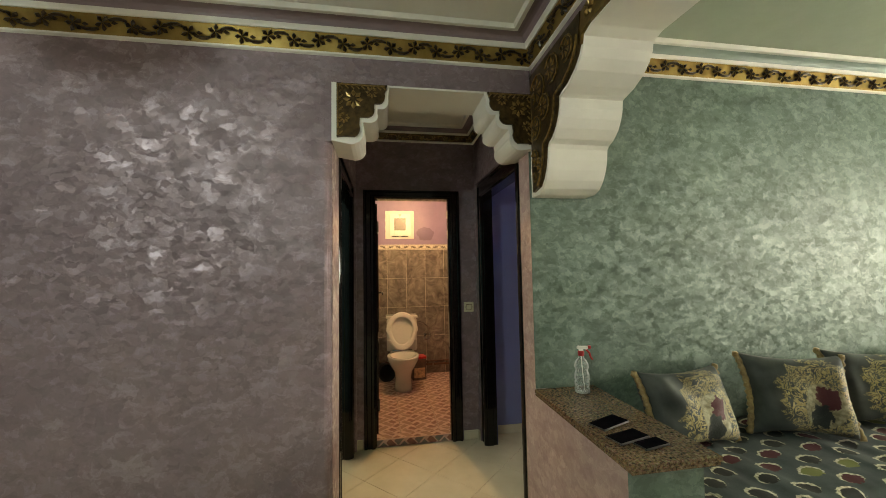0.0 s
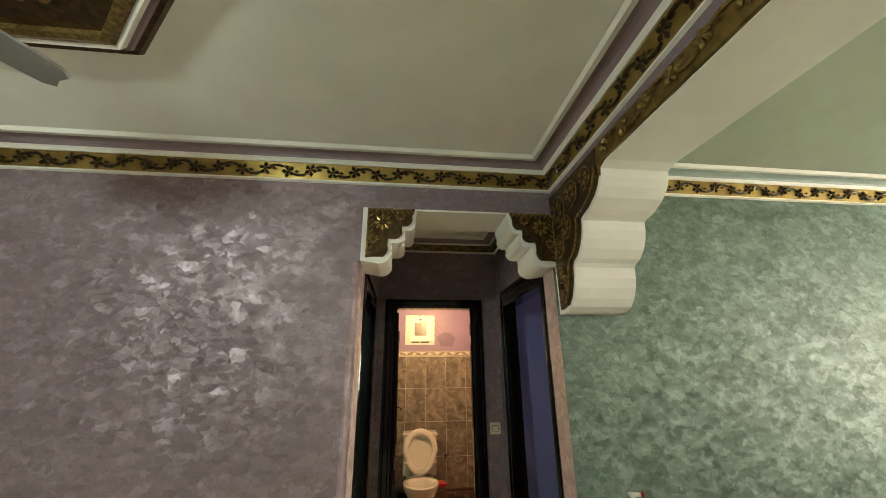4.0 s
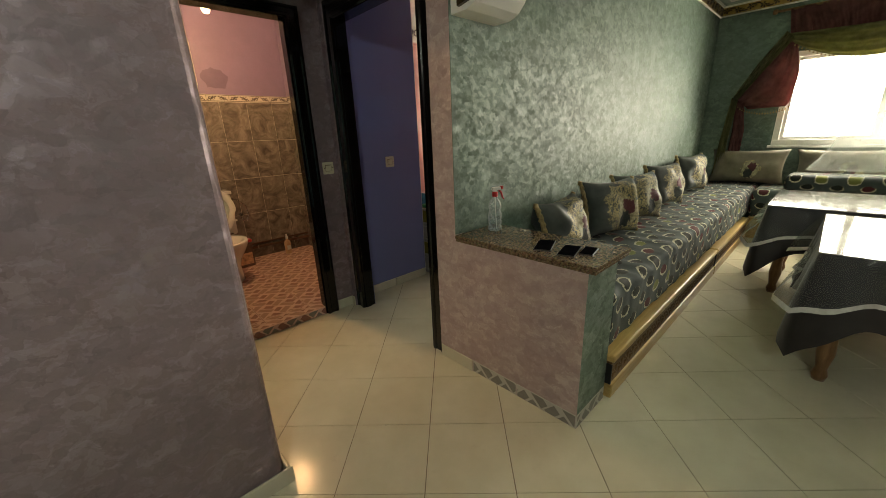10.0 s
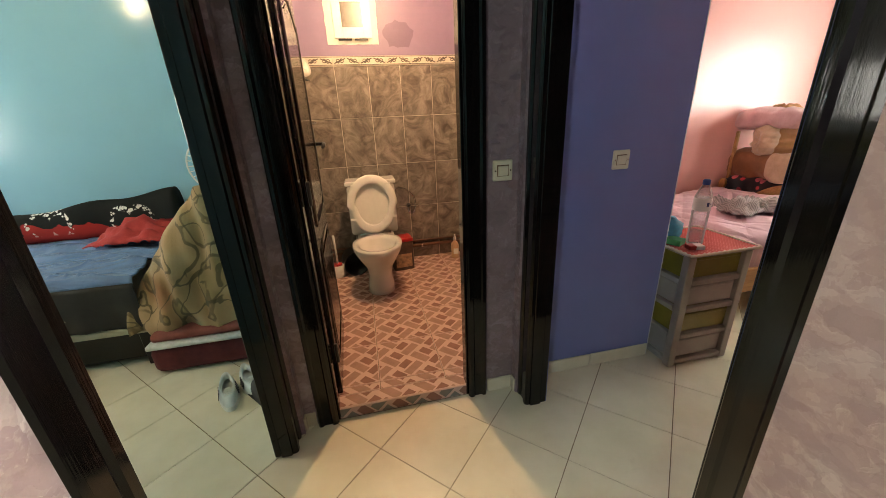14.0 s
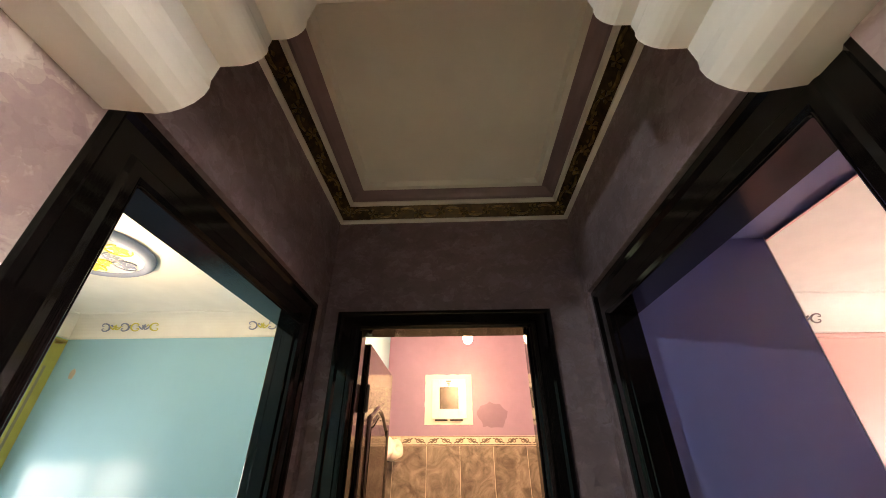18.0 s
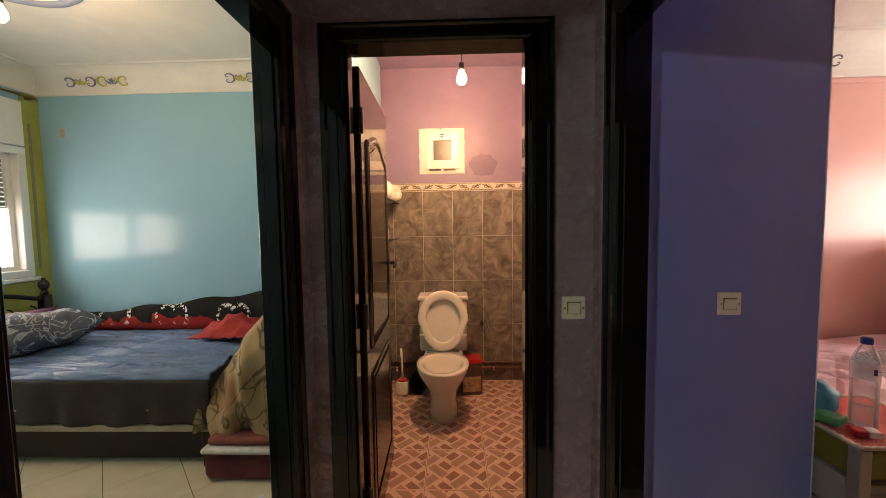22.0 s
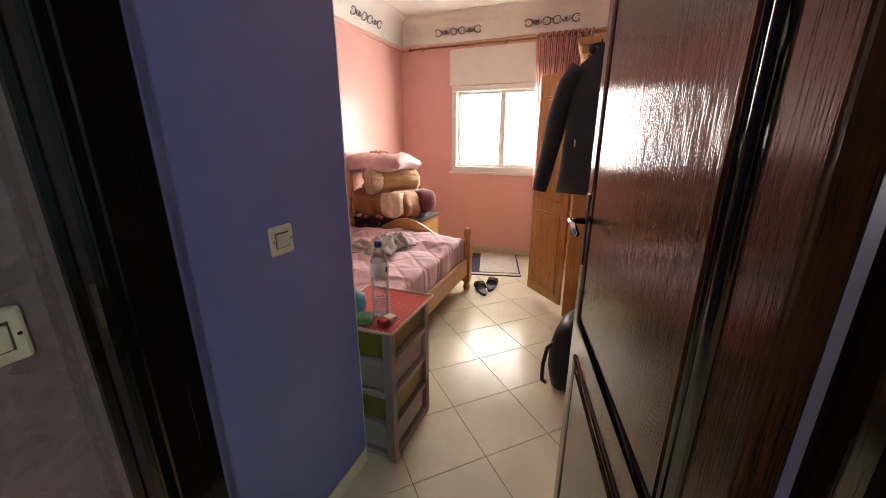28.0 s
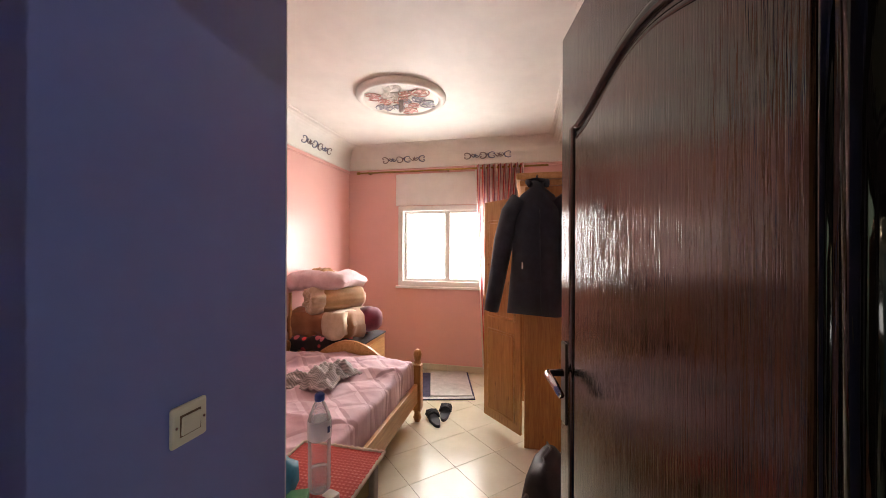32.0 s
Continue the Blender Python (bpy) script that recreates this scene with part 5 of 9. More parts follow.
for k, (x, y, tn, ln, w, h, lab) in enumerate((
        (1.68, -0.20, 4, -17, 0.48, 0.36, "grey velvet cushion with gold embroidery, lying low behind the granite"),
        (2.30, -0.22, -22, -14, 0.46, 0.40, "grey velvet cushion with gold embroidery and braided edge"),
        (2.86, -0.20, -20, -16, 0.46, 0.39, "grey velvet cushion with gold embroidery and braided edge"),
        (3.62, -0.18, -16, -14, 0.48, 0.40, "grey velvet cushion with gold embroidery and braided edge"),
        (4.62, -0.16, -14, -12, 0.50, 0.42, "grey velvet cushion with gold embroidery and braided edge"))):
    cushion((x, y, 0.55 + h / 2 * math.cos(radians(ln)) + 0.02), tn, ln, w, h, 0.215, lab, k * 1.3)
BACK_CLOTH = cushion_cloth("brown_grey_medallion_velvet", (0.13, 0.115, 0.082), (0.22, 0.195, 0.145), 0.46)
for y, w in ((-0.52, 0.76), (-1.35, 0.80), (-2.2, 0.78)):
    root = thing("back_cushion", (0, 0, 0), "large brown-grey back cushion with a medallion against the window wall", "cushion", 0, "salon back cushions")
    part("cushion_body", pillow(bmesh.new(), w, 0.42, 0.16, 26, 20, 0.03, y, 0.14), BACK_CLOTH, root, "", True)
    root.matrix_world = pose(5.66, y, 0.77, -10, 0, -90)

SATIN = cloth("black_brown_satin", (0.008, 0.006, 0.007), (0.020, 0.015, 0.017), 6, 0.42, 0.25, 200, 0.4)
PLASTIC_SHEET = plain("glossy_clear_table_cover", (0.12, 0.12, 0.125), 0.10, 0, 0.1, 5, 0.06, Coat_Weight=0.5)
COVER = clear_plastic("clear_table_cover", (0.86, 0.89, 0.90), 0.05, 0.28)
LACE = cloth("white_lace_hem", (0.55, 0.55, 0.52), (0.75, 0.75, 0.72), 30, 0.8, 0.3)
DARK_LEG = wood("brown_turned_wood", (0.16, 0.075, 0.03), (0.30, 0.16, 0.07), 0.3, "z")


def salon_table(x0, x1, y0, y1, h, label, seed):
    cx, cy = (x0 + x1) / 2, (y0 + y1) / 2
    root = thing("table", (cx, cy, 0), label, "table", 0, "salon tables")
    w, d = (x1 - x0) / 2, (y1 - y0) / 2
    part("tabletop", boxed(-w + 0.01, w - 0.01, -d + 0.01, d - 0.01, h - 0.035, h - 0.004, 0.006), DARK_LEG, root)
    for sx in (-1, 1):
        for sy in (-1, 1):
            bm = bmesh.new()
            lathe(bm, [(0.026, 0.0), (0.034, 0.03), (0.024, 0.07), (0.038, 0.16), (0.030, 0.26), (0.042, 0.36), (0.028, 0.46), (0.040, h - 0.035)], 12, (sx * (w - 0.12), sy * (d - 0.12), 0))
            part("leg", bm, DARK_LEG, root, "", True)
    clothob = thing("tablecloth", (cx, cy, 0), "black satin tablecloth under a clear cover with a white lace hem", "tablecloth", 0, "salon tablecloths")
    m = 128

    def drape(drops, side, corner_drop, flare, lift, lump):
        """Rings of a hanging cloth: shallow along the sides, long and flared at the corners."""
        rings = []
        for q in drops:
            ring = []
            for i in range(m):
                k, g = divmod(i / m * 4, 1.0)
                px, py = [(-w + 2 * w * g, -d), (w, -d + 2 * d * g), (w - 2 * w * g, d), (-w, d - 2 * d * g)][int(k)]
                near = max(0.0, 1 - 4.2 * min(g, 1 - g))
                fold = math.sin(i * 0.55 + seed) * math.sin(i * 0.23 + 2 * seed) + 0.45 * math.sin(i * 1.21 + 3 * seed)
                hang = q * (side + corner_drop * near ** 1.3 + 0.008 * fold)
                out = 0.006 + lift + q * (0.020 + flare * near * (1 - 0.45 * q) + lump * (0.5 + 0.5 * fold) * (0.4 + 0.6 * q))
                nx, ny = [(0, -1), (1, 0), (0, 1), (-1, 0)][int(k)]
                if near > 0:
                    diag = near * 0.5
                    sx, sy = math.copysign(1, px), math.copysign(1, py)
                    nx, ny = nx * (1 - diag) + sx * 0.7 * diag, ny * (1 - diag) + sy * 0.7 * diag
                ring.append((px + nx * out, py + ny * out, h + 0.002 + lift - hang))
            rings.append(ring)
        return rings

    rings = drape((0.0, 0.04, 0.2, 0.4, 0.6, 0.8, 1.0), 0.31, 0.24, 0.10, 0.0, 0.035)
    bm = bmesh.new()
    loft(bm, rings, caps=False)
    bm.faces.new([bm.verts.new((p[0], p[1], h + 0.001)) for p in rings[0]])
    bmesh.ops.remove_doubles(bm, verts=bm.verts, dist=1e-4)
    bmesh.ops.recalc_face_normals(bm, faces=bm.faces)
    part("cloth", bm, SATIN, clothob, "", True)
    rings = drape((0.0, 0.05, 0.3, 0.55, 0.80, 0.90, 1.0), 0.20, 0.10, 0.22, 0.005, 0.05)
    bm = bmesh.new()
    loft(bm, rings[:-1], caps=False)
    bmesh.ops.recalc_face_normals(bm, faces=bm.faces)
    part("cover_drop", bm, COVER, clothob, "clear hanging edge of the cover", True)
    bm = bmesh.new()
    loft(bm, rings[-2:], caps=False)
    part("lace_hem", bm, LACE, clothob, "white lace hem", True)
    part("clear_cover", boxed(-w - 0.008, w + 0.008, -d - 0.008, d + 0.008, h + 0.003, h + 0.008, 0.002, 1), PLASTIC_SHEET, clothob, "glossy plastic cover")


salon_table(3.28, 4.16, -1.90, -0.99, 0.70, "square table hidden under a dark satin cloth", 1.0)
salon_table(2.08, 3.10, -2.25, -1.30, 0.70, "square table hidden under a dark satin cloth beside another", 2.3)


def window_unit(name, axis, face, u0, u1, z0, z1, depth, label, panes=2, inward=1, border=0.05, shutter=0.0):
    """A white sliding window in its opening: outer frame, sashes, panes and sill. inward: where the room lies along the axis."""
    root = thing(name, (0, 0, 0), label, "window")
    root["kind"] = "structure"

    def slab(nm, a, b, c, d, f0, f1, m_, lab="", bev=0.004):
        lo, hi = sorted((face - inward * f0, face - inward * f1))
        bm = boxed(lo, hi, a, b, c, d, bev, 1) if axis == "x" else boxed(a, b, lo, hi, c, d, bev, 1)
        return part(nm, bm, m_, root, lab)
    t = border
    slab("frame_head", u0 - 0.01, u1 + 0.01, z1 - t, z1 + 0.01, -0.015, depth, WHITE_PVC)
    slab("frame_foot", u0 - 0.01, u1 + 0.01, z0 - 0.01, z0 + t, -0.015, depth, WHITE_PVC)
    slab("frame_post", u0 - 0.01, u0 + t, z0 + t, z1 - t, -0.015, depth, WHITE_PVC)
    slab("frame_post", u1 - t, u1 + 0.01, z0 + t, z1 - t, -0.015, depth, WHITE_PVC)
    slab("sill", u0 - 0.04, u1 + 0.04, z0 - 0.04, z0 - 0.011, -0.03, 0.0, WHITE_PVC, "white sill")
    step = (u1 - u0 - 2 * t) / panes
    for i in range(panes):
        a, b = u0 + t + i * step, u0 + t + (i + 1) * step
        f = 0.02 + 0.03 * (i % 2)
        sash = part("sash", bmesh.new(), WHITE_PVC, root, "white sliding sash")
        bm = bmesh.new()
        for q in ((a, b, z0 + t, z0 + t + 0.035), (a, b, z1 - t - 0.035, z1 - t), (a, a + 0.035, z0 + t + 0.035, z1 - t - 0.035), (b - 0.035, b, z0 + t + 0.035, z1 - t - 0.035)):
            lo, hi = sorted((face - inward * f, face - inward * (f + 0.028)))
            if axis == "x":
                box(bm, lo, hi, q[0], q[1], q[2], q[3])
            else:
                box(bm, q[0], q[1], lo, hi, q[2], q[3])
        bm.to_mesh(sash.data)
        bm.free()
        g = face - inward * (f + 0.012)
        pane = boxed(g - 0.002, g + 0.002, a + 0.035, b - 0.035, z0 + t + 0.035, z1 - t - 0.035) if axis == "x" else boxed(a + 0.035, b - 0.035, g - 0.002, g + 0.002, z0 + t + 0.035, z1 - t - 0.035)
        o = part("pane", pane, PANE, sash, "clear glass")
        o.visible_shadow = False
    if shutter:
        bm = bmesh.new()
        zz = z1 - t
        while zz > z1 - t - shutter:
            lo, hi = sorted((face - inward * 0.095, face - inward * 0.105))
            box(bm, lo, hi, u0 + t, u1 - t, zz - 0.036, zz - 0.002, 0.003, 1)
            zz -= 0.038
        part("roller_shutter", bm, plain("grey_green_shutter_slat", (0.20, 0.25, 0.22), 0.5, 0, 0.08, 20, 0.05), root, "half lowered slatted roller shutter")
    return root


window_unit("window_salon", "x", SALON_X1, -3.1, -0.70, 1.03, 2.03, 0.12, "white sliding salon window, bright sky behind", 3, -1)
window_unit("window_pink_bedroom", "x", PINK_X1, 0.92, 2.12, 1.022, 1.982, 0.12, "white sliding bedroom window, bright sky behind", 2, -1)
window_unit("window_blue_bedroom", "x", CYAN_X0, 1.4, 2.86, 1.05, 2.085, 0.12, "white window with half lowered roller shutter", 2, 1, 0.05, 0.42)
for nm, x, y, r in (("backdrop", 7.2, -1.9, 4.0), ("backdrop", 6.3, 1.6, 3.0), ("backdrop", -4.2, 2.1, 3.0)):
    tagged(part(nm, boxed(x, x + 0.02, y - r, y + r, -0.5, 4.0), SKY_GLOW), "plain bright sky outside the window", "backdrop", "", "structure")

def sheer_cloth(name, dark, light, scale=12.0, *rest):
    n = Nodes(name)
    c = n.ramp(n.noise(scale, 5, 0.6, n.local()), (0.3, dark), (0.7, light))
    n.done(c, 0.75, n.bump(n.noise(250, 2, vector=n.local()), 0.2, 0.001))
    return n.sheer(c, 0.55)


SHEER_RED = sheer_cloth("wine_sheer_curtain", (0.13, 0.05, 0.05), (0.24, 0.10, 0.095), 12, 0.7, 0.2)
SHEER_GREEN = sheer_cloth("olive_sheer_curtain", (0.13, 0.125, 0.055), (0.22, 0.21, 0.10), 12, 0.7, 0.2)

curt = thing("salon_curtain", (0, 0, 0), "wine red and olive sheer curtain swagged over the salon window", "curtain")
bm = bmesh.new()
tube(bm, [(5.70, -0.50, 2.47), (5.70, -3.4, 2.47)], 0.014, 10)
lathe(bm, [(0.0, -0.03), (0.022, -0.02), (0.026, 0.0), (0.022, 0.02), (0.0, 0.03)], 12, (5.70, -0.49, 2.47))
part("curtain_rod", bm, DARK_LEG, curt, "dark curtain rod with a round end", True)
bm = bmesh.new()


def valance_point(u, v):
    """Tight upright gathers below the rod, slanting a little towards the hem."""
    y = -0.62 - 2.60 * u
    run = y * 95 + 3.0 * noise.noise((y * 5, v * 2, 0.0)) + v * 2.5
    return (5.69 + (0.006 + 0.018 * v) * math.sin(run) + 0.008 * math.sin(run * 0.37), y - 0.05 * v, 2.47 - 0.30 * v)


sheet(bm, 300, 8, valance_point, 0.003)
part("valance", bm, SHEER_RED, curt, "gathered wine red valance", True)
for s0, s1 in ((-0.645, -2.02), (-2.02, -3.30)):
    bm = bmesh.new()
    sheet(bm, 36, 20, lambda u, v: (5.625 - 0.022 * math.sin(v * 19 + 3 * u) * math.sin(math.pi * u) ** 0.5, s0 + (s1 - s0) * u, 2.215 - 0.025 * math.sin(math.pi * u) - (0.03 + 0.27 * math.sin(math.pi * u) ** 0.75) * v), 0.004)
    part("swag", bm, SHEER_GREEN, curt, "olive swag", True)


def tail(pts_top, pts_low, mat, nm, lab):
    bm = bmesh.new()
    top_, low_ = [Vector(p) for p in pts_top], [Vector(p) for p in pts_low]

    def f(u, v):
        k = u * (len(top_) - 1)
        i = min(int(k), len(top_) - 2)
        a, b = top_[i].lerp(top_[i + 1], k - i), low_[i].lerp(low_[i + 1], k - i)
        p = a.lerp(b, v)
        return p + Vector((0.018 * math.sin(v * 22 + u * 2), 0, 0))
    sheet(bm, 16, 14, f, 0.004)
    part(nm, bm, mat, curt, lab, True)


tail([(5.66, -0.66, 2.20), (5.66, -0.56, 2.03), (5.66, -0.44, 1.82), (5.66, -0.29, 1.57)], [(5.65, -0.74, 2.12), (5.64, -0.81, 1.80), (5.64, -0.78, 1.46), (5.65, -0.42, 1.45)], SHEER_RED, "tie_back_panel", "wine red panel drawn aside")
tail([(5.60, -0.64, 2.24), (5.60, -0.44, 1.95), (5.60, -0.26, 1.60)], [(5.60, -0.71, 2.16), (5.60, -0.53, 1.90), (5.60, -0.31, 1.56)], SHEER_GREEN, "tie_back_panel", "olive panel drawn aside")
tail([(5.62, -0.25, 1.59), (5.62, -0.20, 1.1), (5.62, -0.17, 0.60)], [(5.62, -0.31, 1.57), (5.62, -0.28, 1.1), (5.62, -0.27, 0.60)], SHEER_GREEN, "hanging_tail", "olive hanging end")
tail([(5.67, -0.29, 1.56), (5.67, -0.30, 1.2), (5.67, -0.28, 0.60)], [(5.67, -0.36, 1.55), (5.67, -0.42, 1.2), (5.67, -0.41, 0.60)], SHEER_RED, "hanging_tail", "wine red hanging end")
# beaded fringe along the lower hems of the drawn panel and the swags
bm = bmesh.new()
hem = [(5.63, -0.32 - 0.47 * f, 1.50 - 0.075 * math.sin(math.pi * f) ** 0.7 - 0.03 * f) for f in lin(0, 1, 20)]
hem += [(5.60, -0.80 - 0.46 * f, 1.47 + 0.45 * f ** 0.85) for f in lin(0.04, 1, 22)]
hem += [(5.60, -0.645 - 1.375 * f, 2.19 - 0.29 * math.sin(math.pi * f) ** 0.75) for f in lin(0.06, 0.98, 40)]
for k, p in enumerate(hem):
    lathe(bm, [(0.0015, 0.0), (0.0015, -0.012), (0.008, -0.018), (0.009, -0.026), (0.0, -0.033)], 6, p)
tagged(part("bead_fringe", bm, TRIM, curt, "small hanging beads along the hems"), kind="stuff")


def net_cloth():
    """See-through white net with scattered small dark leaves."""
    n = Nodes("white_flowered_net")
    leaf = n.ramp(n.voronoi(24, n.local()), (0.16, 1.0), (0.20, 0.0))
    where = n.ramp(n.noise(6, 2, vector=n.local()), (0.50, 0.0), (0.56, 1.0))
    marks = n.math("MULTIPLY", leaf, where)
    n.done(n.mix(marks, (0.72, 0.75, 0.72), (0.05, 0.06, 0.04)), 0.8)
    see, both = n.add("BsdfTransparent"), n.add("MixShader")
    n.link(n.math("ADD", 0.30, n.math("MULTIPLY", marks, 0.6)), both.inputs["Fac"])
    n.link(see.outputs[0], both.inputs[1])
    n.link(n.bsdf.outputs[0], both.inputs[2])
    n.link(both.outputs[0], n.tree.nodes["Material Output"].inputs["Surface"])
    return n.mat


net = thing("net_curtain", (0, 0, 0), "white flowered net curtain bunched on the salon sofa", "curtain")
bm = bmesh.new()


def net_point(u, v):
    """Hangs from the window side and falls forward over the cushions in soft folds."""
    top_z = 1.18 + 0.26 * min(1.0, u * 3.0) ** 0.6
    fold = 0.035 * math.sin(u * 34 + 2 * v) + 0.02 * math.sin(u * 71 + 4 * v)
    return (5.60 - 0.20 * v ** 1.6 + fold * (0.4 + 0.6 * v), -1.26 + 0.20 * v ** 1.5 * (1 - u) - 1.5 * u, top_z - (top_z - 0.765) * v)


sheet(bm, 90, 16, net_point, 0.002)
part("net", bm, net_cloth(), net, "", True)

# ---- toilet ----
WCF = 0.06
structure("floor_toilet", box(boxed(WC_X0, WC_X1, 1.346, WC_Y1, -0.004, WCF - 0.009), WC_DOOR[0], WC_DOOR[1], 1.27, 1.3459, -0.004, WCF - 0.009), GROUT, "raised toilet floor under patterned rose tiles", "floor")


def toilet(place):
    root = thing("toilet", place, "white ceramic toilet with the lid and seat raised", "toilet")
    # pedestal and bowl: oval rings, long along y (front towards -y)
    rings = []
    for z, rx, r0, r1, cy in ((0.0, 0.105, 0.13, 0.13, 0.18), (0.05, 0.100, 0.125, 0.125, 0.18), (0.14, 0.090, 0.12, 0.13, 0.18), (0.22, 0.105, 0.15, 0.16, 0.16), (0.29, 0.150, 0.20, 0.19, 0.16), (0.35, 0.178, 0.245, 0.20, 0.16), (0.385, 0.184, 0.255, 0.20, 0.16), (0.395, 0.180, 0.252, 0.198, 0.16)):
        rings.append([(rx * math.cos(a), cy + (r0 if math.sin(a) < 0 else r1) * math.sin(a), z) for a in lin(0, 2 * math.pi, 28, endpoint=False)])
    inner = []
    for z, s in ((0.395, 0.80), (0.37, 0.74), (0.30, 0.60), (0.22, 0.35)):
        inner.append([(0.180 * s * math.cos(a), 0.15 + (0.25 if math.sin(a) < 0 else 0.19) * s * math.sin(a), z) for a in lin(0, 2 * math.pi, 28, endpoint=False)])
    bm = bmesh.new()
    loft(bm, rings + inner)
    bmesh.ops.recalc_face_normals(bm, faces=bm.faces)
    part("bowl", bm, CERAMIC, root, "", True)
    tank = part("cistern", boxed(-0.185, 0.185, 0.40, 0.585, 0.38, 0.775, 0.025, 3), CERAMIC, root, "white ceramic cistern")
    part("cistern_lid", boxed(-0.195, 0.195, 0.392, 0.592, 0.776, 0.81, 0.012, 3), CERAMIC, tank)
    part("shelf", boxed(-0.15, 0.15, 0.30, 0.45, 0.31, 0.385, 0.02, 2), CERAMIC, root)
    # raised seat ring and lid, leaning back on the cistern
    lean = Matrix.Translation((0, 0.335, 0.41)) @ Matrix.Rotation(radians(-8), 4, "X")
    bm = bmesh.new()
    pts = [(0.19 * math.cos(a) * (0.90 if math.sin(a) < 0 else 1.0), 0.225 + 0.225 * math.sin(a)) for a in lin(0, 2 * math.pi, 36, endpoint=False)]
    extrude_poly(bm, pts, "y", 0.0, 0.014)
    o = part("lid", bm, WHITE_PLASTIC, root, "raised white lid")
    o.matrix_local = lean
    bm = bmesh.new()
    rr = []
    for s, d in ((1.0, -0.016), (1.0, -0.027), (0.95, -0.033), (0.74, -0.033), (0.69, -0.027), (0.69, -0.016)):
        rr.append([(p[0] * s, d, 0.225 + (p[1] - 0.225) * (s if s > 0.9 else s * 1.02) ) for p in pts])
    loft(bm, rr + [rr[0]], caps=False)
    bmesh.ops.recalc_face_normals(bm, faces=bm.faces)
    o = part("seat", bm, WHITE_PLASTIC, root, "raised white seat ring", True)
    o.matrix_local = lean
    for x, z in ((-0.155, 0.12), (0.155, 0.12), (-0.125, 0.375), (0.125, 0.375)):
        o2 = part("buffer", boxed(x - 0.022, x + 0.022, -0.034, -0.022, z - 0.008, z + 0.008, 0.003), WHITE_PLASTIC, root)
        o2.matrix_local = lean
    bm = bmesh.new()
    tube(bm, [(-0.12, 0.325, 0.408), (0.12, 0.325, 0.408)], 0.011, 10)
    part("hinge", bm, CHROME, root, "", True)
    bm = bmesh.new()
    lathe(bm, [(0.022, 0.0), (0.022, 0.012), (0.014, 0.016)], 14, (0, 0.49, 0.81))
    part("flush_button", bm, CHROME, root, "chrome flush button", True)


toilet((0.432, 2.30, WCF))


def toilet_brush(place):
    root = thing("toilet_brush", place, "white toilet brush in a round white holder", "toilet brush")
    bm = bmesh.new()
    lathe(bm, [(0.0, 0.0), (0.052, 0.0), (0.056, 0.01), (0.050, 0.10), (0.044, 0.105), (0.042, 0.03), (0.0, 0.028)], 20)
    part("holder", bm, WHITE_PLASTIC, root, "", True)
    bm = bmesh.new()
    tube(bm, [(0, 0, 0.06), (0.0, -0.01, 0.25), (-0.004, -0.02, 0.37)], [0.009, 0.007, 0.010], 8)
    part("handle", bm, WHITE_PLASTIC, root, "", True)
    bm = bmesh.new()
    lathe(bm, [(0.0, 0.085), (0.034, 0.088), (0.036, 0.115), (0.0, 0.118)], 12)
    part("bristles", bm, RED_PLASTIC, root, "reddish bristles")


toilet_brush((0.092, 2.82, WCF))

bin_ = thing("box", (0.64, 2.84, WCF), "dark printed carton with a red lid beside the toilet", "box", 8)
part("carton", boxed(-0.085, 0.085, -0.07, 0.07, 0.0, 0.255, 0.004), plain("dark_printed_carton", (0.10, 0.06, 0.045), 0.5, 0, 0.6, 14, 0.1), bin_)
part("red_lid", boxed(-0.09, 0.09, -0.075, 0.075, 0.256, 0.285, 0.006), RED_PLASTIC, bin_, "red lid")
part("printed_front", boxed(-0.07, 0.07, -0.0735, -0.071, 0.03, 0.15), plain("orange_print", (0.45, 0.28, 0.17), 0.5, 0, 0.5, 30, 0.0), bin_)
blk = thing("bucket", (0.20, 2.93, WCF), "black plastic bucket on its side behind the toilet", "bucket")
bm = bmesh.new()
lathe(bm, [(0.0, 0.0), (0.085, 0.0), (0.105, 0.20), (0.108, 0.205), (0.098, 0.20), (0.08, 0.01), (0.0, 0.012)], 20)
o = part("bucket_body", bm, BLACK_PLASTIC, blk, "", True)
o.matrix_local = pose(0, 0.05, 0.105, 90, 0, 15)


def soap_bottle(place, label):
    root = thing("soap_bottle", place, label, "bottle")
    bm = bmesh.new()
    lathe(bm, [(0.0, 0.0), (0.034, 0.0), (0.037, 0.008), (0.033, 0.06), (0.037, 0.12), (0.030, 0.145), (0.013, 0.160), (0.012, 0.175)], 18)
    part("bottle_body", bm, plain("peach_plastic", (0.62, 0.40, 0.24), 0.3, 0, 0.06, 20, 0.0), root, "", True)
    bm = bmesh.new()
    lathe(bm, [(0.014, 0.172), (0.014, 0.20), (0.007, 0.205), (0.007, 0.225), (0.0, 0.226)], 14)
    part("cap", bm, WHITE_PLASTIC, root, "pale cap", True)
    part("label_strip", boxed(-0.022, 0.022, -0.039, -0.037, 0.05, 0.10), WHITE_PLASTIC, root)


soap_bottle((1.14, 2.92, WCF), "peach coloured soap bottle on the toilet floor")

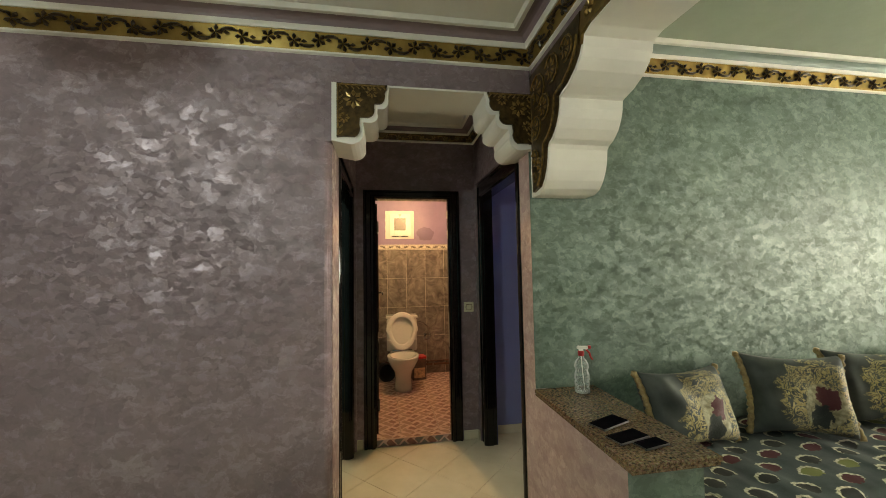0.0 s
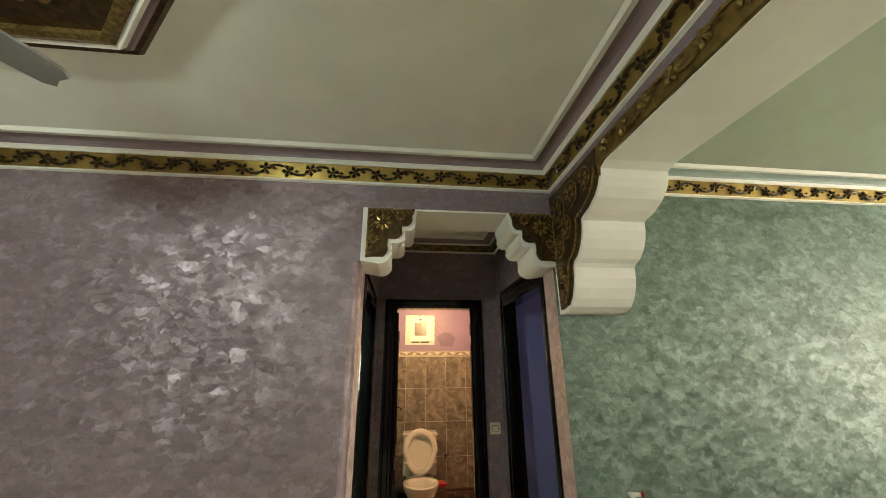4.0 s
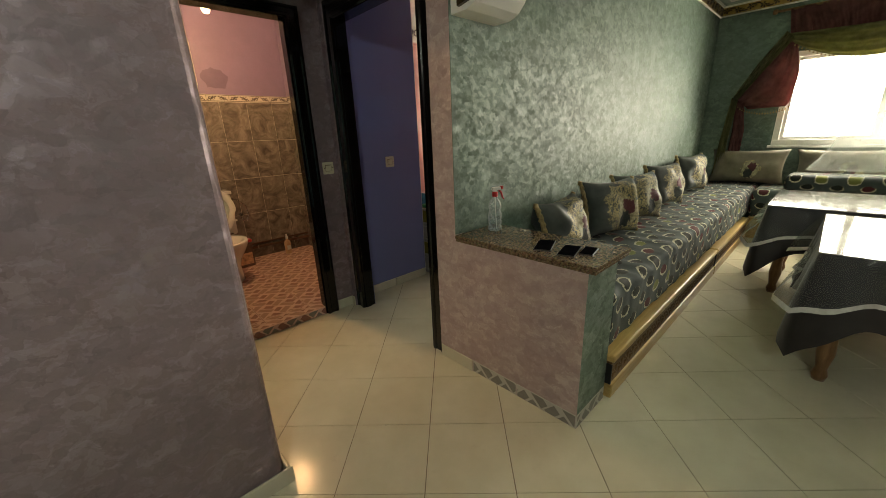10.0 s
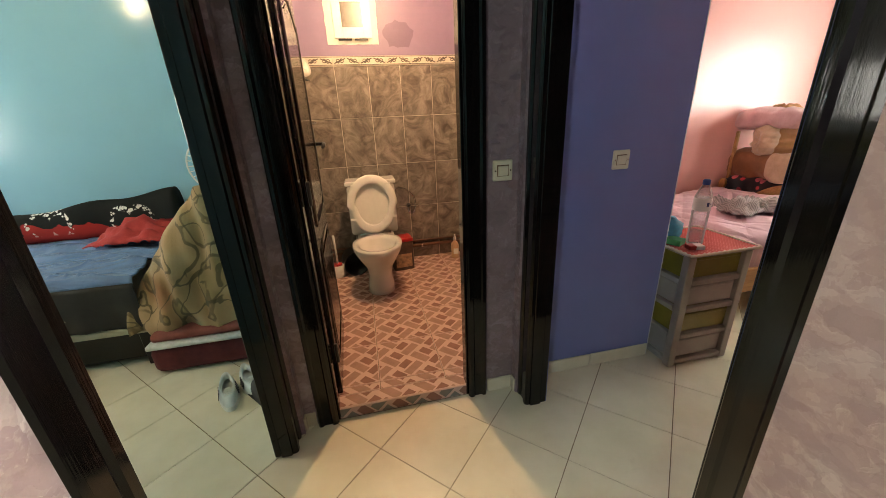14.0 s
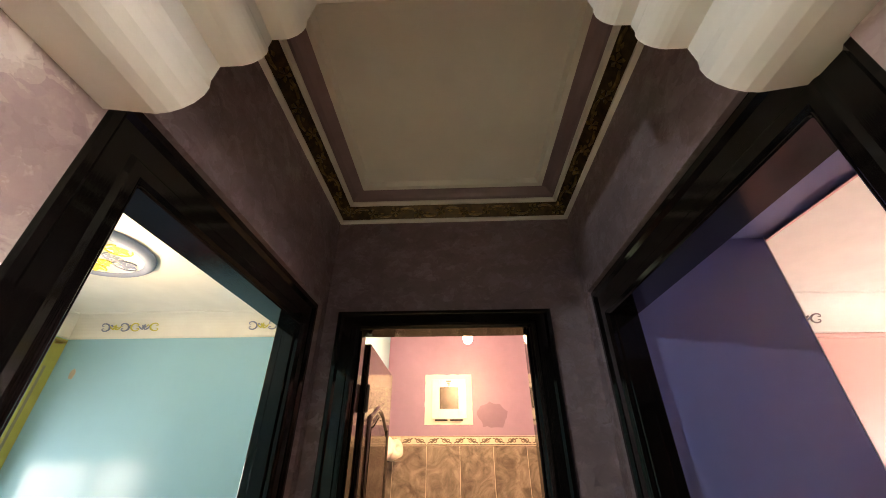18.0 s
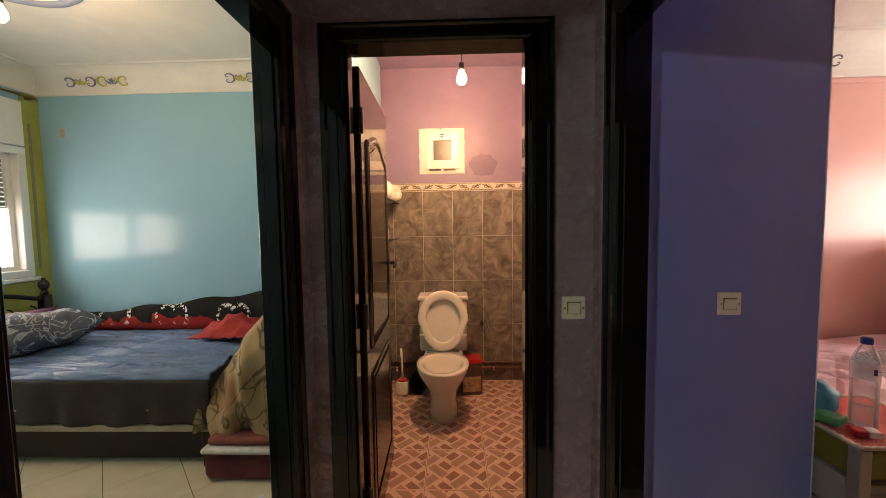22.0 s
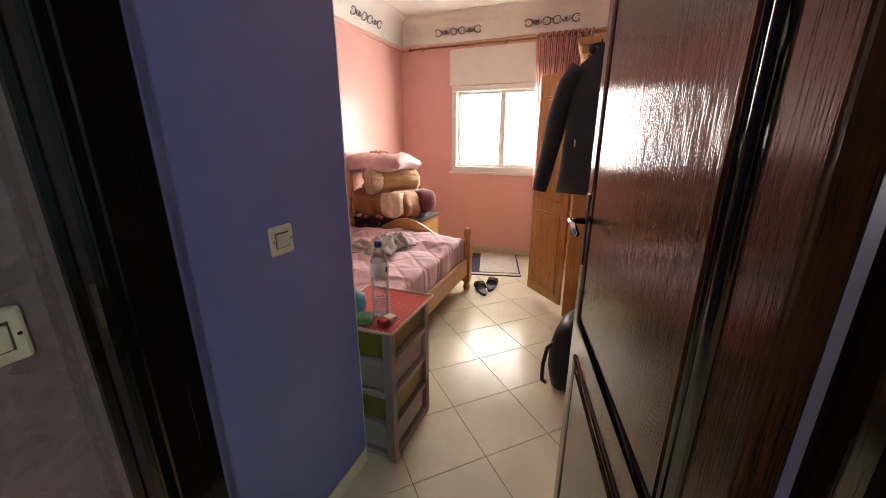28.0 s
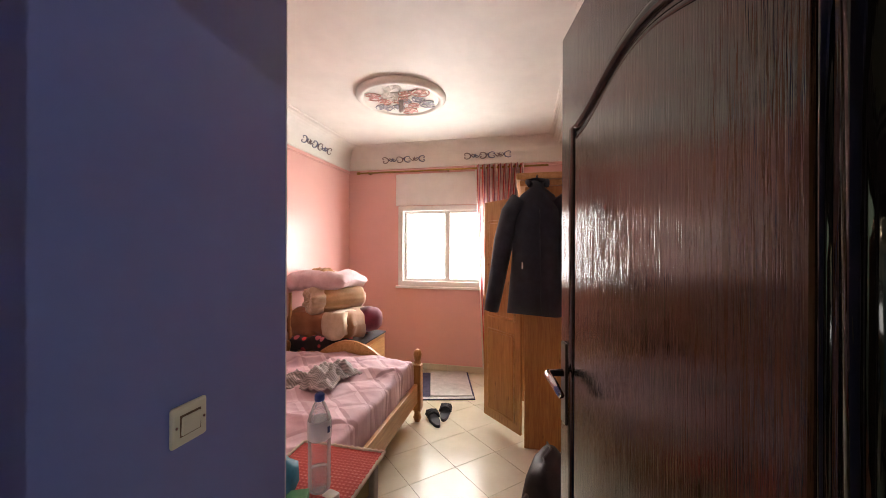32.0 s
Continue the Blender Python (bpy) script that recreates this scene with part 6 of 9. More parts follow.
pipe = thing("water_pipe", (0, 0, 0), "rusty water pipe running along the tiled wall", "pipe")
bm = bmesh.new()
tube(bm, [(-0.06, 3.02, 0.185), (WC_X1 - 0.01, 3.02, 0.185)], 0.016, 8)
tube(bm, [(-0.06, 3.035, 0.225), (WC_X1 - 0.01, 3.035, 0.225)], 0.010, 8)
part("pipe", bm, plain("rust_brown_pipe", (0.13, 0.06, 0.035), 0.5, 0.2, 0.3, 30, 0.2), pipe, "", True)
for x in (0.02, 0.85, 1.3):
    part("bracket", boxed(x - 0.008, x + 0.008, 3.005, 3.058, 0.168, 0.202), CHROME, pipe)
hose = thing("flexible_hose", (0, 0, 0), "braided metal hose from a wall valve to the cistern", "hose")
bm = bmesh.new()
tube(bm, [(0.61, 2.80, 0.76), (0.66, 2.86, 0.77), (0.72, 2.93, 0.74), (0.80, 2.985, 0.66), (0.815, 3.0, 0.56), (0.79, 3.0, 0.50), (0.755, 3.0, 0.51), (0.745, 3.01, 0.55)], 0.007, 8)
part("hose", bm, CHROME, hose, "", True)
bm = bmesh.new()
lathe(bm, [(0.018, 0), (0.018, 0.03), (0.012, 0.03), (0.012, 0.05)], 12)
o = part("valve", bm, BLACK_PLASTIC, hose, "dark wall valve")
o.matrix_local = pose(0.752, 3.055, 0.572, 90, 0, 0)

# extractor hatch
PATCH = paint("fresh_white_patch", (0.74, 0.68, 0.62), 0.6, 0.04)
vent = thing("vent_hatch", (0, 0, 0), "white framed vent hatch with a grey pane in rough white paint", "vent")
bm = bmesh.new()
outline = []
for i in range(40):
    f = i / 10
    k, g = int(f), f - int(f)
    p = [(0.243 + 0.38 * g, 2.222), (0.623, 2.222 - 0.376 * g), (0.623 - 0.38 * g, 1.846), (0.243, 1.846 + 0.376 * g)][k]
    outline.append((p[0] + 0.006 * noise.noise((i * 0.9, 0, 0)), p[1] + 0.006 * noise.noise((0, i * 0.9, 0))))
extrude_poly(bm, outline, "y", 3.0545, 3.0595)
part("paint_patch", bm, PATCH, vent, "rough white paint patch")
bm = bmesh.new()
for b in ((0.300, 0.362, 1.885, 2.180), (0.513, 0.575, 1.885, 2.180), (0.362, 0.513, 2.120, 2.180), (0.362, 0.513, 1.885, 1.957)):
    box(bm, b[0], b[1], 3.032, 3.054, b[2], b[3], 0.002, 1)
part("hatch_frame", bm, WHITE_PLASTIC, vent)
part("hatch_pane", boxed(0.362, 0.513, 3.044, 3.0545, 1.957, 2.120), plain("grey_frosted_pane", (0.06, 0.052, 0.042), 0.3, 0, 0.3, 30, 0.1), vent, "grey frosted pane")
for a, b in ((0.325, 0.425), (0.445, 0.545)):
    part("slot", boxed(a, b, 3.0295, 3.0315, 1.868, 1.882), BLACK_PLASTIC, vent, "dark slot")
for x, z, w in ((0.437, 2.165, 0.020), (0.434, 2.150, 0.012), (0.437, 2.136, 0.006)):
    part("latch", boxed(x - w, x + w, 3.026, 3.0315, z - 0.004, z + 0.004, 0.001, 1), BLACK_PLASTIC, vent)
stain = tagged(part("damp_patch", bmesh.new(), paint("darker_violet_patch", (0.175, 0.115, 0.195), 0.5, 0.08)), "darker violet paint patch on the wall", "paint patch", "", "structure")
bm = bmesh.new()
pts = []
for i in range(26):
    a = 2 * math.pi * i / 26
    r = 0.095 * (1 + 0.45 * noise.noise((2 * math.cos(a), 2 * math.sin(a), 4.0)))
    pts.append((0.775 + 1.25 * r * math.cos(a), 1.915 + r * math.sin(a)))
extrude_poly(bm, pts, "y", 3.0583, 3.0595)
bm.to_mesh(stain.data)
bm.free()


def hanging_bulb(place, drop, label):
    root = thing("bulb", place, label, "bulb", 0, "bare bulbs")
    bm = bmesh.new()
    lathe(bm, [(0.0, -0.035), (0.018, -0.030), (0.029, -0.010), (0.028, 0.010), (0.015, 0.040), (0.013, 0.05)], 18)
    o = part("bulb_glass", bm, BULB_GLOW, root, "glowing warm glass", True)
    o.visible_shadow = False
    bm = bmesh.new()
    lathe(bm, [(0.015, 0.048), (0.017, 0.055), (0.017, 0.085), (0.006, 0.095)], 12)
    part("socket", bm, BLACK_PLASTIC, root, "", True)
    bm = bmesh.new()
    tube(bm, [(0, 0, 0.09), (0.003, 0, drop / 2), (0, 0, drop)], 0.003, 6)
    part("wire", bm, BLACK_PLASTIC, root)


hanging_bulb((0.578, 2.12, 2.252), 0.465, "bare warm bulb hanging from a wire")
hanging_bulb((-1.53, 1.62, 2.395), 0.30, "bare warm bulb hanging below the ceiling rose")

# paper rolls and an air freshener on a small rack on the left wall
rack = thing("wall_rack", (0, 0, 0), "dark wire rack on the tiled wall", "rack")
bm = bmesh.new()
for z in (1.60, 1.30):
    tube(bm, [(WC_X0 + 0.005, 2.50, z), (WC_X0 + 0.16, 2.50, z), (WC_X0 + 0.16, 3.00, z), (WC_X0 + 0.005, 3.00, z)], 0.004, 6)
for y in (2.56, 2.68, 2.80, 2.92):
    for z in (1.60, 1.30):
        tube(bm, [(WC_X0 + 0.004, y, z), (WC_X0 + 0.16, y, z)], 0.003, 5)
tube(bm, [(WC_X0 + 0.006, 2.64, 1.68), (WC_X0 + 0.006, 2.64, 1.15)], 0.004, 5)
tube(bm, [(WC_X0 + 0.006, 2.90, 1.68), (WC_X0 + 0.006, 2.90, 1.15)], 0.004, 5)
part("wire_frame", bm, BLACK_PLASTIC, rack)
PAPER = cloth("white_paper", (0.66, 0.62, 0.56), (0.80, 0.77, 0.72), 20, 0.9, 0.2)
for m in (pose(WC_X0 + 0.085, 2.69, 1.672, 62, 0, 25), pose(WC_X0 + 0.110, 2.90, 1.668, 74, 20, 55)):
    r = tagged(new("paper_roll"), "white toilet paper roll on the wire rack", "paper roll", "paper rolls")
    bm = bmesh.new()
    lathe(bm, [(0.020, -0.055), (0.062, -0.055), (0.066, 0.0), (0.062, 0.055), (0.020, 0.055), (0.020, -0.055)], 20, caps=False)
    part("paper", bm, PAPER, r, "", True)
    r.matrix_world = m
can = thing("air_freshener", (WC_X0 + 0.10, 2.60, 1.305), "white and yellow air freshener on the wire rack", "air freshener")
bm = bmesh.new()
lathe(bm, [(0.0, 0.0), (0.030, 0.0), (0.036, 0.03), (0.030, 0.10), (0.016, 0.13), (0.0, 0.132)], 16)
part("shell", bm, WHITE_PLASTIC, can, "", True)
bm = bmesh.new()
lathe(bm, [(0.0, 0.13), (0.016, 0.129), (0.012, 0.155), (0.0, 0.158)], 12)
part("yellow_tip", bm, plain("yellow_plastic", (0.70, 0.40, 0.04), 0.3), can, "yellow tip", True)

# ---- blue bedroom ----
IRON = plain("black_iron_paint", (0.012, 0.011, 0.012), 0.3, 0.3, 0.2, 30, 0.05)


def plaster_cove(name, rect, z_low, z_ceiling, out, label):
    """A white coved cornice with a small lower lip."""
    root = thing(name, (0, 0, 0), label, "cornice")
    root["kind"] = "structure"
    steps = [(0.0, z_low), (0.012, z_low), (0.018, z_low + 0.012)]
    steps += [(0.018 + (out - 0.018) * (1 - math.cos(f * math.pi / 2)), z_low + 0.012 + (z_ceiling - z_low - 0.012) * math.sin(f * math.pi / 2)) for f in lin(0.1, 1.0, 9)]
    ring_profile("cove", rect, steps, WHITE, root)
    ring_profile("ceiling_rim", rect, [(out, z_ceiling), (out + 0.006, z_ceiling - 0.010), (out + 0.022, z_ceiling - 0.010), (out + 0.03, z_ceiling)], WHITE, root)
    return root


def cove_scrolls(root, start, along, inward, lean, mats, seed, count=6, size=0.034):
    """Painted raised scrolls on a cove: pairs of facing C-curls with a small flower between them."""
    start, along, inward = Vector(start), Vector(along), Vector(inward)
    up = (Vector((0, 0, 1)) * math.cos(lean) + inward * math.sin(lean)).normalized()
    for k in range(count):
        bm = bmesh.new()
        c = start + along * k * size * 2.1
        e = (-1) ** k
        if k % 3 == 1:
            for p in range(5):
                a = p * 2 * math.pi / 5
                d = along * math.cos(a) + up * math.sin(a)
                tube(bm, [c + inward * 0.006, c + d * size * 0.35 + inward * 0.010, c + d * size * 0.62 + inward * 0.005], [0.004, 0.0075, 0.003], 6)
            for q in (-1, 1):
                tube(bm, [c + along * q * size * f + up * size * (0.55 - 0.5 * f * f) * -1 + inward * 0.006 for f in lin(0.3, 1.25, 7)], [0.004 + 0.002 * math.sin(f * math.pi) for f in lin(0, 1, 7)], 6)
        else:
            # an open C whose two ends roll inwards
            pts, rad = [], []
            for f in lin(-1, 1, 27):
                a = f * 3.9
                r = size * (1.0 if abs(f) < 0.5 else 1.0 - 0.72 * (abs(f) - 0.5) / 0.5)
                shift = 0.0 if abs(f) < 0.5 else math.copysign(size * 0.45 * (abs(f) - 0.5) / 0.5, f)
                pts.append(c + along * (e * (r * math.cos(a) - size * 0.2)) + up * (0.78 * r * math.sin(a) + shift) + inward * 0.006)
                rad.append(0.0028 + 0.0045 * (1 - abs(f)))
            tube(bm, pts, rad, 6)
            tube(bm, [c + along * (e * size * (1.0 + 0.5 * f)) + up * size * 0.5 * math.sin(f * 3.0) + inward * 0.006 for f in lin(0, 1, 6)], 0.0035, 5)
        part("scroll", bm, mats[k % len(mats)], root, "painted scroll", True)


def ceiling_rose(name, place, r, mats, label, ring_mat):
    root = thing(name, place, label, "ceiling rose")
    bm = bmesh.new()
    lathe(bm, [(r, 0.0), (r, -0.025), (r - 0.02, -0.045), (r - 0.05, -0.045), (r - 0.06, -0.03)], 48, caps=False)
    part("rim", bm, ring_mat, root, "moulded rim", True)
    bm = bmesh.new()
    lathe(bm, [(r - 0.058, -0.03), (r * 0.4, -0.022), (0.0, -0.028)], 48, caps=False)
    part("disc", bm, WHITE, root, "", True)
    for ring, n, rad, size in ((0, 6, 0.62, 0.16), (1, 6, 0.40, 0.12), (2, 5, 0.13, 0.09)):
        for i in range(n):
            a = 2 * math.pi * (i + 0.5 * ring) / n
            c = Vector((r * rad * math.cos(a), r * rad * math.sin(a), -0.032))
            bm = bmesh.new()
            for p in range(5):
                t = a + p * 2 * math.pi / 5
                d, e = Vector((math.cos(t), math.sin(t), 0)), Vector((-math.sin(t), math.cos(t), 0))
                s = r * size
                bm.faces.new([bm.verts.new(c + q) for q in (Vector((0, 0, -0.012)), d * s * 0.6 - e * s * 0.4, d * s * 1.15 + Vector((0, 0, -0.006)), d * s * 0.6 + e * s * 0.4)])
            pts = [c + Vector((r * size * 1.2 * math.cos(a + t), r * size * 1.2 * math.sin(a + t), -0.004)) for t in lin(0.4, 5.2, 12)]
            tube(bm, pts, 0.005, 5)
            part("leaf_scroll", bm, mats[(i + ring) % len(mats)], root, "painted relief leaf")
    return root


BLUEGREY, YELLOWP = paint("blue_grey_relief_paint", (0.22, 0.26, 0.38), 0.5), paint("yellow_relief_paint", (0.62, 0.55, 0.10), 0.5)
TERRA, SILVER = paint("pale_rose_relief_paint", (0.66, 0.36, 0.31), 0.5), paint("pale_slate_relief_paint", (0.36, 0.36, 0.40), 0.5)
ROSEP, BROWNP, PLUMP = paint("rose_relief_paint", (0.55, 0.16, 0.12), 0.5), paint("grey_brown_relief_paint", (0.20, 0.15, 0.15), 0.5), paint("slate_relief_paint", (0.14, 0.16, 0.24), 0.5)
cc = plaster_cove("cornice_blue_bedroom", (CYAN_X0, CYAN_X1, CYAN_Y0, CYAN_Y1), 2.545, 2.728, 0.15, "white coved cornice with painted scrolls")
for x in (-2.62, -1.28):
    cove_scrolls(cc, (x, CYAN_Y1 - 0.045, 2.635), (1, 0, 0), (0, -1, 0), 0.35, (BLUEGREY, YELLOWP), x, 6, 0.042)
ceiling_rose("ceiling_rose", (-1.72, 1.72, TOP + 0.006), 0.36, (YELLOWP, BLUEGREY, YELLOWP, PATCH), "round white ceiling rose with yellow and blue relief leaves", BLUEGREY)
structure("trim_olive_strip", boxed(CYAN_X0 + 0.0005, CYAN_X0 + 0.004, 2.865, CYAN_Y1 - 0.001, 0.0, 2.54), OLIVE, "olive painted strip between window and corner", "trim")
structure("trim_olive_sill_wall", boxed(CYAN_X0 + 0.0005, CYAN_X0 + 0.0035, 1.3, 2.864, 0.0, 1.0), OLIVE, "olive painted wall below the window", "trim")
structure("trim_shutter_box", boxed(CYAN_X0 + 0.0005, CYAN_X0 + 0.02, 1.36, 2.864, 2.10, 2.46, 0.004), WHITE_PVC, "white roller shutter box above the window", "trim")
chip = bmesh.new()
extrude_poly(chip, [(-2.775 + 0.026 * (1 + 0.5 * noise.noise((2 * math.cos(a), 2 * math.sin(a), 8.0))) * math.cos(a), 2.245 + 0.040 * (1 + 0.5 * noise.noise((2 * math.cos(a), 2 * math.sin(a), 3.0))) * math.sin(a)) for a in lin(0, 2 * math.pi, 18, endpoint=False)], "y", CYAN_Y1 - 0.002, CYAN_Y1 - 0.0004)
structure("trim_chipped_plaster", chip, paint("bare_plaster", (0.50, 0.42, 0.33), 0.8, 0.1), "chipped bare plaster patch in the blue wall paint", "trim")
rod = thing("curtain_rod", (0, 0, 0), "thin brass curtain rod above the blue bedroom window", "curtain rod")
bm = bmesh.new()
tube(bm, [(CYAN_X0 + 0.07, 1.2, 2.50), (CYAN_X0 + 0.07, 2.93, 2.50)], 0.010, 8)
BRASS = plain("dull_brass", (0.42, 0.26, 0.07), 0.35, 0.8, 0.1, 20, 0.02)
part("pole", bm, BRASS, rod, "", True)
part("bracket", boxed(CYAN_X0 + 0.001, CYAN_X0 + 0.075, 2.90, 2.915, 2.485, 2.512), BRASS, rod)
cord = thing("shutter_strap", (0, 0, 0), "grey shutter strap beside the window", "strap")
part("strap", boxed(CYAN_X0 + 0.005, CYAN_X0 + 0.009, 2.905, 2.927, 1.1, 2.3, 0.001, 1), plain("grey_strap", (0.25, 0.25, 0.16), 0.7), cord)


def finial_post(root, x, y, h, r=0.030, nm="post"):
    bm = bmesh.new()
    box(bm, x - r, x + r, y - r, y + r, 0.0, h - 0.14, 0.004, 1)
    lathe(bm, [(0.018, h - 0.14), (0.030, h - 0.125), (0.018, h - 0.11), (0.020, h - 0.095), (0.034, h - 0.075), (0.036, h - 0.05), (0.026, h - 0.025), (0.012, h - 0.012), (0.014, h), (0.0, h + 0.004)], 14, (x, y, 0))
    part(nm, bm, IRON, root, "black turned post")


bedb = thing("bed", (0, 0, 0), "single bed with black frame and slate blue sheet", "bed", 0, "beds of the blue bedroom")
for x, y, h in ((-2.86, 2.84, 1.03), (-2.86, 2.03, 1.03), (-0.95, 2.03, 0.40), (-0.95, 2.90, 0.40)):
    if h > 1:
        finial_post(bedb, x, y, h, 0.032)
    else:
        part("leg", boxed(x - 0.035, x + 0.035, y - 0.035, y + 0.035, 0.0, h, 0.004, 1), IRON, bedb)
bm = bmesh.new()
for a, b in ((2.06, 2.81),):
    n = 14
    tube(bm, [(-2.86, a + (b - a) * i / n, 0.86 + 0.08 * math.sin(math.pi * i / n)) for i in range(n + 1)], 0.018, 8)
    tube(bm, [(-2.86, a, 0.66), (-2.86, b, 0.66)], 0.014, 8)
    for k in range(5):
        y = a + (b - a) * (k + 0.5) / 5
        tube(bm, [(-2.86, y + 0.05 * math.sin(t) * (1 - t / 9), 0.76 + 0.06 * math.cos(t) * (1 - t / 9)) for t in lin(0, 7.5, 14)], 0.006, 5)
part("headboard_scrolls", bm, IRON, bedb, "black wrought iron scrolls", True)
for y in (2.015, 2.93):
    part("side_rail", boxed(-2.86, -0.95, y - 0.015, y + 0.015, 0.22, 0.31, 0.004, 1), IRON, bedb)
part("slat_board", boxed(-2.84, -0.96, 2.03, 2.92, 0.285, 0.31), DARK_LEG, bedb)


def satin_sheet():
    """Slate blue satin with long pulled creases."""
    n = Nodes("slate_blue_satin_sheet")
    c = n.ramp(n.noise(5, 5, 0.6, n.local()), (0.3, (0.075, 0.135, 0.27)), (0.7, (0.14, 0.25, 0.44)))
    pulled = n.noise(2.6, 2, 0.5, n.stretched(0.8, 4.2, 1.0, n.local(), (0, 0, 16)), 0.8)
    sharp = n.math("ABSOLUTE", n.math("SUBTRACT", pulled, 0.5))
    h = n.math("ADD", n.math("MULTIPLY", sharp, 4.5), n.math("MULTIPLY", n.noise(300, 2, vector=n.local()), 0.02))
    return n.done(c, 0.36, n.bump(h, 0.9, 0.02), Sheen_Weight=0.05)


SLATE = satin_sheet()
BEIGE = cloth("beige_mattress", (0.38, 0.33, 0.24), (0.50, 0.45, 0.34), 10, 0.9, 0.2)
part("mattress_base", boxed(-2.84, -0.93, 1.99, 2.95, 0.312, 0.37, 0.02, 2), BEIGE, bedb, "beige mattress edge", True)
bm = bmesh.new()


def sheet_point(u, v):
    """The sheet over the top of the bed, pulled into creases towards the foot."""
    x = -2.83 + 1.92 * u
    crease = abs(math.sin(u * 5 + v * 17 + 2.5 * noise.noise((u * 3, v * 3, 4.0)))) ** 0.5
    wr = 0.034 * (1 - crease) * (0.4 + u) + 0.022 * (1 - abs(math.sin(u * 9 + v * 26 + 2 * noise.noise((u * 4, v * 4, 9.0)))) ** 0.4) + 0.012 * noise.noise((u * 10, v * 7, 1.0))
    if v < 0.08:
        f = v / 0.08
        return (x, 1.978 + 0.042 * (1 - math.cos(f * math.pi / 2)), 0.53 + 0.035 * math.sin(f * math.pi / 2) + wr * f * 0.6)
    return (x, 2.02 + 0.93 * (v - 0.08) / 0.92, 0.565 + wr)


sheet(bm, 110, 60, sheet_point, 0.006)
part("sheet", bm, SLATE, bedb, "rumpled slate blue sheet", True)
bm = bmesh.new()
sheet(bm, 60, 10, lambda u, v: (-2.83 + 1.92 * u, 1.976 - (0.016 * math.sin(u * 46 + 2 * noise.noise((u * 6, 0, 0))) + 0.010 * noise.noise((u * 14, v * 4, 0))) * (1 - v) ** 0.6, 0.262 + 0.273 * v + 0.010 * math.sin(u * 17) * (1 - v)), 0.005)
# the shade on this side is put into the cloth colour
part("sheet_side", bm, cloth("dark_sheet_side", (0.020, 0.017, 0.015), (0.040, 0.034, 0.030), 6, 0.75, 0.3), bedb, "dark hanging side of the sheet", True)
part("base_edge", boxed(-2.83, -0.92, 1.984, 2.03, 0.218, 0.258, 0.008), BEIGE, bedb, "beige cloth edge of the bed base")
# added black block that stands in for the shade below the bed
part("bed_base", boxed(-2.80, -0.95, 2.035, 2.90, 0.03, 0.216, 0.005, 1), IRON, bedb, "black base under the mattress")


def heart_cloth():
    n = Nodes("black_blanket_with_red_and_white_hearts")
    pos = n.add("SeparateXYZ")
    n.link(n.local(), pos.inputs[0])
    cell = n.math("SUBTRACT", n.math("FRACT", n.math("MULTIPLY", pos.outputs[0], 1.95)), 0.5)
    du = n.math("MULTIPLY", cell, 0.51)
    dz = n.math("MULTIPLY", n.math("SUBTRACT", pos.outputs[2], 0.70), 0.85)
    lobe = n.math("SUBTRACT", n.math("ABSOLUTE", du), 0.052)
    d = n.math("SQRT", n.math("ADD", n.math("MULTIPLY", lobe, lobe), n.math("MULTIPLY", dz, dz)))
    beads = n.ramp(n.voronoi(48, n.local()), (0.46, 1.0), (0.54, 0.0))
    ring = n.ramp(d, (0.062, 0.0), (0.066, 1.0), (0.090, 1.0), (0.094, 0.0))
    ring = n.math("MULTIPLY", ring, n.ramp(pos.outputs[2], (0.63, 0.0), (0.65, 1.0)))
    hill = n.math("ADD", n.math("MULTIPLY", n.noise(7, 2, vector=n.local()), 0.22), 0.58)
    red = n.ramp(n.math("SUBTRACT", hill, pos.outputs[2]), (0.0, 0.0), (0.006, 1.0))
    c = n.mix(red, (0.013, 0.016, 0.015), (0.42, 0.035, 0.03))
    c = n.mix(n.math("MULTIPLY", ring, beads), c, (0.80, 0.79, 0.72))
    return n.done(c, 0.8, n.bump(n.noise(25, 4, vector=n.local()), 0.4, 0.004), Specular_IOR_Level=0.15)


back = thing("blanket_roll", (0, 0, 0), "black blanket with white bead hearts and red hills along the wall", "blanket")
bm = bmesh.new()
rings = []
for i in range(41):
    f = i / 40
    x = -2.72 + 1.75 * f
    top_z = 0.70 + 0.20 * f + 0.012 * math.sin(f * 21)
    t = 0.055 + 0.02 * f + 0.006 * math.sin(f * 33)
    rings.append([(x, 2.955 - t * (1 - math.cos(a)) * 0.9 + 0.0, (0.575 + top_z) / 2 + (top_z - 0.575) / 2 * math.sin(a)) for a in lin(-math.pi / 2, 3 * math.pi / 2, 18, endpoint=False)])
loft(bm, rings)
bmesh.ops.recalc_face_normals(bm, faces=bm.faces)
part("blanket", bm, heart_cloth(), back, "", True)



def swirl_cloth():
    n = Nodes("grey_swirl_pillowcase")
    a = n.noise(6.0, 2, 0.5, n.local(), 2.5)
    line = n.ramp(a, (0.43, 0.0), (0.46, 1.0), (0.49, 1.0), (0.52, 0.0))
    base = n.ramp(n.noise(5, 3, vector=n.local()), (0.35, (0.07, 0.09, 0.14)), (0.65, (0.22, 0.20, 0.19)))
    return n.done(n.mix(line, base, (0.52, 0.53, 0.55)), 0.75, n.bump(n.noise(30, 4, vector=n.local()), 0.4, 0.004))


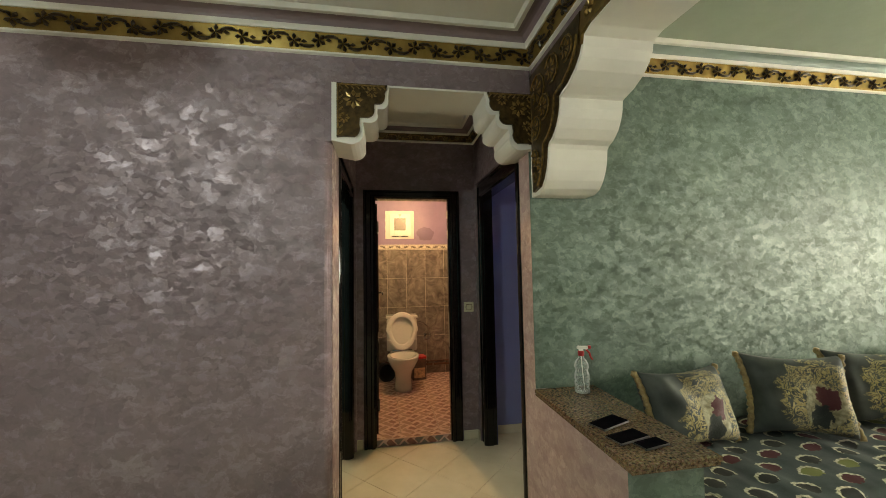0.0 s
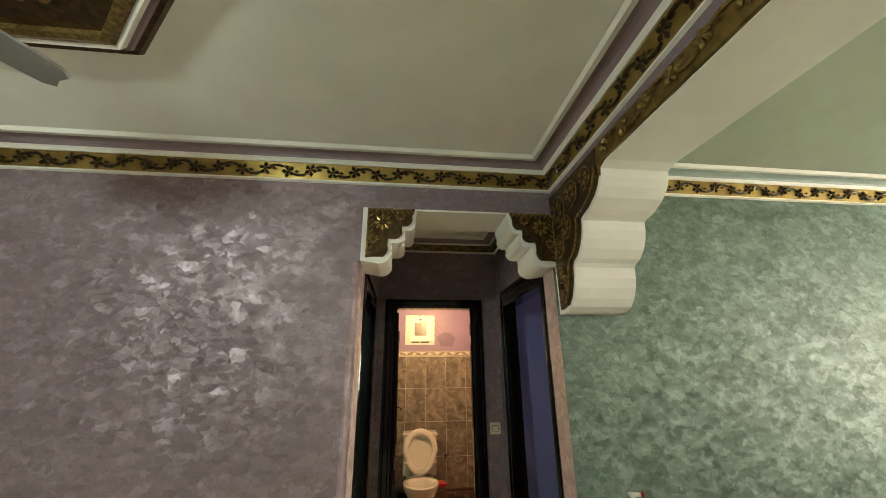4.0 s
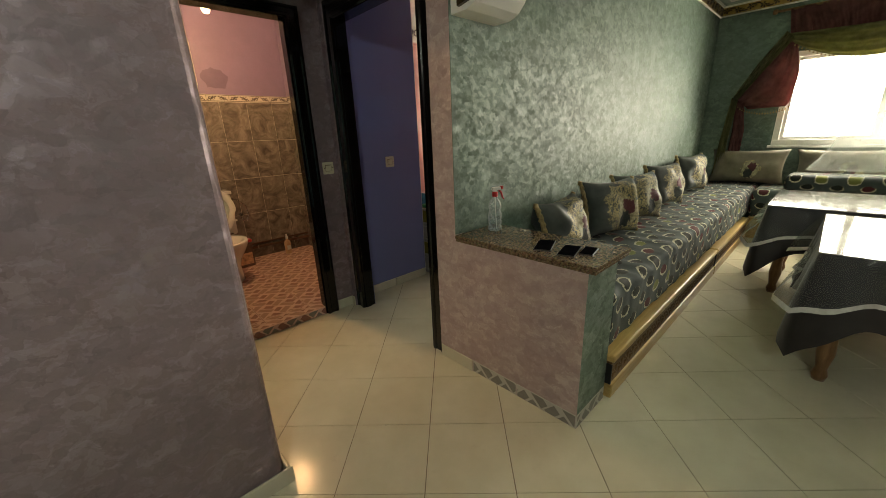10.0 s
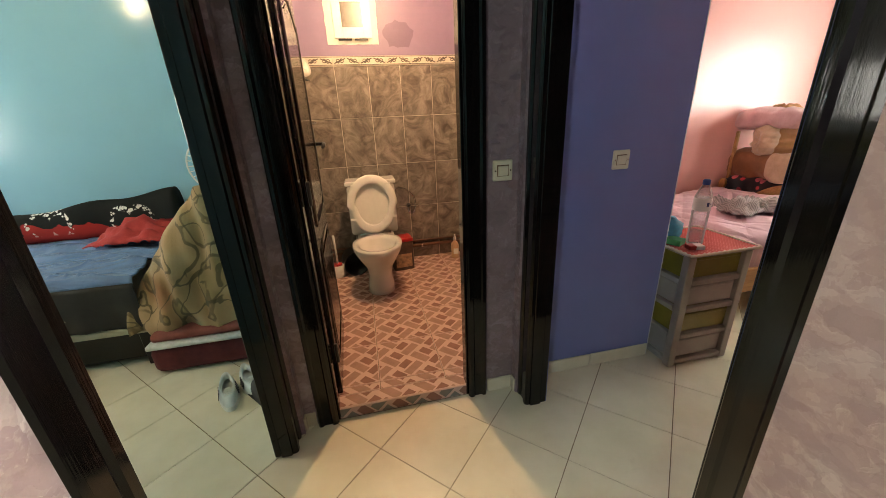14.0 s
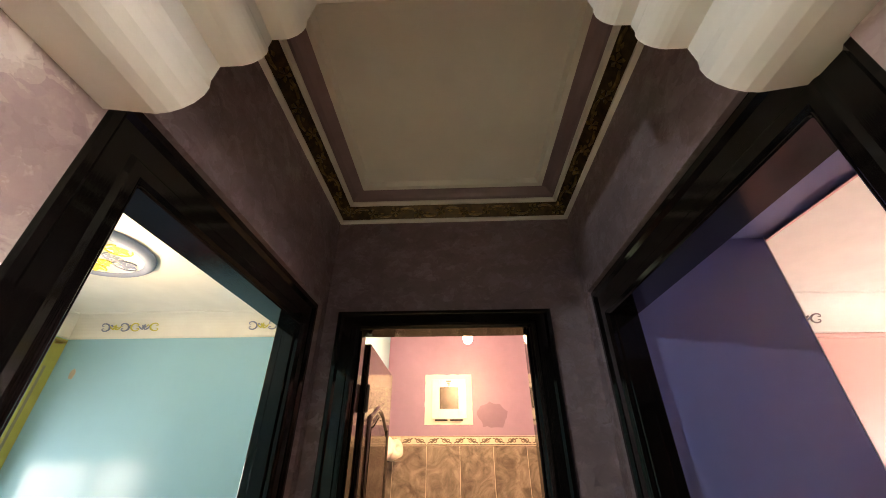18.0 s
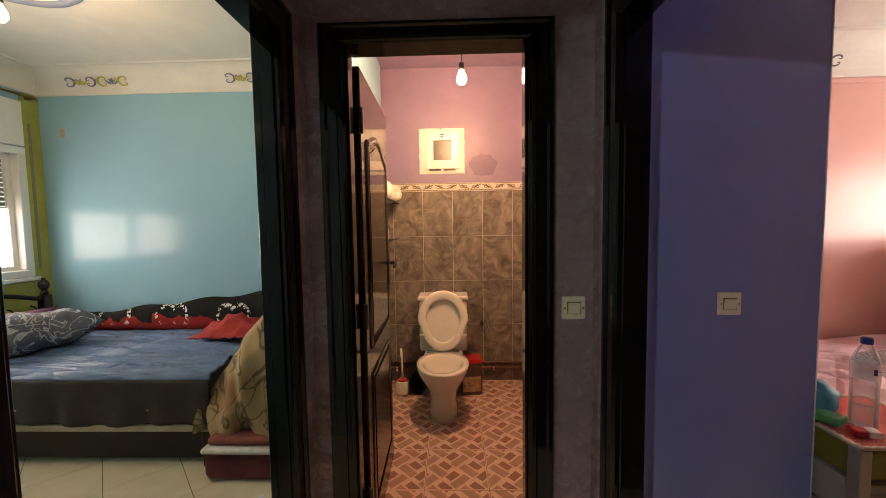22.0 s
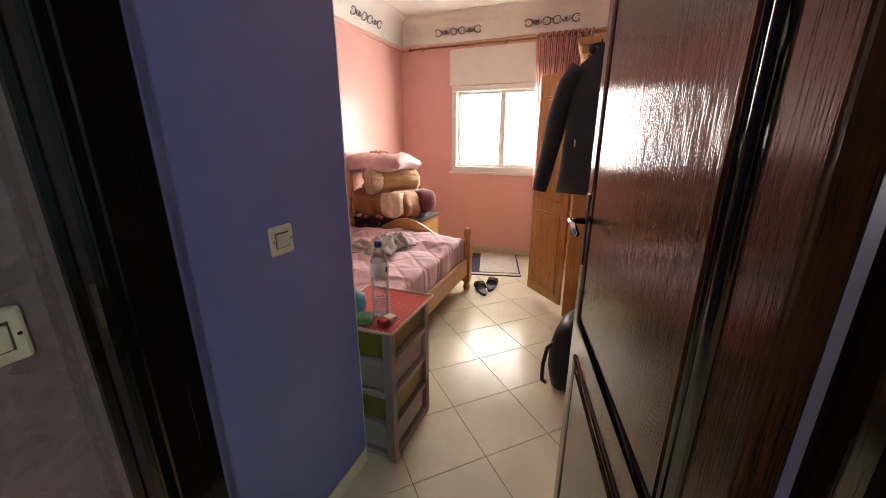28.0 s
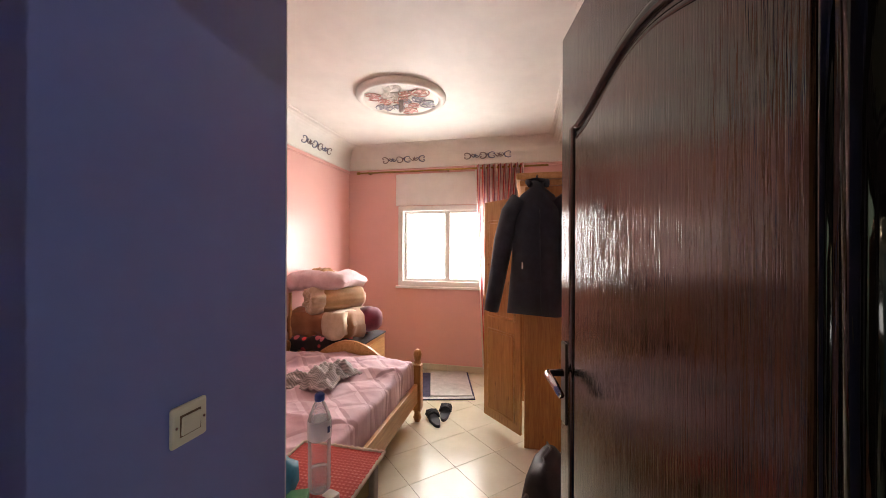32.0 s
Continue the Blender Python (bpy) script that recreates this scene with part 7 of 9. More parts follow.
PILLOW_CLOTH = swirl_cloth()
pw = thing("pillow", (-2.50, 2.40, 0.70), "grey pillow with pale swirls on the bed", "pillow")
o = part("pillow_body", pillow(bmesh.new(), 0.66, 0.52, 0.26, 22, 20, 0.03, 3.0), PILLOW_CLOTH, pw, "", True)
o.matrix_local = pose(0, 0, 0, 82, 0, 70)
pu = thing("pillow", (-2.74, 2.5, 0.68), "plum pillow propped behind the grey one", "pillow")
o = part("pillow_body", pillow(bmesh.new(), 0.55, 0.30, 0.12, 16, 12, 0.01, 5.0), cloth("plum_cloth", (0.10, 0.02, 0.06), (0.17, 0.05, 0.10), 9), pu, "", True)
o.matrix_local = pose(0, 0, 0, 25, 0, 90)


def scroll_blanket_cloth():
    """Beige and rust plush with outlined olive scrolls."""
    n = Nodes("beige_blanket_with_olive_scrolls")
    big = n.noise(2.6, 2, 0.5, n.local(), 1.2)
    base = n.ramp(big, (0.36, (0.52, 0.36, 0.20)), (0.56, (0.44, 0.28, 0.14)), (0.70, (0.30, 0.12, 0.055)))
    curl = n.noise(2.4, 2, 0.4, n.local(), 1.8)
    fill = n.ramp(curl, (0.56, 0.0), (0.58, 1.0))
    line = n.ramp(curl, (0.535, 0.0), (0.55, 1.0), (0.575, 1.0), (0.59, 0.0))
    vine = n.ramp(n.math("ABSOLUTE", n.math("SUBTRACT", n.noise(3.1, 2, 0.4, n.local(), 1.4), 0.47)), (0.008, 1.0), (0.014, 0.0))
    c = n.mix(n.math("MULTIPLY", fill, 0.55), base, (0.22, 0.18, 0.085))
    c = n.mix(n.math("MULTIPLY", line, 0.7), c, (0.07, 0.055, 0.025))
    c = n.mix(n.math("MULTIPLY", vine, 0.75), c, (0.085, 0.07, 0.035))
    return n.done(c, 0.85, n.bump(n.math("ADD", n.noise(60, 4, vector=n.local()), n.math("MULTIPLY", fill, 0.6)), 0.45, 0.003), Sheen_Weight=0.08)


bl = thing("blanket", (0, 0, 0), "beige plush blanket with olive scrolls heaped at the bed's foot", "blanket")
bm = bmesh.new()
rings = []
for i in range(49):
    f = i / 48
    x = -0.985 + 0.80 * f
    crest = 0.40 + 0.62 * min(1.0, f / 0.58) ** 0.9 - 0.05 * max(0.0, f - 0.75)
    hem = 0.195 + 0.02 * math.sin(f * 19) + 0.05 * (1 - f) ** 6
    ring = []
    for k in range(44):
        g = k / 43
        if g < 0.55:
            h = g / 0.55
            y, z = 1.925 + 0.16 * h ** 2.2, hem + (crest - hem) * (1 - (1 - h) ** 1.25)
        else:
            h = (g - 0.55) / 0.45
            y, z = 2.085 + 0.46 * h, crest - 0.02 * h - 0.34 * h * h
        droop = 0.030 * math.sin(x * 23 + 5.0 * noise.noise((x * 2, z * 2, 0.0))) * (1 - 0.5 * g) + 0.014 * math.sin(x * 51 + z * 9)
        lump = 0.045 * noise.noise((x * 4.2, y * 4.2, z * 4.2)) + 0.018 * noise.noise((x * 11, y * 11, z * 11))
        crease = 0.022 * (1 - abs(math.sin(6.5 * z + 5.5 * x + 3 * noise.noise((x * 3, y * 3, z * 3)))) ** 0.45)
        ring.append((x + 0.5 * lump, y - droop - lump - crease, z + (lump * 0.8 if g > 0.2 else 0.0)))
    # the back of the heap, down to the floor
    ring += [(x, 2.56, 0.25), (x, 2.30, 0.22), (x, 2.05, 0.22)]
    rings.append(ring)
loft(bm, rings)
bmesh.ops.recalc_face_normals(bm, faces=bm.faces)
part("plush", bm, scroll_blanket_cloth(), bl, "", True)
stool = thing("floor_cushion", (-0.62, 2.12, 0.0), "dark red quilted bundle with a white edge under the blanket", "bundle")
part("lower_fold", boxed(-0.28, 0.30, -0.26, 0.30, 0.0, 0.17, 0.05, 4), cloth("dark_red_cloth", (0.10, 0.012, 0.018), (0.18, 0.03, 0.035), 12), stool, "", True)
part("white_edge", boxed(-0.27, 0.31, -0.28, 0.28, 0.171, 0.20, 0.012, 2), LACE, stool, "white folded cloth edge", True)
part("upper_fold", boxed(-0.25, 0.30, -0.25, 0.28, 0.201, 0.25, 0.02, 2), cloth("russet_cloth", (0.20, 0.05, 0.04), (0.30, 0.09, 0.07), 12), stool, "", True)
red = thing("red_cloth", (-1.18, 2.72, 0.60), "crumpled bright red cloth on the bed", "cloth")
bm = bmesh.new()
sheet(bm, 24, 20, lambda u, v: (-0.25 + 0.5 * u + 0.03 * noise.noise((u * 5, v * 5, 0)), -0.22 + 0.40 * v, 0.015 + 0.10 * math.sin(u * math.pi) * math.sin(v * math.pi) * (1 + 0.8 * noise.noise((u * 6, v * 6, 2.0))) + 0.035 * abs(noise.noise((u * 8, v * 8, 5.0)))), 0.006)
part("crumpled_cloth", bm, cloth("bright_red_cloth", (0.34, 0.02, 0.02), (0.55, 0.05, 0.045), 10), red, "", True)

fan2 = thing("standing_fan", (-0.60, 2.78, 0.0), "white standing fan with a round wire cage", "fan")
bm = bmesh.new()
lathe(bm, [(0.0, 0.0), (0.19, 0.0), (0.19, 0.02), (0.04, 0.05), (0.022, 0.06), (0.018, 0.92)], 20)
part("stand", bm, WHITE_PLASTIC, fan2, "", True)
bm = bmesh.new()
for s in (-1, 1):
    for k in range(30):
        a = 2 * math.pi * k / 30
        tube(bm, [(0.04 * math.cos(a), -0.09 * (1 if s < 0 else 0.1) - 0.02, 1.06 + 0.04 * math.sin(a)), (0.13 * math.cos(a), -0.09 * (1 if s < 0 else 0.1) - 0.01, 1.06 + 0.13 * math.sin(a)), (0.19 * math.cos(a), -0.05, 1.06 + 0.19 * math.sin(a))], 0.002, 4)
tube(bm, [(0.19 * math.cos(a), -0.05, 1.06 + 0.19 * math.sin(a)) for a in lin(0, 2 * math.pi, 33)], 0.006, 6)
part("cage", bm, WHITE_PLASTIC, fan2, "white wire cage")
bm = bmesh.new()
lathe(bm, [(0.0, 0.0), (0.045, 0.005), (0.05, 0.015), (0.05, 0.11), (0.03, 0.14), (0.0, 0.145)], 18)
o = part("motor", bm, plain("blue_grey_plastic", (0.22, 0.34, 0.42), 0.35), fan2, "blue grey motor", True)
o.matrix_local = pose(0, -0.115, 1.06, -90, 0, 0)
for k in range(3):
    bm = bmesh.new()
    sheet(bm, 6, 4, lambda u, v: (0.03 + 0.13 * u, -0.055 + 0.03 * (v - 0.5), (v - 0.5) * (0.05 + 0.09 * u)), 0.003)
    o = part("blade", bm, plain("pale_blue_blade", (0.45, 0.60, 0.66), 0.3), fan2, "pale blue blade", True)
    o.matrix_local = pose(0, 0, 1.06) @ Matrix.Rotation(k * 2.094, 4, "Y")


def trainer(place, turn, label):
    root = thing("shoe", place, label, "shoe", turn, "white trainers on the floor")
    outline = lambda s: [(s * (0.036 + 0.010 * math.sin((t - 0.1) * 3.6)) * math.copysign(1, c) * abs(c) ** 0.7, 0.125 * d) for t, c, d in ((0.5 + 0.5 * math.sin(a), math.cos(a), math.sin(a)) for a in lin(0, 2 * math.pi, 24, endpoint=False))]
    bm = bmesh.new()
    extrude_poly(bm, outline(1.04), "z", 0.0, 0.026)
    part("sole", bm, WHITE_PLASTIC, root, "white sole")
    rings = []
    for z, s, cut in ((0.026, 1.0, 0), (0.05, 0.96, 0), (0.07, 0.80, 0.0), (0.085, 0.66, 0.25)):
        rings.append([(p[0] * s, p[1] * (s if p[1] > 0 else 0.5 + 0.5 * s) - cut * 0.06 * (p[1] > 0), z * (1 if p[1] < 0.03 else 0.8)) for p in outline(1.0)])
    rings.append([(p[0] * 0.80, p[1] * 0.85, 0.05) for p in rings[-1]])
    bm = bmesh.new()
    loft(bm, rings, caps=False)
    part("upper", bm, plain("white_leather", (0.66, 0.70, 0.68), 0.5, 0, 0.06, 30, 0.1), root, "white upper", True)
    for k in (-1, 0, 1):
        for s in (-1, 1):
            o = part("stripe", boxed(-0.0015, 0.0015, -0.007, 0.007, -0.020, 0.020), BLACK_PLASTIC, root, "black stripe")
            o.matrix_local = pose(s * 0.0425, 0.015 + 0.024 * k, 0.050, 25, s * -12, 0)
    bm = bmesh.new()
    for k in range(4):
        tube(bm, [(-0.018, 0.03 + 0.014 * k, 0.070 - 0.002 * k), (0, 0.03 + 0.014 * k, 0.075 - 0.003 * k), (0.018, 0.03 + 0.014 * k, 0.070 - 0.002 * k)], 0.0025, 5)
    part("laces", bm, WHITE_PLASTIC, root, "", True)


trainer((-0.42, 1.57, 0), -160, "white trainer with black side stripes")
trainer((-0.33, 1.63, 0), -150, "white trainer with black side stripes beside its pair")
for x, y, tn in ((-0.235, 1.50, -140),):
    root = thing("shoe", (x, y, 0), "dark grey shoe beside the white trainers", "shoe", tn)
    part("sole", boxed(-0.04, 0.04, -0.12, 0.12, 0, 0.02, 0.01), BLACK_PLASTIC, root)
    bm = bmesh.new()
    loft(bm, [[(0.038 * s * math.cos(a), 0.115 * s2 * math.sin(a), z) for a in lin(0, 2 * math.pi, 18, endpoint=False)] for z, s, s2 in ((0.02, 1, 1), (0.05, 0.95, 0.96), (0.075, 0.7, 0.8))])
    part("upper", bm, plain("dark_grey_canvas", (0.04, 0.045, 0.05), 0.8), root, "", True)

# foot end of a second bed near the door
bed2 = thing("bed", (0, 0, 0), "black painted bed foot with turned knob and dark cover", "bed", 0, "beds of the blue bedroom")
finial_post(bed2, -0.70, 0.96, 0.60, 0.04)
finial_post(bed2, -1.48, 0.96, 0.60, 0.04)
part("foot_board", boxed(-1.44, -0.74, 0.94, 0.98, 0.18, 0.46, 0.005, 1), IRON, bed2)
part("side_rail", boxed(-0.715, -0.685, 0.20, 0.92, 0.2, 0.32, 0.004, 1), IRON, bed2)
bm = bmesh.new()
sheet(bm, 20, 16, lambda u, v: (-1.46 + 0.74 * u, 0.19 + 0.74 * v, 0.34 + 0.16 * math.sin(u * math.pi) ** 0.5 * math.sin(min(1, (1 - v) * 1.6) * math.pi / 2) ** 0.6 + 0.008 * noise.noise((u * 6, v * 6, 0))), 0.01)
part("cover", bm, cloth("dark_plum_cover", (0.03, 0.022, 0.026), (0.06, 0.045, 0.05), 8), bed2, "dark cover", True)

# ---- pink bedroom ----
pc = plaster_cove("cornice_pink_bedroom", (PINK_X0, PINK_X1, PINK_Y0, PINK_Y1), 2.455, 2.722, 0.17, "white coved cornice with painted scrolls")
ring_profile("pink_lip", (PINK_X0, PINK_X1, PINK_Y0, PINK_Y1), [(0.0, 2.415), (0.022, 2.42), (0.026, 2.44), (0.010, 2.455)], PINK, pc, "pink painted lip")
for y in (2.28, 1.26):
    cove_scrolls(pc, (PINK_X1 - 0.055, y, 2.555), (0, -1, 0), (-1, 0, 0), 0.45, (BROWNP, PLUMP), y, 6, 0.044)
for x in (4.55, 3.3):
    cove_scrolls(pc, (x, PINK_Y1 - 0.055, 2.555), (-1, 0, 0), (0, -1, 0), 0.45, (BROWNP, PLUMP), x, 6, 0.044)
for x in (4.5, 3.4, 2.4):
    cove_scrolls(pc, (x, PINK_Y0 + 0.055, 2.555), (-1, 0, 0), (0, 1, 0), 0.45, (ROSEP, BROWNP), x, 6, 0.044)
bm = bmesh.new()
for k in range(60):
    x = PINK_X0 + 0.05 + k * 0.054
    for a, b in (((x, 0.10, 2.66), (x + 0.054, 0.15, 2.705)), ((x + 0.054, 0.10, 2.66), (x, 0.15, 2.705))):
        tube(bm, [(a[0], PINK_Y0 + a[1], a[2] - 0.012), ((a[0] + b[0]) / 2, PINK_Y0 + 0.122, 2.668), (b[0], PINK_Y0 + b[1], b[2] - 0.004)], 0.005, 4)
for y, z in ((0.096, 2.640), (0.165, 2.712)):
    tube(bm, [(PINK_X0, PINK_Y0 + y, z), (PINK_X1, PINK_Y0 + y, z)], 0.008, 6)
tagged(part("lattice_band", bm, WHITE, pc, "white plaster lattice band"), kind="stuff")
ceiling_rose("ceiling_rose", (3.71, 1.595, TOP + 0.002), 0.365, (TERRA, SILVER, TERRA, WHITE), "round white ceiling rose with red and slate relief leaves", WHITE)
pb = thing("lamp_socket", (3.71, 1.595, TOP - 0.03), "white lamp socket below the pink bedroom's ceiling rose", "lamp socket")
bm = bmesh.new()
lathe(bm, [(0.022, 0.0), (0.022, -0.03), (0.016, -0.05), (0.024, -0.08), (0.016, -0.10), (0.0, -0.105)], 14)
part("socket", bm, WHITE_PLASTIC, pb, "", True)
structure("trim_shutter_box", boxed(PINK_X1 - 0.018, PINK_X1 - 0.0005, 0.88, 2.16, 1.997, 2.385, 0.004), WHITE_PVC, "white roller shutter box above the bedroom window", "trim")
structure("trim_passage_edge", boxed(PINK_X0 - 0.001, PINK_X0 + 0.003, 1.298, 1.312, 0.0, 2.43), paint("worn_white_edge", (0.6, 0.58, 0.6), 0.6), "pale worn corner edge of the indigo wall", "trim")

rodp = thing("curtain_rod", (0, 0, 0), "brass curtain rod with rings above the pink bedroom window", "curtain rod")
bm = bmesh.new()
tube(bm, [(5.06, 0.35, 2.405), (5.06, 2.60, 2.405)], 0.011, 8)
part("pole", bm, BRASS, rodp, "", True)
bm = bmesh.new()
lathe(bm, [(0.0, -0.03), (0.016, -0.02), (0.02, 0.0), (0.016, 0.02), (0.0, 0.03)], 12)
o = part("end_knob", bm, BRASS, rodp, "", True)
o.matrix_local = pose(5.06, 2.63, 2.405, 90, 0, 0)
for y in (2.5, 1.5):
    part("bracket", boxed(5.05, 5.139, y - 0.008, y + 0.008, 2.395, 2.415), BRASS, rodp)
for y in lin(0.62, 1.16, 12):
    bm = bmesh.new()
    tube(bm, [(5.06 + 0.017 * math.cos(a), y, 2.405 + 0.017 * math.sin(a)) for a in lin(0, 2 * math.pi, 13)], 0.003, 5)
    part("ring", bm, BRASS, rodp)


def striped_cloth():
    n = Nodes("red_white_striped_curtain")
    pos = n.add("SeparateXYZ")
    n.link(n.add("UVMap").outputs[0], pos.inputs[0])
    w = n.math("FRACT", n.math("MULTIPLY", pos.outputs[0], 9.0))
    c = n.ramp(w, (0.0, (0.74, 0.69, 0.65)), (0.25, (0.74, 0.69, 0.65)), (0.26, (0.66, 0.10, 0.09)), (0.50, (0.66, 0.10, 0.09)), (0.51, (0.78, 0.50, 0.44)), (0.72, (0.78, 0.50, 0.44)), (0.73, (0.26, 0.10, 0.18)), (0.80, (0.26, 0.10, 0.18)), (0.83, (0.74, 0.69, 0.65)))
    c.node.color_ramp.interpolation = "CONSTANT"
    n.done(c, 0.8, n.bump(n.noise(200, 2, vector=n.local()), 0.2, 0.001), Sheen_Weight=0.2)
    return n.sheer(c, 0.62)


curtp = thing("curtain", (0, 0, 0), "red and white striped curtain drawn to one side", "curtain")
bm = bmesh.new()
uv = bm.loops.layers.uv.new("UVMap")
nu, nv = 90, 20
grid = [[bm.verts.new((5.05 + (0.035 - 0.012 * (j / nv)) * math.sin(i / nu * 2 * math.pi * 9 + 0.6 * math.sin(j * 0.3)), 1.17 - (0.56 + 0.05 * math.sin(j / nv * 3)) * (i / nu) * (1 - 0.25 * math.sin(j / nv * math.pi)) - 0.10 * (j / nv), 2.44 - 2.36 * (j / nv))) for j in range(nv + 1)] for i in range(nu + 1)]
for i in range(nu):
    for j in range(nv):
        f = bm.faces.new([grid[i][j], grid[i + 1][j], grid[i + 1][j + 1], grid[i][j + 1]])
        for lp, (a, b) in zip(f.loops, ((i, j), (i + 1, j), (i + 1, j + 1), (i, j + 1))):
            lp[uv].uv = (a / nu, b / nv)
part("curtain_cloth", bm, striped_cloth(), curtp, "", True)

# bed
bed = thing("bed", (0, 0, 0), "pine double bed with a rumpled pink quilted cover", "bed")


def turned_post(root, x, y, h, r=0.038):
    bm = bmesh.new()
    lathe(bm, [(0.024, 0.0), (0.036, 0.03), (0.026, 0.07), (0.038, 0.10)], 14, (x, y, 0))
    box(bm, x - r, x + r, y - r, y + r, 0.10, h - 0.13, 0.006)
    lathe(bm, [(0.026, h - 0.13), (0.034, h - 0.115), (0.024, h - 0.10), (0.030, h - 0.08), (0.036, h - 0.05), (0.030, h - 0.02), (0.018, h - 0.004), (0.0, h)], 16, (x, y, 0))
    part("post", bm, PINE_Z, root, "turned pine post")


BX0, BX1, BY0, BY1 = 1.95, 3.85, 1.492, 2.76
turned_post(bed, BX1, BY0, 0.615)
turned_post(bed, BX1, BY1, 0.615)
turned_post(bed, BX0, BY0, 0.615)
turned_post(bed, BX0, BY1, 0.615)
part("side_rail", boxed(BX0 + 0.04, BX1 - 0.04, BY0 - 0.014, BY0 + 0.014, 0.17, 0.33, 0.005), PINE, bed, "pine side rail")
part("side_rail", boxed(BX0 + 0.04, BX1 - 0.04, BY1 - 0.014, BY1 + 0.014, 0.17, 0.33, 0.005), PINE, bed, "pine side rail")
for x in (BX0, BX1):
    bm = bmesh.new()
    crest = [(BY0 + 0.035 + (BY1 - BY0 - 0.07) * f, 0.475 + (0.175 * math.sin(math.pi * (f - 0.2) / 0.6) ** 0.9 if 0.2 < f < 0.8 else 0.0)) for f in lin(0, 1, 31)]
    extrude_poly(bm, [(BY0 + 0.035, 0.15)] + crest + [(BY1 - 0.035, 0.15)], "x", x - 0.014, x + 0.014)
    part("end_board", bm, PINE, bed, "curved pine end board")
part("slat_base", boxed(BX0 + 0.02, BX1 - 0.02, BY0 + 0.016, BY1 - 0.016, 0.25, 0.28), PINE, bed)


def quilt_material():
    n = Nodes("pink_quilted_cover")
    cells = n.voronoi(16, n.stretched(1, 1, 0.2, n.local()), rand=0.3)
    c = n.ramp(n.noise(6, 4, vector=n.local()), (0.3, (0.56, 0.36, 0.41)), (0.7, (0.70, 0.50, 0.54)))
    turned = n.stretched(5.5, 5.5, 5.5, n.local(), (0, 0, 45))
    sep = n.add("SeparateXYZ")
    n.link(turned, sep.inputs[0])
    seam_a = n.math("ABSOLUTE", n.math("SUBTRACT", n.math("FRACT", sep.outputs[0]), 0.5))
    seam_b = n.math("ABSOLUTE", n.math("SUBTRACT", n.math("FRACT", sep.outputs[1]), 0.5))
    quilting = n.ramp(n.math("MINIMUM", seam_a, seam_b), (0.0, 0.0), (0.16, 1.0))
    pale = n.ramp(cells, (0.1, 1.0), (0.3, 0.0))
    c = n.mix(n.math("MULTIPLY", pale, 0.25), c, (0.72, 0.58, 0.58))
    return n.done(c, 0.75, n.bump(n.math("ADD", n.math("MULTIPLY", cells, 0.3), quilting), 0.7, 0.012), Sheen_Weight=0.1)


QUILT = quilt_material()
bm = bmesh.new()


def quilt_point(u, v):
    x = BX0 + 0.03 + (BX1 - BX0 - 0.07) * u
    wr = 0.026 * (1 - abs(math.sin(u * 9 + v * 7 + 3.0 * noise.noise((u * 3, v * 3, 7.0)))) ** 0.5) + 0.018 * (1 - abs(math.sin(u * 4 - v * 11 + 3.0 * noise.noise((u * 4, v * 3, 1.0)))) ** 0.5) + 0.030 * noise.noise((u * 8, v * 6, 2.0)) + 0.010 * math.sin(u * 26 + v * 11 + 3 * noise.noise((u * 3, v * 3, 0))) + 0.014 * abs(noise.noise((u * 15, v * 9, 5.0)))
    if v < 0.22:
        f = v / 0.22
        return (x, BY0 + 0.022 + 0.012 * math.sin(u * 31) * (1 - f), 0.30 + 0.03 * math.sin(u * 9) * (1 - f) + 0.17 * f)
    if v < 0.30:
        f = (v - 0.22) / 0.08
        return (x, BY0 + 0.022 + 0.05 * (1 - math.cos(f * math.pi / 2)), 0.47 + 0.045 * math.sin(f * math.pi / 2) + wr * f)
    g = (v - 0.30) / 0.70
    return (x, BY0 + 0.072 + (BY1 - BY0 - 0.10) * g, 0.515 + wr + 0.02 * math.sin(math.pi * g))


sheet(bm, 130, 80, quilt_point, 0.012)
part("quilt", bm, QUILT, bed, "rumpled pink quilt", True)
part("mattress", boxed(BX0 + 0.03, BX1 - 0.04, BY0 + 0.03, BY1 - 0.03, 0.281, 0.47, 0.04, 3), QUILT, bed, "", True)

cl = thing("clothes", (3.15, 1.98, 0.56), "crumpled grey striped clothes lying on the bed", "clothes")


def striped_cotton():
    n = Nodes("grey_striped_cotton")
    w = n.add("TexWave")
    w.inputs["Scale"].default_value, w.inputs["Distortion"].default_value = 26.0, 0.8
    n.link(n.local(), w.inputs["Vector"])
    c = n.ramp(w.outputs["Fac"], (0.3, (0.27, 0.25, 0.25)), (0.7, (0.46, 0.43, 0.41)))
    return n.done(c, 0.85, n.bump(n.noise(60, 4, vector=n.local()), 0.4, 0.003))


COTTON = striped_cotton()
for sx, sy, rot, sc in ((0, 0, 0.2, 0.8), (0.17, -0.02, 1.1, 0.7), (-0.10, 0.12, 2.2, 0.6)):
    def lump(u, v):
        a, b = (u - 0.5) * 0.46 * sc, (v - 0.5) * 0.34 * sc
        z = 0.12 * sc * (math.sin(u * math.pi) * math.sin(v * math.pi)) ** 0.7 * (0.75 + 0.9 * noise.noise((u * 5 + sx * 9, v * 5, rot))) + 0.022 * noise.noise((u * 9, v * 13, rot)) + 0.012 * noise.noise((u * 22, v * 17, rot))
        return (sx + a * math.cos(rot) - b * math.sin(rot), sy + a * math.sin(rot) + b * math.cos(rot), max(-0.01, z))
    bm = bmesh.new()
    sheet(bm, 22, 18, lump, 0.004)
    part("garment", bm, COTTON, cl, "", True)

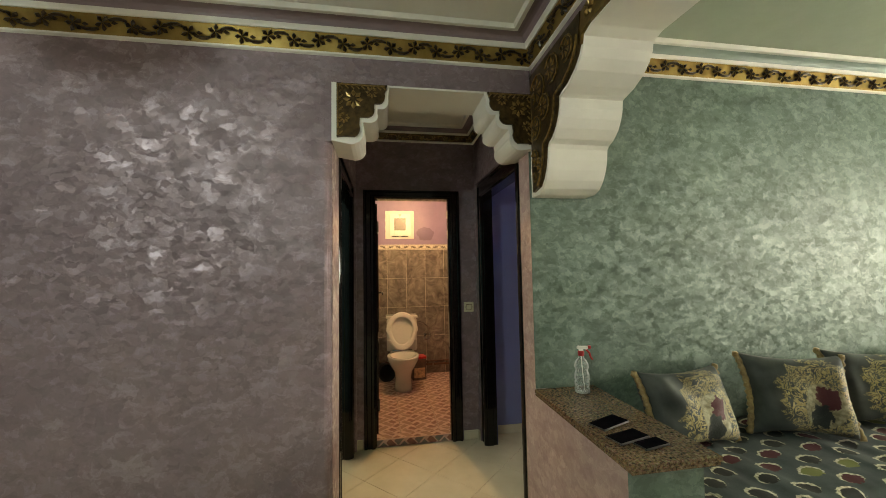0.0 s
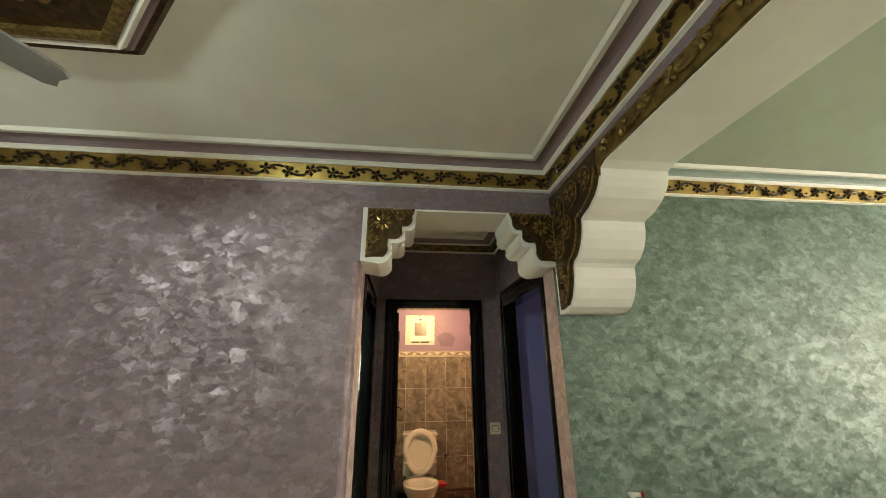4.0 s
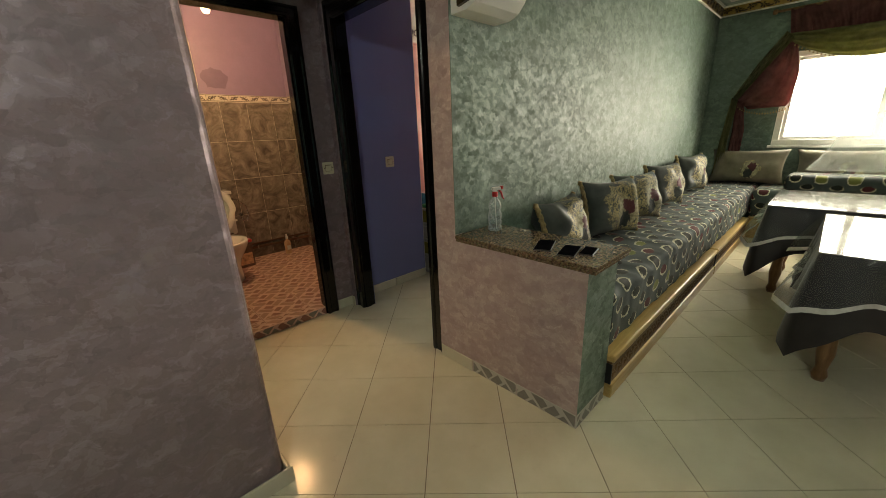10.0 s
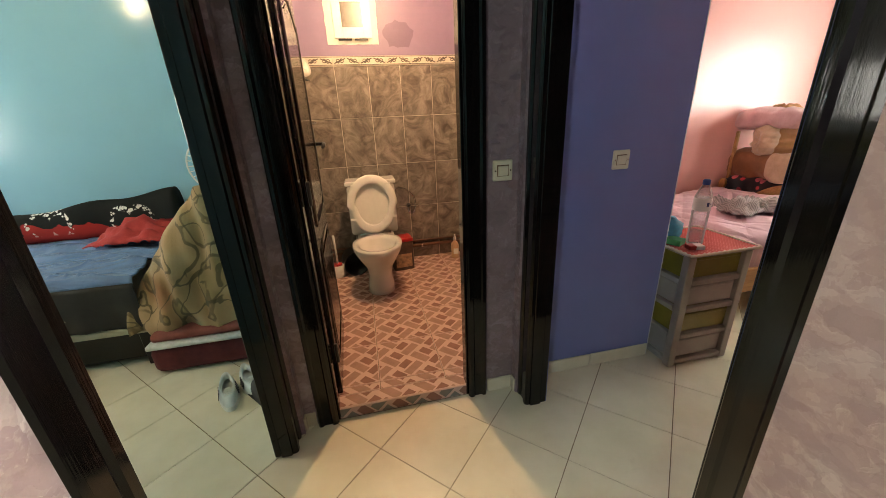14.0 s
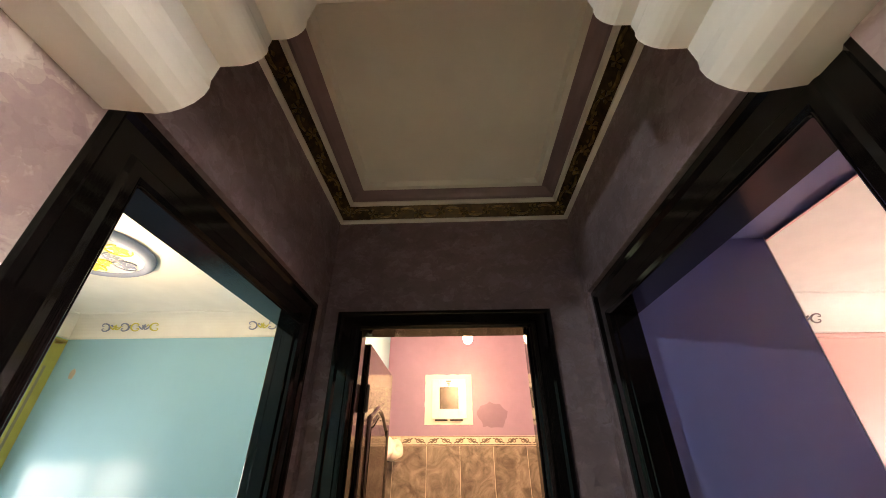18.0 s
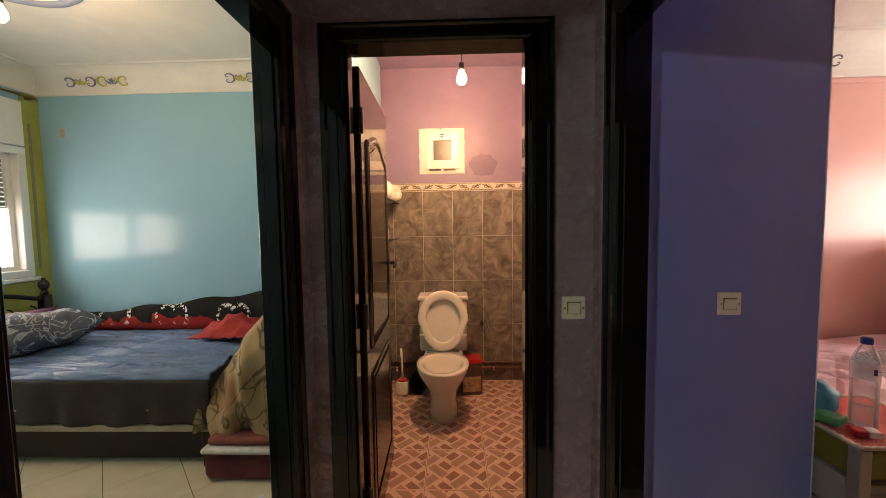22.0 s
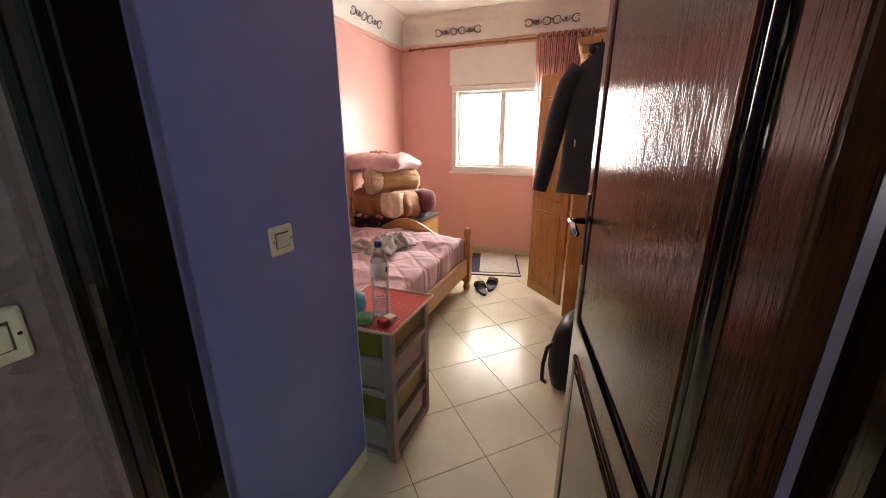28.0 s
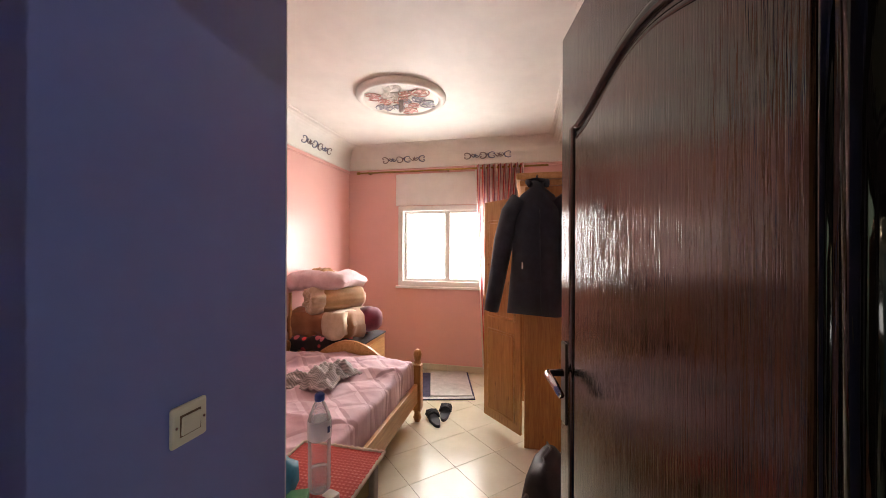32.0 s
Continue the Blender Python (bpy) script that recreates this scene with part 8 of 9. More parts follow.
# stack of folded bedding on a pine chest
chest = thing("nightstand", (0, 0, 0), "pine nightstand with a dark cloth on top", "nightstand")
part("body", boxed(3.98, 4.50, 2.05, 2.44, 0.02, 0.575, 0.006), PINE_Z, chest)
for z0, z1 in ((0.08, 0.30), (0.33, 0.545)):
    d = part("drawer", boxed(3.962, 3.979, 2.09, 2.40, z0, z1, 0.006), PINE, chest)
    bm = bmesh.new()
    lathe(bm, [(0.008, 0), (0.008, 0.012), (0.016, 0.022), (0.0, 0.030)], 12)
    o = part("knob", bm, PINE, d, "", True)
    o.matrix_local = pose(3.962, 2.245, (z0 + z1) / 2, 0, -90, 0)
part("side_drawer_line", boxed(4.02, 4.46, 2.044, 2.049, 0.36, 0.54, 0.003, 1), PINE, chest)
part("dark_cloth", boxed(3.965, 4.515, 2.04, 2.45, 0.577, 0.597, 0.008, 2), cloth("black_knit", (0.02, 0.02, 0.025), (0.05, 0.05, 0.06), 20), chest, "dark cloth", True)
chest2 = thing("chest", (0, 0, 0), "pine chest carrying the folded bedding", "chest")
part("body", boxed(3.92, 4.50, 2.47, 2.785, 0.02, 0.56, 0.006), PINE_Z, chest2)
part("lid", boxed(3.905, 4.515, 2.46, 2.788, 0.562, 0.585, 0.006), PINE, chest2)
part("back_board", boxed(3.90, 3.93, 2.76, 2.785, 0.585, 1.05, 0.006), PINE, chest2, "pine upright board")


def folded(name, place, w, d, h, mats, label, rolls=3, seed=0.0, round_end=0.5):
    """A folded blanket: stacked rounded folds lying along y."""
    root = thing(name, place, label, "blanket", 0, "folded bedding")
    for k in range(rolls):
        bm = bmesh.new()
        hh = h / rolls
        rings = []
        for i in range(33):
            f = i / 32 * 2 - 1
            s = (1 - abs(f) ** 5) ** 0.4 * 0.96 + 0.04
            y = f * d / 2 * (1 - 0.04 * k)
            ring = []
            for a in lin(0, 2 * math.pi, 40, endpoint=False):
                x = math.copysign(abs(math.cos(a)) ** 0.42, math.cos(a)) * w / 2 * (0.92 + 0.08 * s)
                z = math.copysign(abs(math.sin(a)) ** 0.5, math.sin(a)) * hh / 2 * s * 1.16
                n_ = 0.034 * noise.noise((x * 5 + seed, y * 5, z * 5 + k)) + 0.018 * noise.noise((x * 15, y * 13 + seed, z * 15))
                ring.append((x + n_, y + n_, hh * (k + 0.5) + z + n_))
            rings.append(ring)
        loft(bm, rings)
        bmesh.ops.recalc_face_normals(bm, faces=bm.faces)
        part("fold", bm, mats[k % len(mats)], root, "", True)
    return root


def spotted():
    n = Nodes("black_plush_with_coloured_spots")
    v = n.voronoi(11, n.local())
    col = n.voronoi(11, n.local(), out="Color")
    sep = n.add("SeparateColor")
    n.link(col, sep.inputs[0])
    tint = n.ramp(sep.outputs[0], (0.0, (0.55, 0.04, 0.06)), (0.5, (0.60, 0.16, 0.22)), (0.75, (0.55, 0.45, 0.10)))
    tint.node.color_ramp.interpolation = "CONSTANT"
    spot = n.ramp(v, (0.30, 1.0), (0.34, 0.0))
    return n.done(n.mix(spot, (0.012, 0.010, 0.014), tint), 0.85, Sheen_Weight=0.4)


PLUSH_TAN = cloth("tan_plush", (0.42, 0.22, 0.09), (0.58, 0.36, 0.18), 7, 0.85, 0.3, 120, 0.5)
PLUSH_BROWN = cloth("brown_plush", (0.26, 0.11, 0.045), (0.38, 0.19, 0.09), 7, 0.85, 0.3, 120, 0.5)
PLUSH_CREAM = cloth("cream_plush", (0.52, 0.40, 0.26), (0.68, 0.56, 0.40), 14, 0.85, 0.3, 120, 0.5)
PLUSH_WINE = cloth("wine_plush", (0.13, 0.015, 0.04), (0.22, 0.03, 0.07), 9, 0.85, 0.3, 120, 0.5)
PALE_PINK = cloth("pale_pink_duvet", (0.60, 0.38, 0.40), (0.76, 0.58, 0.60), 9, 0.85, 0.4, 120, 0.3)
folded("blanket", (4.14, 2.47, 0.500), 0.50, 0.74, 0.135, (spotted(),), "black plush blanket with red and yellow spots, folded", 1, 0.0)
folded("blanket", (4.15, 2.48, 0.622), 0.50, 0.74, 0.25, (PLUSH_BROWN,), "brown plush blanket folded with a cream lining", 1, 2.0)
folded("blanket", (4.02, 2.28, 0.640), 0.40, 0.23, 0.225, (PLUSH_CREAM,), "cream plush blanket end folded into the stack", 1, 3.0)
cw = thing("cushion", (4.26, 2.13, 0.765), "round wine red plush cushion in the stack", "cushion")
bm = bmesh.new()
lathe(bm, [(0.0, -0.14), (0.06, -0.135), (0.11, -0.09), (0.13, 0.0), (0.11, 0.09), (0.06, 0.135), (0.0, 0.14)], 20)
o = part("cushion_body", bm, PLUSH_WINE, cw, "", True)
o.matrix_local = pose(0, 0, 0, 90, 0, 20)
rl = thing("blanket", (4.08, 2.46, 0.980), "tan plush blanket rolled up with a crumpled cream end", "blanket", 0, "folded bedding")


def crumpled_roll(profile):
    """A slightly flattened roll along z, its rings pleated towards the open end."""
    bm = bmesh.new()
    rings = []
    for z, r, pleat in profile:
        ring = []
        for a in lin(0, 2 * math.pi, 66, endpoint=False):
            k = r * (1 + pleat * math.cos(11 * a + 2 * math.sin(3 * a))) * (1 + 0.10 * noise.noise((2 * math.cos(a), 2 * math.sin(a), z * 7)))
            ring.append((k * math.cos(a) * 1.28, k * math.sin(a) * 1.04, z + 0.02 * noise.noise((3 * math.cos(a), 3 * math.sin(a), z * 9))))
        rings.append(ring)
    loft(bm, rings)
    bmesh.ops.recalc_face_normals(bm, faces=bm.faces)
    return bm


along = Matrix.Rotation(radians(-127), 4, "Z") @ Matrix.Rotation(radians(90), 4, "X")
o = part("roll", crumpled_roll(((-0.34, 0.02, 0.0), (-0.335, 0.09, 0.0), (-0.29, 0.118, 0.0), (-0.14, 0.122, 0.02), (0.0, 0.122, 0.03), (0.10, 0.122, 0.03), (0.13, 0.10, 0.03))), PLUSH_TAN, rl, "", True)
o.matrix_local = along
o = part("pleated_end", crumpled_roll(((0.095, 0.05, 0.0), (0.10, 0.126, 0.03), (0.17, 0.130, 0.05), (0.205, 0.112, 0.09), (0.215, 0.085, 0.14), (0.195, 0.062, 0.20), (0.205, 0.04, 0.22), (0.185, 0.018, 0.1))), PLUSH_CREAM, rl, "crumpled cream plush end", True)
o.matrix_local = along
folded("duvet", (4.14, 2.53, 1.085), 0.50, 0.66, 0.15, (PALE_PINK,), "pale pink folded duvet on the stack", 1, 6.0)
tp = thing("scarf", (4.12, 2.56, 1.215), "small brown patterned scarf on top of the stack", "scarf")
bm = bmesh.new()
sheet(bm, 16, 16, lambda u, v: ((u - 0.5) * 0.26, (v - 0.5) * 0.24, 0.075 * (math.sin(u * math.pi) * math.sin(v * math.pi)) ** 0.6 * (0.8 + 0.7 * noise.noise((u * 5, v * 5, 1))) - 0.005), 0.006)
part("scarf_heap", bm, cloth("brown_print", (0.22, 0.09, 0.03), (0.46, 0.24, 0.10), 24), tp, "", True)

# drawer tower
tower = thing("drawer_tower", (0, 0, 0), "grey plastic drawer tower with grey and olive drawers", "drawer unit")
GREY_PL = plain("grey_plastic", (0.36, 0.33, 0.30), 0.45, 0, 0.05, 20, 0.05)
# olive darkened so the shade of the drawer recess is in its colour
OLIVE_PL = plain("olive_translucent_plastic", (0.22, 0.19, 0.03), 0.35, 0, 0.08, 15, 0.03)
X0, X1, Y0, Y1 = 1.862, 2.235, 1.165, 1.50
PW = 0.042
for x in (X0, X1 - PW):
    for y in (Y0, Y1 - PW):
        part("post", boxed(x, x + PW, y, y + PW, 0.0, 0.632, 0.006, 2), GREY_PL, tower)
part("top_plate", boxed(X0 - 0.004, X1 + 0.004, Y0 - 0.004, Y1 + 0.004, 0.632, 0.648, 0.004, 1), GREY_PL, tower)
for k in range(4):
    z0 = 0.012 + 0.156 * k
    m_ = GREY_PL if k % 2 == 0 else OLIVE_PL
    d = part("drawer", boxed(X0 + 0.020, X1 - 0.020, Y0 + 0.024, Y1 - 0.012, z0 + 0.030, z0 + 0.146, 0.006), m_, tower, "olive drawer" if k % 2 else "grey drawer")
    part("drawer_lip", boxed(X0 + 0.055, X1 - 0.055, Y0 + 0.014, Y0 + 0.0238, z0 + 0.126, z0 + 0.142, 0.003, 1), m_, d)
    part("cross_rail", boxed(X0 + PW, X1 - PW, Y0 + 0.001, Y0 + 0.030, z0, z0 + 0.028, 0.004, 1), GREY_PL, tower)
    part("side_rail", boxed(X0 + 0.001, X0 + 0.028, Y0 + PW, Y1 - PW, z0, z0 + 0.028, 0.004, 1), GREY_PL, tower)
    part("side_rail", boxed(X1 - 0.028, X1 - 0.001, Y0 + PW, Y1 - PW, z0, z0 + 0.028, 0.004, 1), GREY_PL, tower)


def crochet():
    n = Nodes("red_crochet_mat")
    v = n.voronoi(62, n.local(), rand=0.08)
    c = n.ramp(v, (0.22, (0.86, 0.62, 0.55)), (0.36, (0.76, 0.22, 0.18)), (0.62, (0.55, 0.09, 0.075)))
    return n.done(c, 0.9, n.bump(v, -1.0, 0.006))


mat_ = thing("crochet_mat", (0, 0, 0), "red crocheted mat with a cream edge on the drawer tower", "mat")
bm = bmesh.new()
sheet(bm, 48, 44, lambda u, v: (X0 - 0.012 + (X1 - X0 + 0.024) * u, Y0 - 0.014 + (Y1 - Y0 + 0.02) * v, 0.651 + 0.004 * abs(math.sin(u * 48 * 1.57) * math.sin(v * 44 * 1.57)) + 0.002 * noise.noise((u * 5, v * 5, 0))), 0.003)
part("mat", bm, crochet(), mat_, "", True)
bm = bmesh.new()
CREAM_YARN = cloth("cream_yarn", (0.58, 0.48, 0.36), (0.74, 0.65, 0.52), 40, 0.9, 0.4)
loop = [(X0 - 0.016, Y0 - 0.018), (X1 + 0.016, Y0 - 0.018), (X1 + 0.016, Y1 + 0.01), (X0 - 0.016, Y1 + 0.01)]
pts, rr = [], []
for i in range(4):
    a, b = loop[i], loop[(i + 1) % 4]
    for k in range(28):
        f = k / 28
        pts.append((a[0] + (b[0] - a[0]) * f, a[1] + (b[1] - a[1]) * f, 0.652 + 0.002 * (k % 2)))
        rr.append(0.0055 + 0.0025 * (k % 2))
pts.append(pts[0])
rr.append(rr[0])
tube(bm, pts, rr, 6)
part("edging", bm, CREAM_YARN, mat_, "cream crocheted edge", True)


def water_bottle(place):
    root = thing("water_bottle", place, "clear ribbed plastic water bottle with a blue cap", "bottle")
    prof = [(0.0, 0.002), (0.030, 0.0), (0.036, 0.006)]
    for k in range(9):
        z = 0.02 + 0.018 * k
        prof += [(0.038, z), (0.0365, z + 0.009)]
    prof += [(0.038, 0.19), (0.038, 0.235), (0.034, 0.255), (0.022, 0.285), (0.014, 0.300), (0.0135, 0.312)]
    bm = bmesh.new()
    lathe(bm, prof, 24, caps=False)
    part("bottle_body", bm, BOTTLE, root, "", True)
    bm = bmesh.new()
    lathe(bm, [(0.0, 0.004), (0.034, 0.005), (0.0355, 0.07), (0.0, 0.0705)], 20)
    part("water", bm, WATER, root, "clear water", True)
    bm = bmesh.new()
    lathe(bm, [(0.0385, 0.178), (0.0388, 0.18), (0.0388, 0.238), (0.0385, 0.24)], 24, caps=False)
    lab = part("label_band", bm, clear_plastic("white_bottle_label", (0.95, 0.96, 0.98), 0.72, 0.9), root, "white printed label", True)
    # the mark on the label as plain strokes
    bm = bmesh.new()
    for a0, a1, z0, z1 in ((-1.2, -0.9, 0.20, 0.205), (-1.5, -1.1, 0.212, 0.215), (-0.85, -0.7, 0.195, 0.222), (-0.6, -0.3, 0.20, 0.206), (-1.9, -1.6, 0.20, 0.222)):
        sheet(bm, 5, 1, lambda u, v: (0.0394 * math.cos(a0 + (a1 - a0) * u), 0.0394 * math.sin(a0 + (a1 - a0) * u), z0 + (z1 - z0) * v))
    part("label_marks", bm, plain("dark_blue_print", (0.03, 0.05, 0.16), 0.4), lab, "dark blue strokes")
    bm = bmesh.new()
    lathe(bm, [(0.0155, 0.302), (0.0165, 0.304), (0.0165, 0.322), (0.012, 0.327), (0.0, 0.327)], 18)
    part("cap", bm, plain("blue_cap_plastic", (0.02, 0.06, 0.30), 0.35), root, "blue screw cap", True)


water_bottle((1.985, 1.275, 0.657))
bg = thing("bag", (1.935, 1.40, 0.66), "crumpled turquoise bag on the drawer tower", "bag")
bm = bmesh.new()
lathe(bm, [(0.0, 0.0), (0.055, 0.0), (0.07, 0.03), (0.062, 0.075), (0.04, 0.105), (0.0, 0.115)], 18)
for v in bm.verts:
    v.co *= 1 + 0.25 * noise.noise(v.co * 22)
part("bag_body", bm, plain("turquoise_cloth", (0.03, 0.19, 0.27), 0.6, 0, 0.3, 20, 0.3), bg, "", True)
gp = thing("box", (1.905, 1.30, 0.658), "small green packet on the drawer tower", "packet", 25)
part("packet", boxed(-0.04, 0.03, -0.03, 0.05, 0.0, 0.03, 0.005), plain("green_packet", (0.05, 0.28, 0.10), 0.4, 0, 0.2, 30), gp)
rp = thing("packet", (1.925, 1.215, 0.658), "small red and white packet on the mat", "packet", -15)
part("red_half", boxed(-0.035, 0.0, -0.022, 0.022, 0.0, 0.022, 0.004), RED_PLASTIC, rp)
part("white_half", boxed(0.0005, 0.04, -0.022, 0.022, 0.0, 0.022, 0.004), WHITE_PLASTIC, rp)

# wardrobe with its door ajar and a jacket over it
wd = thing("wardrobe", (0, 0, 0), "honey pine wardrobe with one panelled door ajar", "wardrobe")
WX0, WX1, WY0, WY1, WH = 3.62, 4.85, 0.16, 0.60, 1.93
part("near_side", boxed(WX0, WX0 + 0.025, WY0, WY1, 0.0, WH, 0.004, 1), PINE_Z, wd)
part("far_side", boxed(WX1 - 0.025, WX1, WY0, WY1, 0.0, WH, 0.004, 1), PINE_Z, wd)
part("back", boxed(WX0 + 0.026, WX1 - 0.026, WY0, WY0 + 0.012, 0.05, WH), PINE_Z, wd)
part("plinth", boxed(WX0 + 0.026, WX1 - 0.026, WY0 + 0.02, WY1 - 0.03, 0.0, 0.08), PINE, wd)
part("shelf", boxed(WX0 + 0.026, WX1 - 0.026, WY0 + 0.013, WY1 - 0.04, 1.55, 1.57), PINE, wd)
crown = part("crown_moulding", boxed(WX0 - 0.03, WX1 + 0.03, WY0, WY1 + 0.04, WH + 0.001, WH + 0.045, 0.010), PINE, wd)
part("crown_cornice", boxed(WX0 - 0.055, WX1 + 0.055, WY0, WY1 + 0.065, WH + 0.046, WH + 0.095, 0.012), PINE, crown)


def wardrobe_door(m, w):
    d = part("door", bmesh.new(), PINE_Z, wd, "panelled pine door")
    bm = boxed(0, w, -0.011, 0.011, 0.085, 1.86, 0.004, 1)
    bm.to_mesh(d.data)
    bm.free()
    d.matrix_world = m
    for z0, z1 in ((0.16, 0.82), (0.92, 1.70)):
        for s in (-1, 1):
            p = part("door_panel", boxed(0.075, w - 0.075, min(s * 0.0115, s * 0.019), max(s * 0.0115, s * 0.019), z0 + 0.02, z1 - 0.02, 0.006), PINE_Z, d)
            bm = bmesh.new()
            tube(bm, [(0.062, s * 0.012, z0), (w - 0.062, s * 0.012, z0), (w - 0.062, s * 0.012, z1), (0.062, s * 0.012, z1), (0.062, s * 0.012, z0)], 0.008, 6)
            part("panel_moulding", bm, PINE, d, "", True)
    bm = bmesh.new()
    for k in range(7):
        a = math.pi * k / 6
        tube(bm, [(w / 2, -0.014, 1.765), (w / 2 + 0.07 * math.cos(a), -0.016, 1.765 + 0.03 * math.sin(a))], 0.007, 5)
    part("carved_fan", bm, PINE, d, "carved fan ornament")
    bm = bmesh.new()
    lathe(bm, [(0.006, 0.0), (0.006, 0.014), (0.013, 0.022), (0.0, 0.03)], 10)
    o = part("knob", bm, BRASS, d, "brass knob", True)
    o.matrix_local = pose(w - 0.035, -0.011, 0.93, 90, 0, 0)


wardrobe_door(pose(WX0 + 0.01, WY1 + 0.022, 0, 0, 0, 44), 0.44)
wardrobe_door(pose(WX1 - 0.01, WY1 + 0.014, 0, 0, 0, 180), 0.58)


def jacket(m):
    root = thing("jacket", (0, 0, 0), "dark navy jacket hanging at the wardrobe side", "jacket")
    NAVY = cloth("dark_navy_jacket_cloth", (0.006, 0.010, 0.020), (0.016, 0.024, 0.042), 14, 0.75, 0.35, 250, 0.2)
    bm = bmesh.new()
    rings = []
    for z, w, d, cx in ((0.0, 0.215, 0.10, 0.0), (-0.03, 0.225, 0.10, 0.0), (0.15, 0.22, 0.105, 0.0), (0.40, 0.20, 0.11, 0.0), (0.60, 0.195, 0.11, 0.0), (0.74, 0.185, 0.10, 0.0), (0.83, 0.13, 0.075, 0.0), (0.88, 0.06, 0.055, 0.0), (0.92, 0.055, 0.05, 0.0))[1:]:
        ring = []
        for a in lin(0, 2 * math.pi, 30, endpoint=False):
            k = 1 + 0.05 * math.sin(3 * a + z * 7) + 0.05 * noise.noise((math.cos(a) * 2, math.sin(a) * 2, z * 4))
            ring.append((cx + w * k * math.cos(a), d * k * math.sin(a), z + 0.012 * math.sin(2 * a)))
        rings.append(ring)
    loft(bm, rings)
    bmesh.ops.recalc_face_normals(bm, faces=bm.faces)
    part("jacket_body", bm, NAVY, root, "", True)
    for s in (-1, 1):
        bm = bmesh.new()
        pts = [(s * 0.13, 0.0, 0.80), (s * 0.20, 0.01, 0.70), (s * 0.255, 0.015, 0.50), (s * 0.30, 0.02, 0.28), (s * 0.335, 0.02, 0.08), (s * 0.352, 0.02, -0.02)]
        tube(bm, pts, [0.075, 0.085, 0.078, 0.068, 0.060, 0.058], 14)
        for v in bm.verts:
            v.co += 0.012 * Vector((noise.noise(v.co * 9), noise.noise(v.co * 9 + Vector((5, 0, 0))), 0))
        part("sleeve", bm, NAVY, root, "", True)
    bm = bmesh.new()
    tube(bm, [(-0.06, -0.04, 0.90), (-0.075, 0.01, 0.93), (0.0, 0.06, 0.95), (0.075, 0.01, 0.93), (0.06, -0.04, 0.90)], 0.022, 8)
    part("collar", bm, NAVY, root, "", True)
    bm = bmesh.new()
    tube(bm, [(0.01, -0.107, 0.0), (0.005, -0.118, 0.4), (0.0, -0.108, 0.72)], 0.004, 5)
    part("zip", bm, NAVY, root)
    part("logo_tag", boxed(-0.13, -0.12, -0.105, -0.10, 0.30, 0.345), WHITE_PLASTIC, root, "small white tag")
    bm = bmesh.new()
    tube(bm, [(0, 0.02, 0.93), (0, 0.03, 0.985), (0, 0.07, 0.975)], 0.004, 6)
    part("hanging_loop", bm, NAVY, root)
    root.matrix_world = m


jacket(pose(3.495, 0.515, 1.05, 0, 0, -84) @ Matrix.Diagonal((0.90, 0.95, 0.96, 1)))

bagb = thing("bag", (2.79, 0.485, 0.0), "slumped black soft bag with a handle loop standing on the floor", "bag", -12)
BAGC = cloth("black_nylon", (0.010, 0.010, 0.012), (0.028, 0.026, 0.028), 16, 0.5, 0.3)
bm = bmesh.new()
rings = []
for z, w, d in ((0.0, 0.14, 0.08), (0.02, 0.17, 0.105), (0.12, 0.185, 0.12), (0.24, 0.18, 0.115), (0.33, 0.165, 0.095), (0.39, 0.15, 0.07), (0.42, 0.125, 0.04), (0.425, 0.09, 0.02)):
    ring = []
    for a in lin(0, 2 * math.pi, 34, endpoint=False):
        k = 1 + 0.07 * noise.noise((math.cos(a) * 1.6, math.sin(a) * 1.6, z * 7)) + 0.035 * math.sin(5 * a + 11 * z)
        ring.append((w * k * math.copysign(abs(math.cos(a)) ** 0.75, math.cos(a)), d * k * math.copysign(abs(math.sin(a)) ** 0.75, math.sin(a)), z + 0.02 * noise.noise((math.cos(a), math.sin(a), z * 6)) * min(1.0, z * 8)))
    rings.append(ring)
loft(bm, rings)
bmesh.ops.recalc_face_normals(bm, faces=bm.faces)
part("bag_body", bm, BAGC, bagb, "", True)
bm = bmesh.new()
tube(bm, [(-0.13, -0.02, 0.424), (-0.05, 0.01, 0.437), (0.05, -0.01, 0.437), (0.13, 0.02, 0.424)], 0.006, 6)
part("zip", bm, plain("dark_zip", (0.05, 0.05, 0.055), 0.4, 0.4), bagb, "dark zip along the top", True)
for sgn in (-1, 1):
    bm = bmesh.new()
    tube(bm, [(-0.16, sgn * 0.07, 0.30), (-0.235, sgn * 0.085, 0.30), (-0.275, sgn * 0.09, 0.22), (-0.27, sgn * 0.09, 0.12), (-0.215, sgn * 0.085, 0.07)], 0.011, 7)
    part("handle_loop", bm, BAGC, bagb, "black webbing loop", True)
part("red_tag", boxed(-0.06, 0.01, -0.122, -0.112, 0.28, 0.32, 0.003, 1), plain("dull_red_patch", (0.16, 0.03, 0.03), 0.6), bagb, "dull red patch")

rug = thing("rug", (0, 0, 0), "folded grey prayer rug with a dark blue border", "rug")
RUG = cloth("pale_grey_rug", (0.46, 0.44, 0.41), (0.62, 0.59, 0.55), 20, 0.95, 0.5, 180)
RUGB = cloth("dark_blue_rug_border", (0.035, 0.035, 0.075), (0.08, 0.075, 0.13), 20, 0.95, 0.5, 180)
part("lower_fold", boxed(-0.38, 0.38, -0.27, 0.27, 0.001, 0.012, 0.004, 1), RUGB, rug, "dark blue border side")
part("upper_fold", boxed(-0.32, 0.38, -0.25, 0.17, 0.0125, 0.024, 0.004, 1), RUG, rug, "pale grey side")
